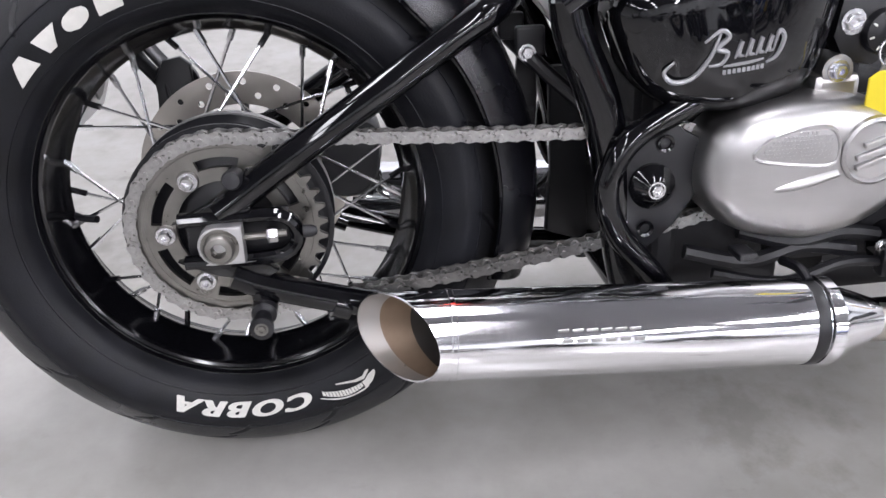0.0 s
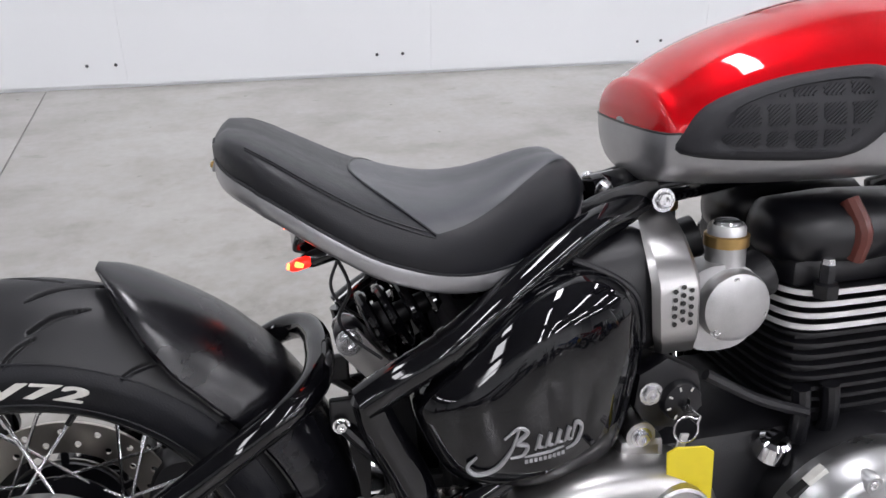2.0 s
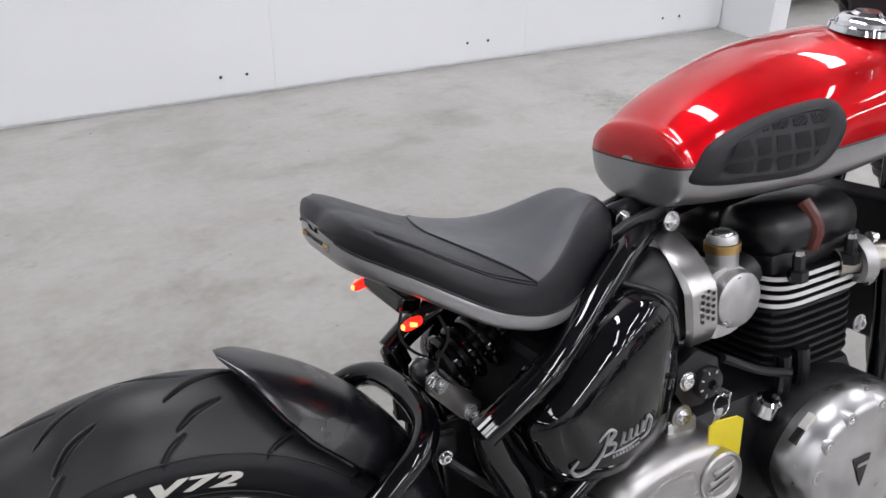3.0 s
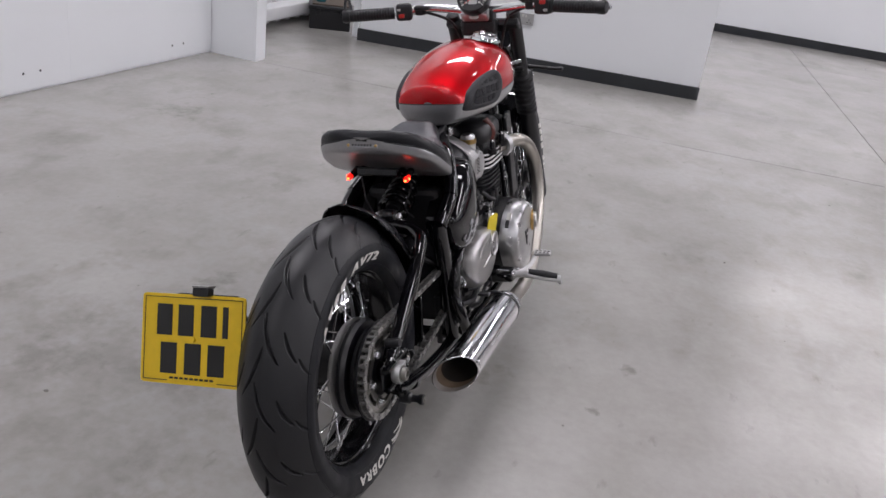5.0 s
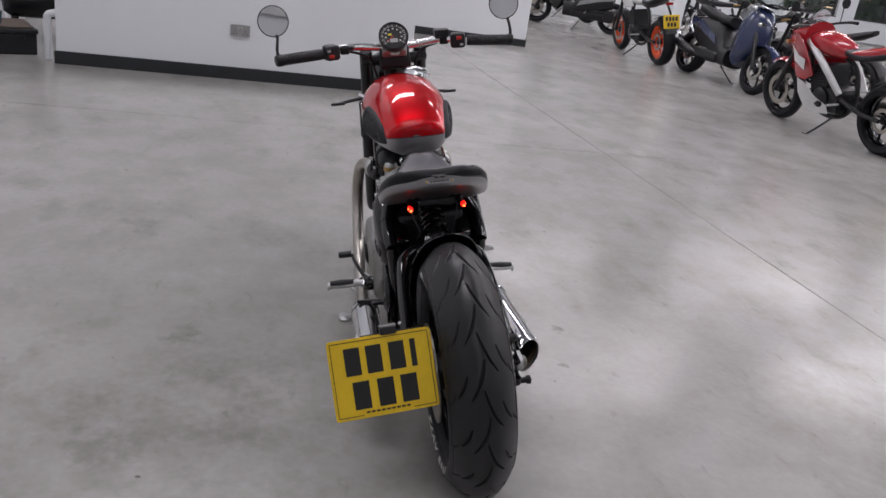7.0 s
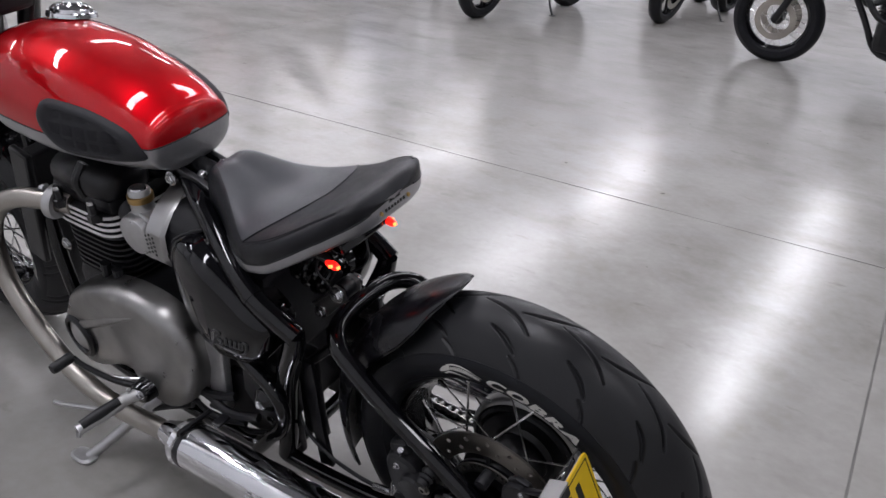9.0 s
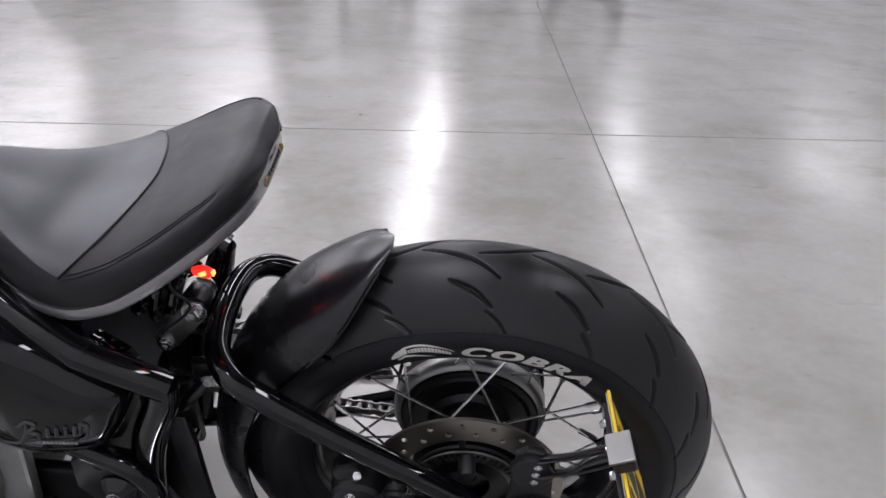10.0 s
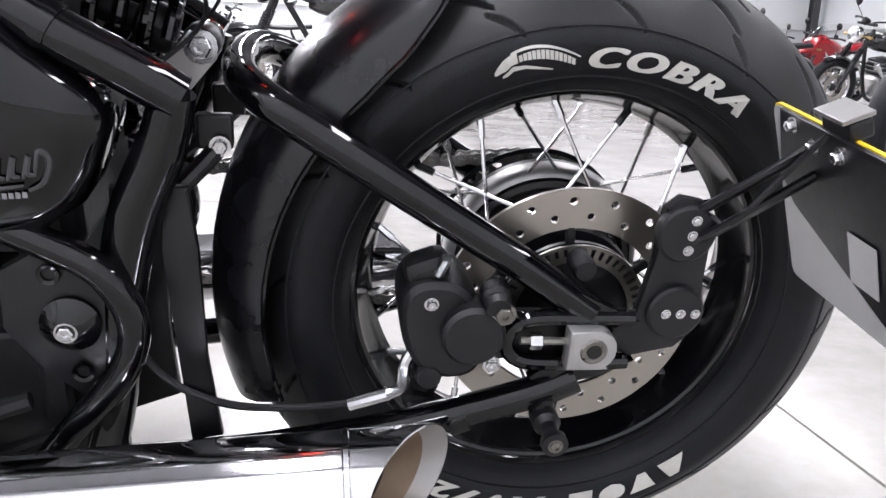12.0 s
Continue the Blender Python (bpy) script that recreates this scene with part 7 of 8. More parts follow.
# ---- key tag, hung from the key ----
tag = thing("key_tag", "yellow key tag hanging from the ignition key", "key tag", bike.matrix_basis @ Matrix.Translation((0.638, -0.156, 0.468)) @ Matrix.Rotation(-LEAN, 4, "X"))
part("ring", tube([(0.003 + 0.013 * math.cos(a), 0.004 * math.sin(a), 0.013 * math.sin(a) - 0.004) for a in [2 * math.pi * k / 16 for k in range(16)]], 0.0011, 6, 1, closed=True, raw=True), M["bolt"], tag, "steel split ring")
part("clasp", box((0.0, 0, -0.024), (0.009, 0.003, 0.030), Matrix.Rotation(radians(10), 3, "Y"), bevel=0.001), M["plate_back"], tag)
part("card", prism([(-0.0225, -0.021), (-0.014, -0.014), (0.014, -0.014), (0.0225, -0.021), (0.0225, -0.088), (0.019, -0.091), (-0.019, -0.091), (-0.0225, -0.088)], (0.003, -0.009, -0.004), (0.955, -0.26, 0.12), (-0.12, 0, 0.99), (0, -0.0022, 0), 0.0004), M["tag_yellow"], tag, smooth=0)
part("card_hole", lathe([(0, 0.0004), (0.0022, 0.0004), (0.0022, 0)], (0.012, -0.0150, -0.088), (-0.26, -0.955, 0), 10), M["plate_black"], tag)


# ---- front end ----
FA = Vector((1.472, 0, 0.321))
STEER = radians(3.0)
HEAD_A, HEAD_B = Vector((1.165, 0, 0.90)), Vector((1.34, 0, 0.52))


def steer_point(p):
    """A point of the front end, turned a little to the left with the bars."""
    ax = (HEAD_A - HEAD_B).normalized()
    return Matrix.Rotation(STEER, 3, ax) @ (Vector(p) - HEAD_B) + HEAD_B


def sp(pts):
    return [steer_point(p) for p in pts]


STEER_M = Matrix.Translation(HEAD_B) @ Matrix.Rotation(STEER, 4, (HEAD_A - HEAD_B).normalized()) @ Matrix.Translation(-HEAD_B)


def front_wheel():
    hub = bmesh.new()
    add_lathe(hub, [(0.010, 0.06), (0.03, 0.06), (0.034, 0.05), (0.050, 0.046), (0.052, 0.040), (0.034, 0.034), (0.032, -0.034), (0.052, -0.040), (0.050, -0.046), (0.034, -0.05), (0.03, -0.06), (0.010, -0.06)], (0, 0, 0), (0, 1, 0), 36)
    bmesh.ops.recalc_face_normals(hub, faces=hub.faces)
    w = part("front_wheel", hub, M["satin_black"], bike, "black wire-spoked front wheel", at=STEER_M @ Matrix.Translation(FA))
    g = []
    for s, o in ((1, 0.0), (-1, 0.06)):
        g.append((s, arc_pts([(o, 0.004), (o + 0.03, 0.020), (o + 0.06, 0.052), (o + 0.07, 0.08)]), 0.0045, 0.004))
        g.append((s, arc_pts([(o + 0.07, 0.03), (o + 0.09, 0.06), (o + 0.10, 0.09)]), 0.004, 0.004))
    part("tyre", tyre_mesh("front_tyre", 0.3150, 0.068, 0.208, 0.045, g, 15, 15 * 40), None, w, "black rubber tyre with white lettering")
    part("rim", lathe(rim_profile(RIM_R, 0.042), (0, 0, 0), (0, 1, 0), 80, closed=True), M["rim_black"], w)
    spokes(w, 0.181, 0.046, 0.042, 32, 1.0, 0.1)

    def flank(r, a, s, lift=0.0):
        return Vector((r * math.cos(a), s * (float(np.interp(r, (0.208, 0.228, 0.253, 0.271), (0.042, 0.0632, 0.068, 0.067))) + 0.0034 + lift), r * math.sin(a)))
    for s in (-1, 1):
        a = radians(38 if s < 0 else 142)
        flank_text("AV71", a + s * radians(33), a + s * radians(61), s, 0.222, 0.023, w, "lettering", flank)
        for k in range(4):
            wd = radians(7.5) * s
            bm = bmesh.new()
            q = [flank(0.222, a, s), flank(0.222, a + wd * 0.84, s), flank(0.245, a + wd * 0.9, s), flank(0.245, a + wd * 0.12, s)]
            bm.faces.new([bm.verts.new(p) for p in q])
            bmesh.ops.recalc_face_normals(bm, faces=bm.faces)
            part("white_block", bm, M["letter"], w, smooth=0)
            a += wd
    return w


front_wheel()


def fork():
    top, bot = Vector((1.150, 0, 0.915)), Vector((1.467, 0, 0.255))
    d = (bot - top).normalized()
    f = part("front_fork", box(tuple(steer_point((1.235, 0, 0.745))), (0.05, 0.22, 0.034), Matrix.Rotation(radians(27), 3, "Y"), bevel=0.008), M["satin_black"], bike, "black telescopic fork with rubber gaiters")
    part("top_yoke", box(tuple(steer_point((1.158, 0, 0.885))), (0.06, 0.23, 0.026), Matrix.Rotation(radians(27), 3, "Y"), bevel=0.008), M["satin_black"], f)
    for s in (-1, 1):
        o = Vector((0, s * 0.095, 0))
        L = (bot - top).length
        at = lambda t: steer_point(top + d * t + o)
        part("stanchion", tube([at(0), at(0.2), at(0.40)], 0.022, 18, 1), M["satin_black"], f)
        part("fork_cap", lathe([(0, 0.012), (0.014, 0.012), (0.02, 0.008), (0.022, 0.0), (0.022, -0.01)], at(0.0), top - bot, 20), M["satin_black"], f)
        pts, rad = [], []
        for k in range(33):
            pts.append(at(0.215 + 0.155 * k / 32))
            rad.append(0.0345 if k % 4 in (1, 2) else 0.0265)
        part("gaiter", tube(pts, rad, 18, 1, raw=True), M["matt_black"], f, "ribbed black rubber gaiter")
        part("fork_leg", tube([at(0.365), at(0.40), at(0.55), at(L - 0.02), at(L + 0.012)], [0.028, 0.030, 0.029, 0.028, 0.024], 18, 3), M["satin_black"], f)
        part("axle_clamp", box(tuple(steer_point((1.472, s * 0.092, 0.315))), (0.06, 0.03, 0.05), bevel=0.01), M["satin_black"], f)
        part("yoke_bolt", bolt(steer_point((1.262, s * 0.122, 0.735)), (0, s, 0), 0.006, 0.005), M["bolt"], f)
        part("yoke_bolt", bolt(steer_point((1.268, s * 0.122, 0.712)), (0, s, 0), 0.006, 0.005), M["bolt"], f)
        part("indicator", tube([steer_point((1.245, s * 0.115, 0.742)), steer_point((1.24, s * 0.16, 0.738)), steer_point((1.235, s * 0.215, 0.732))], [0.007, 0.006, 0.005], 8, 3), M["matt_black"], f)
        part("indicator_head", box(tuple(steer_point((1.235, s * 0.205, 0.733))), (0.016, 0.05, 0.010), bevel=0.003), M["matt_black"], f)
    rows = []
    for i in range(24):
        a = radians(78 + 98 * i / 23)
        rows.append([FA + Vector(((0.336 - 0.036 * abs(fy) ** 2.4) * math.cos(a), 0.074 * math.sin(fy * 1.3) / math.sin(1.3), (0.336 - 0.036 * abs(fy) ** 2.4) * math.sin(a))) for fy in [-1 + 2 * k / 12 for k in range(13)]])
    part("front_fender", sheet([sp(r) for r in rows], 0.003), M["gloss_black"], f, "black front mudguard", smooth=60)
    for s in (-1, 1):
        part("fender_stay", tube(sp([(1.33, s * 0.075, 0.56), (1.38, s * 0.088, 0.50), (1.42, s * 0.093, 0.42)]), 0.006, 8, 4), M["satin_black"], f)
    c = steer_point((FA.x, 0.066, FA.z))
    disc = brake_disc(f, tuple(c), 0.150, 0.112, 1, "front_disc", 36)
    part("disc_carrier", lathe([(0.03, 0.004), (0.114, 0.003), (0.114, -0.003), (0.03, -0.004)], c, (0, 1, 0), 48, closed=True), M["satin_black"], f)
    part("front_caliper", box(tuple(steer_point((1.375, 0.085, 0.245))), (0.07, 0.05, 0.10), Matrix.Rotation(radians(-30), 3, "Y"), bevel=0.012), M["satin_black"], f)
    lamp = part("headlamp", lathe([(0, -0.09), (0.05, -0.08), (0.08, -0.04), (0.088, 0.02), (0.090, 0.03), (0.086, 0.034), (0.0, 0.045)], steer_point((1.30, 0, 0.80)), (1, 0, -0.05), 36), M["gloss_black"], f, "black headlamp shell")
    part("headlamp_glass", lathe([(0.083, 0.035), (0.06, 0.05), (0.0, 0.056)], steer_point((1.30, 0, 0.80)), (1, 0, -0.05), 36), M["glass"], f)
    part("head_tube", tube([HEAD_A, (HEAD_A + HEAD_B) / 2, HEAD_A * 0.3 + HEAD_B * 0.7], 0.033, 18, 1), M["satin_black"], f)


fork()


def handlebar():
    b = part("handlebar", tube([(1.042, 0.235, 0.938), (1.075, 0.16, 0.948), (1.100, 0.08, 0.940), (1.108, 0.0, 0.932), (1.102, -0.08, 0.940), (1.085, -0.16, 0.950), (1.062, -0.235, 0.944)], 0.0125, 14, 6), M["spoke"], bike, "bright handlebar with black grips and round mirrors")
    ends = {1: ((1.045, 0.225, 0.939), (0.991, 0.376, 0.937)), -1: ((1.064, -0.225, 0.945), (1.031, -0.379, 0.939))}
    for s in (-1, 1):
        p, q = (Vector(v) for v in ends[s])
        d = (q - p).normalized()
        g = part("grip", tube([p + d * 0.02, p.lerp(q, 0.5), q], 0.0175, 16, 2), M["matt_black"], b, "black rubber grip")
        for k in range(14):
            c = p + d * (0.035 + k * 0.0085)
            part("grip_ring", lathe([(0.0176, -0.002), (0.0186, 0.0), (0.0176, 0.002)], c, d, 16), M["matt_black"], b)
        part("bar_end", lathe([(0, 0.02), (0.016, 0.018), (0.0195, 0.012), (0.0195, -0.004), (0.012, -0.006)], q, d, 20), M["satin_black"], b)
        sw = p - d * 0.012
        part("switch_housing", box(tuple(sw + Vector((-0.006, 0, 0.002))), (0.048, 0.050, 0.050), Matrix.Rotation(math.atan2(d.y, d.x) - s * math.pi / 2, 3, "Z"), bevel=0.010), M["matt_black"], b, "black switch housing")
        part("red_switch", box(tuple(sw + Vector((-0.031, s * 0.0, -0.008 if s > 0 else 0.012))), (0.006, 0.018, 0.012), bevel=0.002), M["red_switch"], b, "red switch button")
        part("switch_button", box(tuple(sw + Vector((-0.031, s * 0.008, 0.010 if s > 0 else -0.010))), (0.006, 0.012, 0.008), bevel=0.002), M["plate_back"], b)
        part("lever_bracket", box(tuple(sw + Vector((0.016, -s * 0.045, 0.004))), (0.03, 0.03, 0.03), bevel=0.006), M["matt_black"], b)
        part("hand_lever", tube([sw + Vector((0.035, -s * 0.03, -0.004)), sw + Vector((0.062, s * 0.04, -0.008)), sw + Vector((0.050, s * 0.12, -0.010)), sw + Vector((0.026, s * 0.185, -0.012))], [0.008, 0.007, 0.006, 0.007], 10, 5), M["spoke"], b, "bright hand lever")
        part("cable", tube([sw + Vector((0.02, -s * 0.05, 0)), sw + Vector((0.05, -s * 0.12, -0.03)), (1.13, s * 0.07, 0.86), (1.15, s * 0.05, 0.78)], 0.0045, 8, 6), M["matt_black"], b)
        # mirror on the bar's end
        mc = Vector((1.030, 0.388, 1.055)) if s > 0 else Vector((1.045, -0.370, 1.056))
        part("mirror_stem", tube([q + d * 0.004, q + d * 0.010 + Vector((0.004, 0, 0.03)), q + d * 0.004 + Vector((0.02, 0, 0.07)), mc + Vector((0.012, 0, -0.048))], [0.0055, 0.005, 0.0045, 0.005], 10, 5), M["satin_black"], b)
        nrm = Vector((-1.0, s * -0.12, 0.12)).normalized()
        part("mirror_shell", lathe([(0, -0.020), (0.026, -0.017), (0.044, -0.008), (0.0495, 0.0), (0.0495, 0.005), (0.0465, 0.006), (0.0462, 0.002)], mc, nrm, 36), M["satin_black"], b, "round black mirror")
        part("mirror_glass", lathe([(0.0463, 0.003), (0.0, 0.003)], mc, nrm, 36), M["mirror"], b, "mirror glass")
        part("lever_reservoir", box(tuple(sw + Vector((0.02, -s * 0.052, 0.026 if s < 0 else 0.01))), (0.045, 0.05, 0.026 if s < 0 else 0.012), bevel=0.005), M["matt_black"], b)
    part("bar_clamp", box((1.112, 0, 0.918), (0.05, 0.10, 0.04), bevel=0.008), M["satin_black"], b)
    return b


M["red_switch"] = material("red_switch", (0.5, 0.02, 0.015), 0.4)
M["dial"] = material("dial_face", (0.012, 0.012, 0.013), 0.4, vary=0.1)
handlebar()


def gauge():
    c = Vector((1.075, 0.002, 0.972))
    n = Vector((-0.80, 0, 0.60)).normalized()
    g = part("speedometer", lathe([(0, -0.045), (0.038, -0.04), (0.048, -0.02), (0.050, 0.0), (0.050, 0.008), (0.0475, 0.010), (0.0455, 0.006)], c, n, 48), M["satin_black"], bike, "round speedometer with white dial marks")
    part("dial", lathe([(0.0458, 0.004), (0, 0.004)], c, n, 48), M["dial"], g, "black dial")
    u = Vector((0, -1, 0))
    v = n.cross(u).normalized() * -1
    if v.z < 0:
        v = -v
    rot = Matrix((u, v, n)).transposed()
    for k in range(25):
        a = radians(-130 + 260 * k / 24)
        r = 0.0385
        p = c + n * 0.0046 + u * math.sin(a) * r + v * math.cos(a) * r
        part("dial_mark", box(tuple(p), (0.0014 if k % 2 else 0.0024, 0.009 if k % 2 == 0 else 0.006, 0.0006), rot @ Matrix.Rotation(-a, 3, "Z")), M["letter"], g, smooth=0)
        if k % 3 == 0:
            p2 = c + n * 0.0046 + u * math.sin(a) * 0.027 + v * math.cos(a) * 0.027
            part("numeral_bar", box(tuple(p2), (0.006, 0.005, 0.0006), rot), M["letter"], g, smooth=0)
    part("dial_window", box(tuple(c + n * 0.0046 - v * 0.016), (0.026, 0.014, 0.0006), rot), M["plate_back"], g, smooth=0)
    part("dial_light", box(tuple(c + n * 0.0048 - u * 0.012 + v * 0.006), (0.012, 0.007, 0.0006), rot), M["tag_yellow"], g, smooth=0)
    part("needle", box(tuple(c + n * 0.006 - u * 0.012 - v * 0.010), (0.0016, 0.034, 0.0008), rot @ Matrix.Rotation(radians(130), 3, "Z")), M["red_switch"], g, smooth=0)
    part("gauge_mount", box((1.085, 0.002, 0.924), (0.03, 0.085, 0.032), Matrix.Rotation(radians(-35), 3, "Y"), bevel=0.006), M["cast"], g, "alloy gauge mount")
    part("mount_badge", prism(oval(0.016, 0.007, 20), (1.068, 0.002, 0.918), (0, 1, 0), (0.55, 0, 0.83), (-0.0015, 0, 0.001)), M["letter"], g, smooth=0)
    part("key_shroud", box((1.115, 0.0, 0.885), (0.05, 0.11, 0.05), bevel=0.012), M["matt_black"], g)
    return g


gauge()
# tank badge, as a plain raised bar
for s in (-1, 1):
    part("tank_badge", box((1.060, s * 0.122, 0.786), (0.058, 0.004, 0.011), Matrix.Rotation(s * radians(24), 3, "Z") @ Matrix.Rotation(s * radians(14), 3, "X"), bevel=0.002), M["chrome"], bpy.data.objects["fuel_tank"], "plain chrome badge bar")


# ---- other machines parked in the hall ----
PAINT = {}


def paint(name, colour, metal=0.0):
    if name not in PAINT:
        PAINT[name] = material(name + "_bodywork", colour, 0.22, metal, vary=0.08, scale=20, coat=0.6)
    return PAINT[name]


def plain_wheel(parent, name, centre, R, half, cast, rim_mat, disc_r, turn=0.0):
    m = Matrix.Translation(centre) @ Matrix.Rotation(turn, 4, "Z")
    ring = [(R * 0.70, -half * 0.6), (R * 0.74, -half * 0.9), (R * 0.86, -half), (R * 0.95, -half * 0.72), (R, -half * 0.2), (R, half * 0.2), (R * 0.95, half * 0.72), (R * 0.86, half), (R * 0.74, half * 0.9), (R * 0.70, half * 0.6)]
    w = part(name, lathe(ring, (0, 0, 0), (0, 1, 0), 48, closed=True), M["rubber"], parent, at=m)
    part("rim", lathe([(R * 0.735, half * 0.62), (R * 0.71, half * 0.5), (R * 0.67, 0), (R * 0.71, -half * 0.5), (R * 0.735, -half * 0.62), (R * 0.70, -half * 0.62), (R * 0.65, -half * 0.3), (R * 0.64, 0), (R * 0.65, half * 0.3), (R * 0.70, half * 0.62)], (0, 0, 0), (0, 1, 0), 48, closed=True), rim_mat, w)
    part("hub", lathe([(0, 0.06), (0.03, 0.06), (0.045, 0.03), (0.04, 0), (0.045, -0.03), (0.03, -0.06), (0, -0.06)], (0, 0, 0), (0, 1, 0), 24), M["satin_black"], w)
    if cast:
        for k in range(cast):
            a = 2 * math.pi * k / cast
            part("wheel_arm", tube([(0.03 * math.cos(a), 0, 0.03 * math.sin(a)), (R * 0.4 * math.cos(a + 0.12), 0, R * 0.4 * math.sin(a + 0.12)), (R * 0.67 * math.cos(a), 0, R * 0.67 * math.sin(a))], [0.016, 0.011, 0.013], 8, 3), rim_mat, w)
    else:
        bm = bmesh.new()
        for k in range(32):
            a = 2 * math.pi * (k + 0.5) / 32
            b = a + (0.8 if (k // 2) % 2 else -0.8)
            sd = 1 if k % 2 else -1
            add_tube(bm, [(0.04 * math.cos(b), sd * 0.035, 0.04 * math.sin(b)), (R * 0.65 * math.cos(a), 0, R * 0.65 * math.sin(a))], 0.0022, 5, 1)
        part("spokes", bm, M["spoke"], w)
    if disc_r:
        part("brake_disc", lathe([(disc_r, 0.062), (disc_r, 0.066), (disc_r * 0.70, 0.066), (disc_r * 0.70, 0.062)], (0, 0, 0), (0, 1, 0), 40, closed=True), M["steel"], w)
        part("brake_disc", lathe([(disc_r, -0.062), (disc_r, -0.066), (disc_r * 0.70, -0.066), (disc_r * 0.70, -0.062)], (0, 0, 0), (0, 1, 0), 40, closed=True), M["steel"], w)
    return w


def parked_bike(label, style, body, m, group="motorcycles parked in rows", rim=None, seat_z=0.78, plate=False, wb=1.42, second=None, dark=False, flash=None):
    """A parked machine: rear wheel's foot at the origin, nose towards +x, leaning on its stand."""
    t = thing("parked_motorcycle", label, "motorcycle", m @ Matrix.Rotation(radians(-9), 4, "X"), group)
    wire = style in ("classic", "scrambler")
    Rr, Rf = {"scooter": (0.275, 0.285), "sport": (0.315, 0.300), "naked": (0.315, 0.300)}.get(style, (0.320, 0.330))
    rim_m = rim or (M["spoke"] if wire else M["rim_black"])
    cast = 0 if wire else (5 if style != "naked" else 7)
    plain_wheel(t, "rear_wheel", (0, 0, Rr), Rr, 0.088 if not wire else 0.062, cast, rim_m, 0.11)
    plain_wheel(t, "front_wheel", (wb, 0, Rf), Rf, 0.058, cast, rim_m, 0.15 if style != "scooter" else 0.12)
    sec = second or M["satin_black"]
    pipe, case = (M["satin_black"], M["engine_black"]) if dark else (M["chrome"], M["alloy"])
    hz = 0.98 if style != "sport" else 0.90
    head = Vector((wb - 0.30, 0, hz))
    for s in (-1, 1):
        o = Vector((0, s * 0.10, 0))
        part("fork_leg", tube([Vector((wb, 0, Rf)) + o, Vector((wb, 0, Rf)).lerp(head, 0.45) + o, head + o], [0.026, 0.027, 0.021], 12, 2), M["satin_black"], t)
        if wire:
            p0, p1 = Vector((wb, 0, Rf)).lerp(head, 0.45) + o, Vector((wb, 0, Rf)).lerp(head, 0.68) + o
            part("gaiter", tube([p0.lerp(p1, k / 16) for k in range(17)], [0.036 if k % 2 else 0.028 for k in range(17)], 12, 1, raw=True), M["matt_black"], t)
        part("swingarm", tube([(0, s * 0.10, Rr), (0.25, s * 0.11, Rr + 0.02), (0.50, s * 0.10, 0.40)], 0.020, 10, 3), M["satin_black"], t)
        bar = head + Vector((-0.05, s * 0.08, 0.08))
        part("bar_half", tube([head + Vector((-0.02, 0, 0.05)), bar, bar + Vector((-0.06, s * 0.20, 0.02)), bar + Vector((-0.10, s * 0.29, 0.01))], [0.011, 0.011, 0.012, 0.017], 10, 4), M["satin_black"], t)
        mc = bar + Vector((0.0, s * 0.20, 0.19))
        part("mirror", lathe([(0, -0.02), (0.03, -0.016), (0.048, -0.004), (0.05, 0.0), (0.047, 0.003), (0, 0.003)], mc, (-1, 0, 0.05), 20), M["satin_black"], t)
        part("mirror_stem", tube([bar + Vector((-0.04, s * 0.13, 0.02)), mc + Vector((0.02, 0, -0.03))], 0.005, 6, 1), M["satin_black"], t)
        if style in ("classic", "scrambler"):
            up = 0.0 if style == "classic" else 0.22
            part("exhaust_pipe", tube([(0.86, s * 0.10, 0.60), (0.98, s * 0.13, 0.56), (1.0, s * 0.15, 0.40 + up), (0.85, s * 0.16, 0.25 + up), (0.55, s * 0.17, 0.26 + up)], 0.021, 12, 5), pipe, t)
            part("silencer", tube([(0.58, s * 0.18, 0.26 + up), (0.48, s * 0.185, 0.265 + up), (0.05, s * 0.19, 0.31 + up), (-0.05, s * 0.19, 0.32 + up)], [0.024, 0.045, 0.045, 0.034], 16, 3), pipe, t)
        elif style != "scooter" and s < 0:
            part("silencer", tube([(0.45, -0.12, 0.28), (0.25, -0.16, 0.36), (-0.05, -0.18, 0.52)], [0.03, 0.055, 0.05], 14, 4), M["steel"] if style != "naked" else M["satin_black"], t)
        part("footpeg", tube([(0.48, s * 0.13, 0.36), (0.48, s * 0.26, 0.36)], 0.012, 8, 1), M["cast"], t)
    for z in (0.05, -0.14):
        part("yoke", box(tuple(head + Vector((-z * -0.45, 0, z))), (0.06, 0.25, 0.03), bevel=0.008), M["satin_black"], t)
    if style == "scooter":
        body_r = [(0.02, 0.11, 0.45, 0.72), (0.20, 0.16, 0.38, 0.76), (0.45, 0.17, 0.30, 0.76), (0.62, 0.17, 0.24, 0.70), (0.74, 0.16, 0.22, 0.46), (0.90, 0.16, 0.22, 0.44), (1.02, 0.20, 0.26, 0.92), (1.14, 0.20, 0.36, 1.00), (1.24, 0.14, 0.48, 0.92), (1.32, 0.04, 0.60, 0.76)]
        shell = lambda rows: loft([[Vector((x, a, (lo + hi) / 2 + b)) for a, b in oval(h, (hi - lo) / 2, 24, 3.0)] for x, h, lo, hi in rows])
        part("body_shell", shell(body_r[:6]), sec, t, smooth=50)
        part("front_apron", shell([(0.92, 0.12, 0.40, 0.70)] + body_r[6:]), body, t, smooth=50)
        for s in (-1, 1):
            part("side_flash", prism([(0.02, 0.62), (0.30, 0.56), (0.66, 0.44), (0.60, 0.54), (0.25, 0.68), (0.02, 0.72)], (0, s * 0.160, 0), (1, 0, 0), (0, 0, 1), (0, s * 0.020, 0), 0.004), flash or body, t)
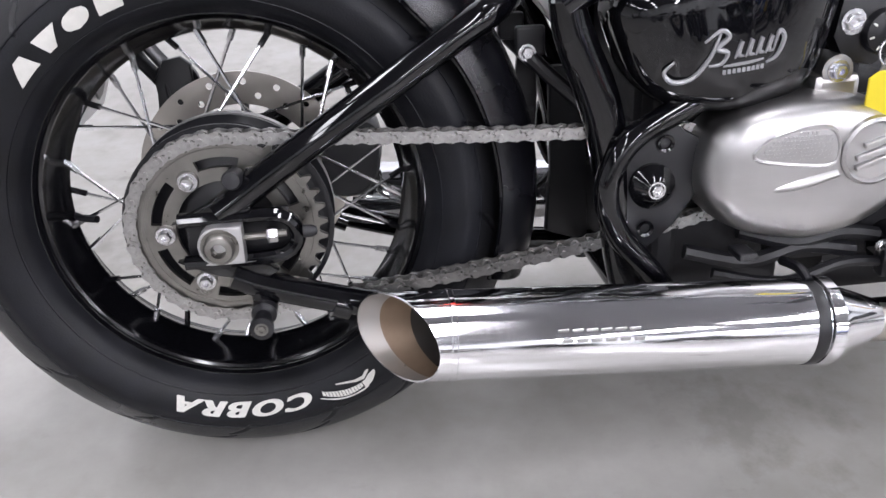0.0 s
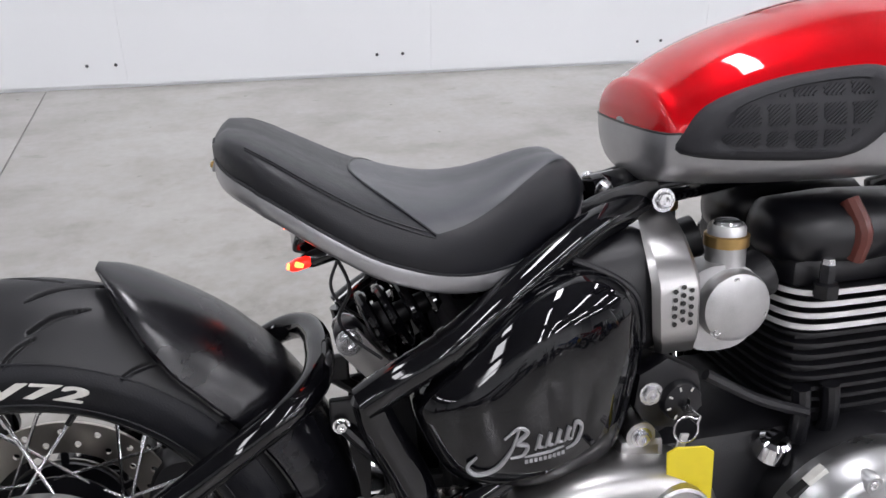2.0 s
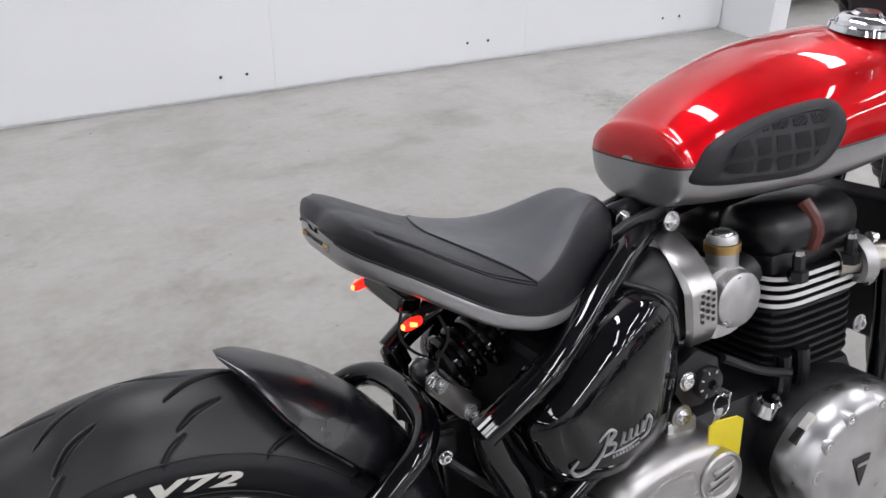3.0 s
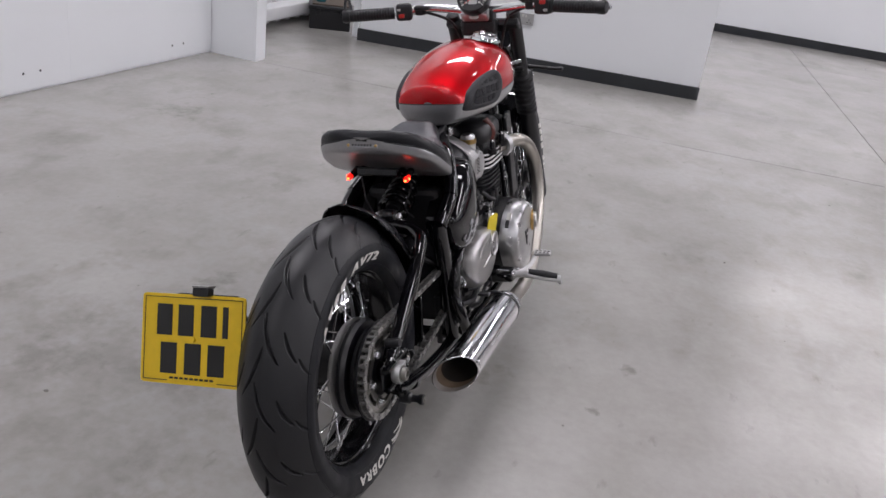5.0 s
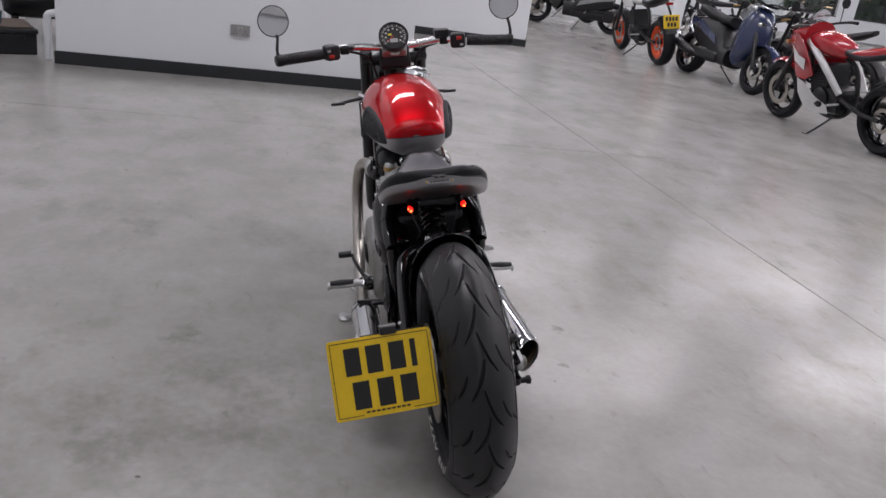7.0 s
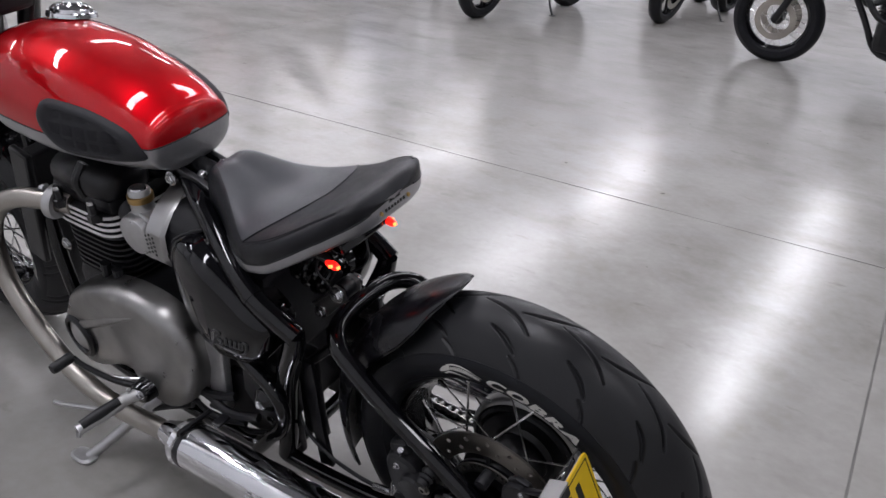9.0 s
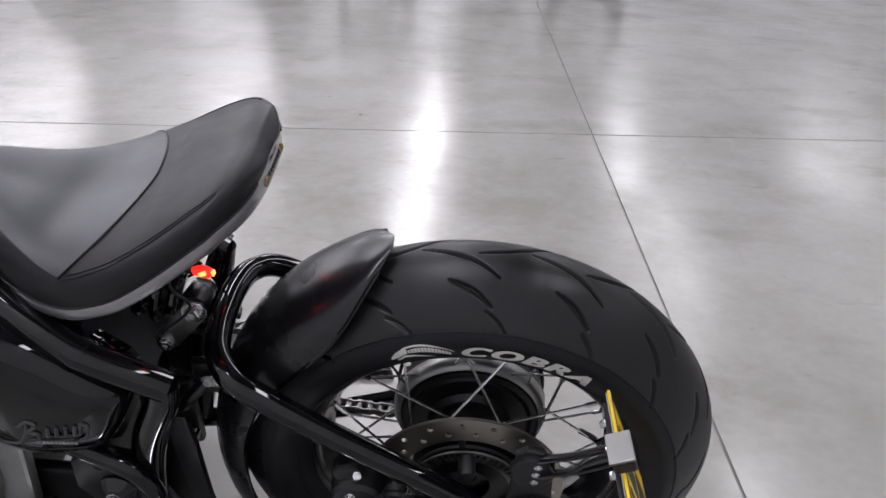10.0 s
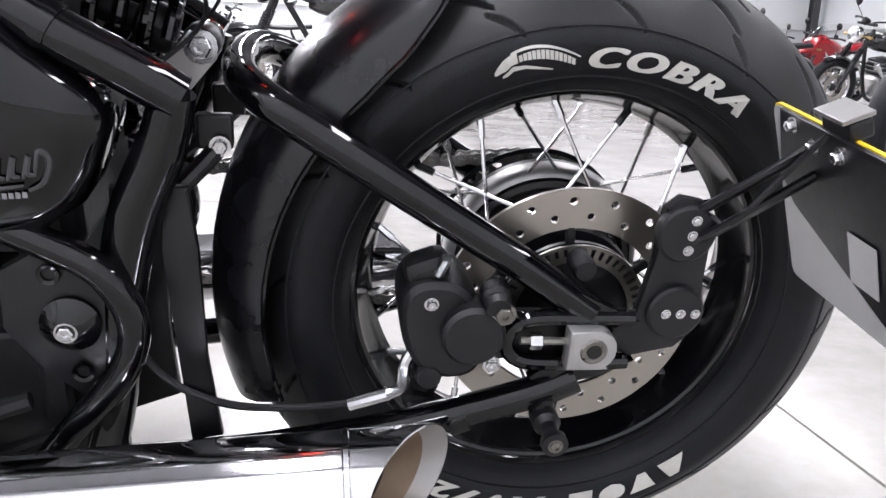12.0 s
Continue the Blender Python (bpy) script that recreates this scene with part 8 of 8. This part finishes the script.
        part("seat", loft([[Vector((x, a, z + b)) for a, b in oval(h, 0.06, 20, 3)] for x, h, z in ((-0.08, 0.08, 0.84), (0.1, 0.13, 0.82), (0.32, 0.14, 0.78), (0.55, 0.14, 0.76), (0.68, 0.10, 0.76))]), M["leather"], t, smooth=50)
        part("front_fender", sheet([[Vector((wb + (Rf + 0.03) * math.cos(a), f * 0.08, Rf + (Rf + 0.03 - 0.03 * f * f) * math.sin(a))) for f in (-1, -0.5, 0, 0.5, 1)] for a in [radians(30 + 12 * k) for k in range(12)]], 0.004), body, t, smooth=60)
        part("side_skirt", box((0.45, 0, 0.30), (0.6, 0.36, 0.12), bevel=0.03), sec, t)
        scr = part("windscreen", sheet([[Vector((1.22 - 0.16 * v, f * (0.19 - 0.05 * v), 0.98 + 0.42 * v - 0.04 * f * f)) for f in (-1, -0.5, 0, 0.5, 1)] for v in (0, 0.33, 0.66, 1)], 0.004), M["glass"], t, "clear tall windscreen", smooth=60)
        part("headlamp", loft([[Vector((1.27 + 0.04 * k, 0.09 * sd + a * (1 - k * 0.5), 0.80 + b * (1 - k * 0.5))) for a, b in oval(0.055, 0.035, 16)] for k in (0, 1) for sd in (1,)]), M["chrome"], t)
        part("headlamp", loft([[Vector((1.27 + 0.04 * k, -0.09 + a * (1 - k * 0.5), 0.80 + b * (1 - k * 0.5))) for a, b in oval(0.055, 0.035, 16)] for k in (0, 1)]), M["chrome"], t)
        part("engine", box((0.20, 0.08, 0.32), (0.45, 0.16, 0.20), bevel=0.04), M["engine_black"], t)
        part("silencer", tube([(0.30, -0.15, 0.28), (0.10, -0.18, 0.30), (-0.15, -0.18, 0.36)], [0.03, 0.06, 0.055], 14, 4), M["satin_black"], t)
    else:
        # frame, engine, tank, seat
        part("frame", tube([tuple(head + Vector((-0.02, 0, -0.06))), (0.85, 0, 0.78), (0.50, 0, 0.70), (0.42, 0, 0.42), (0.55, 0, 0.22), (0.85, 0, 0.20), (1.0, 0, 0.42), tuple(head + Vector((-0.02, 0, -0.12)))], 0.022, 10, 5, closed=False), M["satin_black"], t)
        part("crankcase", box((0.70, 0, 0.36), (0.40, 0.26, 0.24), bevel=0.05), M["engine_black"] if not wire else case, t, smooth=50)
        part("barrel", box((0.78, 0, 0.56), (0.20, 0.24, 0.22), Matrix.Rotation(radians(8), 3, "Y"), bevel=0.015), M["engine_black"], t)
        for k in range(7):
            part("fin", box((0.785 + k * 0.003, 0, 0.49 + k * 0.024), (0.23, 0.27, 0.007), Matrix.Rotation(radians(8), 3, "Y")), M["engine_black"] if k % 2 or not wire else case, t, smooth=0)
        for s in (-1, 1):
            part("engine_cover", lathe([(0, 0.035), (0.07, 0.032), (0.095, 0.015), (0.10, -0.01)], (0.72, s * 0.135, 0.37), (0, s, 0), 28), case if wire else M["satin_black"], t)
        tank_r = [(0.55, 0.06, 0.76, 0.83), (0.60, 0.10, 0.74, 0.88), (0.75, 0.135, 0.73, 0.94), (0.90, 0.145, 0.74, 0.96), (1.02, 0.12, 0.77, 0.94), (1.09, 0.06, 0.80, 0.88)]
        part("fuel_tank", loft([[Vector((x, a, (lo + hi) / 2 + b)) for a, b in oval(h, (hi - lo) / 2, 28, 2.5)] for x, h, lo, hi in tank_r]), body, t, smooth=50)
        tail_up = 0.06 if style in ("sport", "naked") else 0.0
        part("seat", loft([[Vector((x, a, z + b)) for a, b in oval(h, 0.035, 20, 3)] for x, h, z in ((-0.10 + tail_up * 2, 0.07, 0.83 + tail_up), (0.1, 0.11, 0.815 + tail_up * 0.6), (0.30, 0.13, 0.80), (0.50, 0.11, 0.80), (0.60, 0.06, 0.81))]), M["leather"], t, smooth=50)
        part("rear_fender", sheet([[Vector(((Rr + 0.035) * math.cos(a), f * 0.075, Rr + (Rr + 0.035 - 0.03 * f * f) * math.sin(a))) for f in (-1, -0.5, 0, 0.5, 1)] for a in [radians(65 + 8 * k) for k in range(12)]], 0.004), body if wire else M["matt_black"], t, smooth=60)
        part("front_fender", sheet([[Vector((wb + (Rf + 0.025) * math.cos(a), f * 0.065, Rf + (Rf + 0.025 - 0.03 * f * f) * math.sin(a))) for f in (-1, -0.5, 0, 0.5, 1)] for a in [radians(60 + 8 * k) for k in range(11)]], 0.004), body if style != "naked" else M["matt_black"], t, smooth=60)
        part("headlamp", lathe([(0, -0.10), (0.06, -0.085), (0.085, -0.03), (0.09, 0.03), (0.085, 0.04), (0, 0.055)], tuple(head + Vector((0.14, 0, -0.07))), (1, 0, -0.05), 28), M["chrome"] if wire else M["satin_black"], t)
        part("gauge", lathe([(0, 0.02), (0.045, 0.02), (0.05, 0.0), (0.03, -0.04)], tuple(head + Vector((0.05, 0, 0.08))), (-0.6, 0, 0.8), 20), M["satin_black"], t)
        for s in (-1, 1):
            if wire:
                part("shock", tube([(0.05, s * 0.13, Rr + 0.03), (0.22, s * 0.13, 0.74)], 0.022, 10, 1), M["satin_black"], t)
            part("indicator", tube([tuple(head + Vector((0.10, s * 0.08, -0.08))), tuple(head + Vector((0.11, s * 0.20, -0.08)))], [0.008, 0.018], 8, 2), M["brass"], t)
        if style == "sport":
            for s in (-1, 1):
                pan = [[Vector((x, s * (yb + 0.05 * v), zb + (zt - zb) * v)) for v in (0, 0.33, 0.66, 1)] for x, yb, zb, zt in ((0.84, 0.155, 0.56, 0.66), (0.94, 0.165, 0.50, 0.82), (1.08, 0.15, 0.50, 0.92), (1.26, 0.08, 0.64, 0.92))]
                low = [[Vector((x, s * (yb + 0.03 * v), zb + (zt - zb) * v)) for v in (0, 0.5, 1)] for x, yb, zb, zt in ((0.60, 0.13, 0.24, 0.32), (0.76, 0.15, 0.22, 0.38), (0.92, 0.155, 0.26, 0.48), (1.04, 0.14, 0.36, 0.50))]
                part("lower_fairing", sheet(low, 0.006), sec, t, smooth=60)
                part("fairing", sheet(pan, 0.006), body, t, smooth=60)
                part("fairing_flash", prism([(0.92, 0.60), (1.06, 0.66), (1.12, 0.80), (1.02, 0.72), (0.92, 0.70)], (0, s * 0.206, 0), (1, 0, 0), (0, 0, 1), (0, s * 0.004, 0)), sec, t, smooth=0)
                part("frame_spar", tube([(0.48, s * 0.14, 0.45), (0.70, s * 0.17, 0.68), (1.02, s * 0.12, 0.86)], [0.03, 0.034, 0.03], 10, 4, flat=0.5), M["cast"], t)
            part("nose", loft([[Vector((x, a, z + b)) for a, b in oval(h, v, 20, 2.4)] for x, h, v, z in ((1.02, 0.17, 0.14, 0.88), (1.20, 0.15, 0.12, 0.86), (1.34, 0.09, 0.07, 0.80), (1.40, 0.02, 0.02, 0.76))]), body, t, smooth=50)
            part("tail", loft([[Vector((x, a, z + b)) for a, b in oval(h, v, 20, 2.6)] for x, h, v, z in ((0.45, 0.11, 0.05, 0.80), (0.20, 0.11, 0.06, 0.86), (-0.05, 0.08, 0.045, 0.93), (-0.18, 0.03, 0.02, 0.96))]), body, t, smooth=50)
            part("screen", sheet([[Vector((1.20 - 0.16 * v, f * (0.14 - 0.04 * v), 0.97 + 0.17 * v - 0.05 * f * f)) for f in (-1, -0.5, 0, 0.5, 1)] for v in (0, 0.5, 1)], 0.004), M["glass"], t, smooth=60)
        if style == "naked":
            part("tail", loft([[Vector((x, a, z + b)) for a, b in oval(h, v, 20, 2.6)] for x, h, v, z in ((0.40, 0.10, 0.05, 0.78), (0.10, 0.09, 0.05, 0.86), (-0.08, 0.05, 0.03, 0.92))]), M["matt_black"], t, smooth=50)
            for s in (-1, 1):
                part("tank_shroud", prism([(0.72, 0.72), (0.98, 0.68), (1.12, 0.78), (1.02, 0.86), (0.80, 0.84)], (0, s * 0.13, 0), (1, 0, 0), (0, 0, 1), (0, s * 0.03, 0), 0.008), body, t)
    if plate:
        part("plate_hanger", tube([(-0.10, 0, 0.82), (-0.20, 0, 0.74), (-0.24, 0, 0.66)], 0.016, 8, 3), M["matt_black"], t)
        pl = part("number_plate", box((-0.262, 0, 0.62), (0.006, 0.229, 0.178), Matrix.Rotation(radians(14), 3, "Y")), M["yellow"], t, "yellow rear number plate", smooth=0)
        for r, n in ((0.036, 4), (-0.036, 3)):
            for k in range(n):
                part("character_bar", box((-0.267 + r * 0.25 , (k - (n - 1) / 2) * 0.046, 0.62 + r), (0.002, 0.032, 0.054), Matrix.Rotation(radians(14), 3, "Y")), M["plate_black"], t, smooth=0)
        part("tail_lamp", box((-0.15, 0, 0.84), (0.05, 0.10, 0.035), bevel=0.01), M["red_plain"], t, "red tail lamp")
    part("side_stand", tube([(0.55, 0.10, 0.22), (0.62, 0.20, 0.11), (0.66, 0.27, 0.048)], 0.010, 8, 3), M["satin_black"], t)
    part("stand_foot", box((0.668, 0.278, 0.049), (0.05, 0.035, 0.008), Matrix.Rotation(radians(9), 3, "X"), bevel=0.002), M["satin_black"], t)
    return t


M["red_plain"] = material("red_lamp_lens", (0.35, 0.01, 0.01), 0.2)
BLACK, WHITE, RED = paint("black", (0.012, 0.012, 0.013)), paint("white", (0.62, 0.62, 0.62)), paint("red", (0.36, 0.012, 0.02))
BLUE, SILV, NAVY = paint("blue", (0.02, 0.10, 0.36)), paint("silver_grey", (0.30, 0.31, 0.32), 0.5), paint("navy", (0.012, 0.022, 0.07))
GREEN, ORNG = paint("green", (0.03, 0.09, 0.05)), paint("orange", (0.75, 0.10, 0.03))


def from_to(rx, ry, fx, fy):
    """A pose with the rear wheel's foot at r, the nose towards f."""
    return pose(rx, ry, 0.003, 0, 0, math.degrees(math.atan2(fy - ry, fx - rx)))


# the row along the window side
parked_bike("red and white sports motorcycle with alloy frame and plate", "sport", RED, from_to(4.55, -4.70, 5.95, -4.55), plate=True, second=WHITE)
parked_bike("navy blue maxi scooter with a tall clear screen", "scooter", NAVY, from_to(8.72, -4.79, 7.36, -4.95), second=M["matt_black"])
parked_bike("black naked motorcycle with white tank and orange wheels", "naked", WHITE, from_to(9.10, -4.58, 10.52, -4.56), rim=ORNG, plate=True)
parked_bike("dark scooter with silver side flashes parked beside the row", "scooter", BLACK, from_to(12.70, -5.20, 13.35, -4.05), second=M["matt_black"], flash=SILV)
parked_bike("blue classic motorcycle with chrome silencers", "classic", BLUE, from_to(14.6, -5.4, 15.7, -4.6))
parked_bike("black naked motorcycle with dark cast wheels", "naked", BLACK, from_to(7.0, -6.2, 8.35, -5.95))
parked_bike("blue and white sports motorcycle in the second row", "sport", BLUE, from_to(4.3, -6.6, 5.7, -6.45), second=WHITE)
parked_bike("dark red classic motorcycle in the second row", "classic", RED, from_to(6.4, -7.6, 7.8, -7.5))
parked_bike("grey naked motorcycle near the windows", "naked", SILV, from_to(9.6, -6.9, 11.0, -6.7))
parked_bike("black classic motorcycle near the windows", "classic", BLACK, from_to(12.0, -7.2, 13.4, -7.0))
# the row across the floor
parked_bike("black scrambler motorcycle with wire wheels and fork gaiters", "scrambler", BLACK, from_to(-0.728, -5.43, 0.85, -5.56), wb=1.58, rim=M["rim_black"], dark=True)
parked_bike("black naked motorcycle with cast wheels", "naked", BLACK, from_to(2.957, -6.35, 3.087, -4.94))
parked_bike("dark blue naked motorcycle in the second row", "naked", NAVY, from_to(1.85, -7.75, 2.00, -6.35))
parked_bike("black classic motorcycle with wire wheels and gaiters", "classic", BLACK, from_to(-3.55, -3.35, -2.38, -2.66), wb=1.36, rim=M["rim_black"])
parked_bike("black scrambler motorcycle with wire wheels in the middle row", "scrambler", BLACK, from_to(-6.72, -8.05, -5.30, -7.80))
parked_bike("black and silver classic motorcycle with a dark seat", "classic", SILV, from_to(-6.2, -10.0, -4.83, -9.70))
parked_bike("black naked motorcycle with a yellow rear plate", "naked", BLACK, from_to(2.2, -8.2, 2.9, -9.4), plate=True)
for k, (lab, st, bd, x, y, an) in enumerate((
        ("green classic motorcycle in the far row", "classic", GREEN, -3.4, -11.6, 15), ("silver classic motorcycle in the far row", "classic", SILV, -5.6, -12.4, 12),
        ("red sports motorcycle in the far row", "sport", RED, -7.9, -11.2, 20), ("black classic motorcycle in the far row", "classic", BLACK, -8.6, -13.4, 10),
        ("dark scrambler motorcycle in the far row", "scrambler", NAVY, -9.8, -9.6, 30), ("blue naked motorcycle in the far row", "naked", BLUE, 3.6, -11.2, 100),
        ("black scrambler motorcycle in the far row", "scrambler", BLACK, -2.1, -13.6, 8), ("white classic motorcycle in the far row", "classic", WHITE, 0.6, -12.6, 5),
        ("dark green naked motorcycle in the far row", "naked", GREEN, 5.0, -9.6, 95), ("red classic motorcycle in the far row", "classic", RED, -6.6, -14.6, 12),
        ("silver naked motorcycle in the far row", "naked", SILV, -4.3, -15.2, 6), ("black sports motorcycle in the far row", "sport", BLACK, -10.2, -15.0, 25))):
    parked_bike(lab, st, bd, pose(x, y, 0.003, 0, 0, an), second=WHITE)


# ---- the storage bay ----
chest = thing("tool_chest", "low black plastic tool chest with a tan board on top", "tool chest", pose(5.15, 2.63, 0, 0, 0, 27))
part("body", box((0, 0, 0.081), (0.44, 0.34, 0.158), bevel=0.012), M["matt_black"], chest)
part("lid", box((0, 0, 0.177), (0.46, 0.36, 0.034), bevel=0.010), M["matt_black"], chest)
part("board", box((0.02, 0.0, 0.200), (0.40, 0.30, 0.012), bevel=0.003), material("tan_board", (0.10, 0.078, 0.06), 0.7, vary=0.2, scale=12), chest, "tan wooden board")
for s in (-1, 1):
    part("latch", box((-0.228, s * 0.1, 0.15), (0.014, 0.035, 0.05), bevel=0.004), M["satin_black"], chest)
comp = thing("compressor", "dark workshop compressor with hoses, behind the tool chest", "compressor", pose(5.75, 2.45, 0, 0, 0, 20))
part("tank", lathe([(0, -0.38), (0.12, -0.36), (0.16, -0.30), (0.16, 0.30), (0.12, 0.36), (0, 0.38)], (0, 0, 0.34), (0, 1, 0), 28), M["satin_black"], comp)
part("motor", box((0, 0.05, 0.64), (0.26, 0.36, 0.26), bevel=0.05), M["engine_black"], comp)
part("pump", lathe([(0, 0.2), (0.07, 0.2), (0.09, 0.12), (0.07, 0.1), (0.09, 0.06), (0.09, -0.05)], (0, -0.22, 0.60), (0, 0, 1), 20), M["engine_black"], comp)
for s in (-1, 1):
    part("foot", box((0, s * 0.28, 0.10), (0.22, 0.05, 0.20), bevel=0.01), M["satin_black"], comp)
part("hose", tube([(0.1, 0.1, 0.7), (0.18, 0.25, 0.85), (0.05, 0.38, 0.75), (-0.12, 0.30, 0.6), (-0.2, 0.0, 0.5)], 0.014, 8, 6), M["matt_black"], comp)
bucket = thing("tub", "small teal plastic tub standing on the chest", "tub", pose(5.07, 2.68, 0.206))
part("pail", lathe([(0, 0.0), (0.040, 0.0), (0.050, 0.085), (0.053, 0.09), (0.049, 0.09), (0.038, 0.006), (0, 0.006)], (0, 0, 0), (0, 0, 1), 28), paint("teal", (0.012, 0.09, 0.11)), bucket)
duct = part("low_duct", box((4.6, 2.92, 0.12), (2.0, 0.16, 0.10), Matrix.Rotation(radians(-1), 3, "Z"), bevel=0.01), M["cladding"])
tagged(duct, "pale boxed duct along the foot of the ribbed wall", "duct", kind="structure")
pipe = part("down_pipe", tube([(4.93, 2.28, FLOOR_Z), (4.93, 2.28, 0.16), (4.93, 2.28, 0.29), (4.93, 2.265, 0.335), (4.93, 2.215, 0.35), (4.93, 2.19, 0.35)], 0.028, 14, 5), M["white_paint"])
tagged(pipe, "short white plastic pipe bending into the partition", "pipe", kind="structure")
sock = thing("wall_socket", "metal double socket on the white partition", "socket", pose(4.893, 0.885, 0.385, 0, 0, 4.7))
part("face_plate", box((-0.008, 0, 0), (0.012, 0.146, 0.086), bevel=0.003), M["socket"], sock)
for s in (-1, 1):
    part("switch", box((-0.0155, s * 0.012, 0.022), (0.005, 0.012, 0.018), bevel=0.001), M["letter"], sock)
    for dy, dz, w, h in ((0, -0.004, 0.006, 0.010), (-0.012, -0.024, 0.010, 0.005), (0.012, -0.024, 0.010, 0.005)):
        part("pin_slot", box((-0.0145, s * 0.038 + dy, dz), (0.002, w, h)), M["plate_black"], sock, smooth=0)
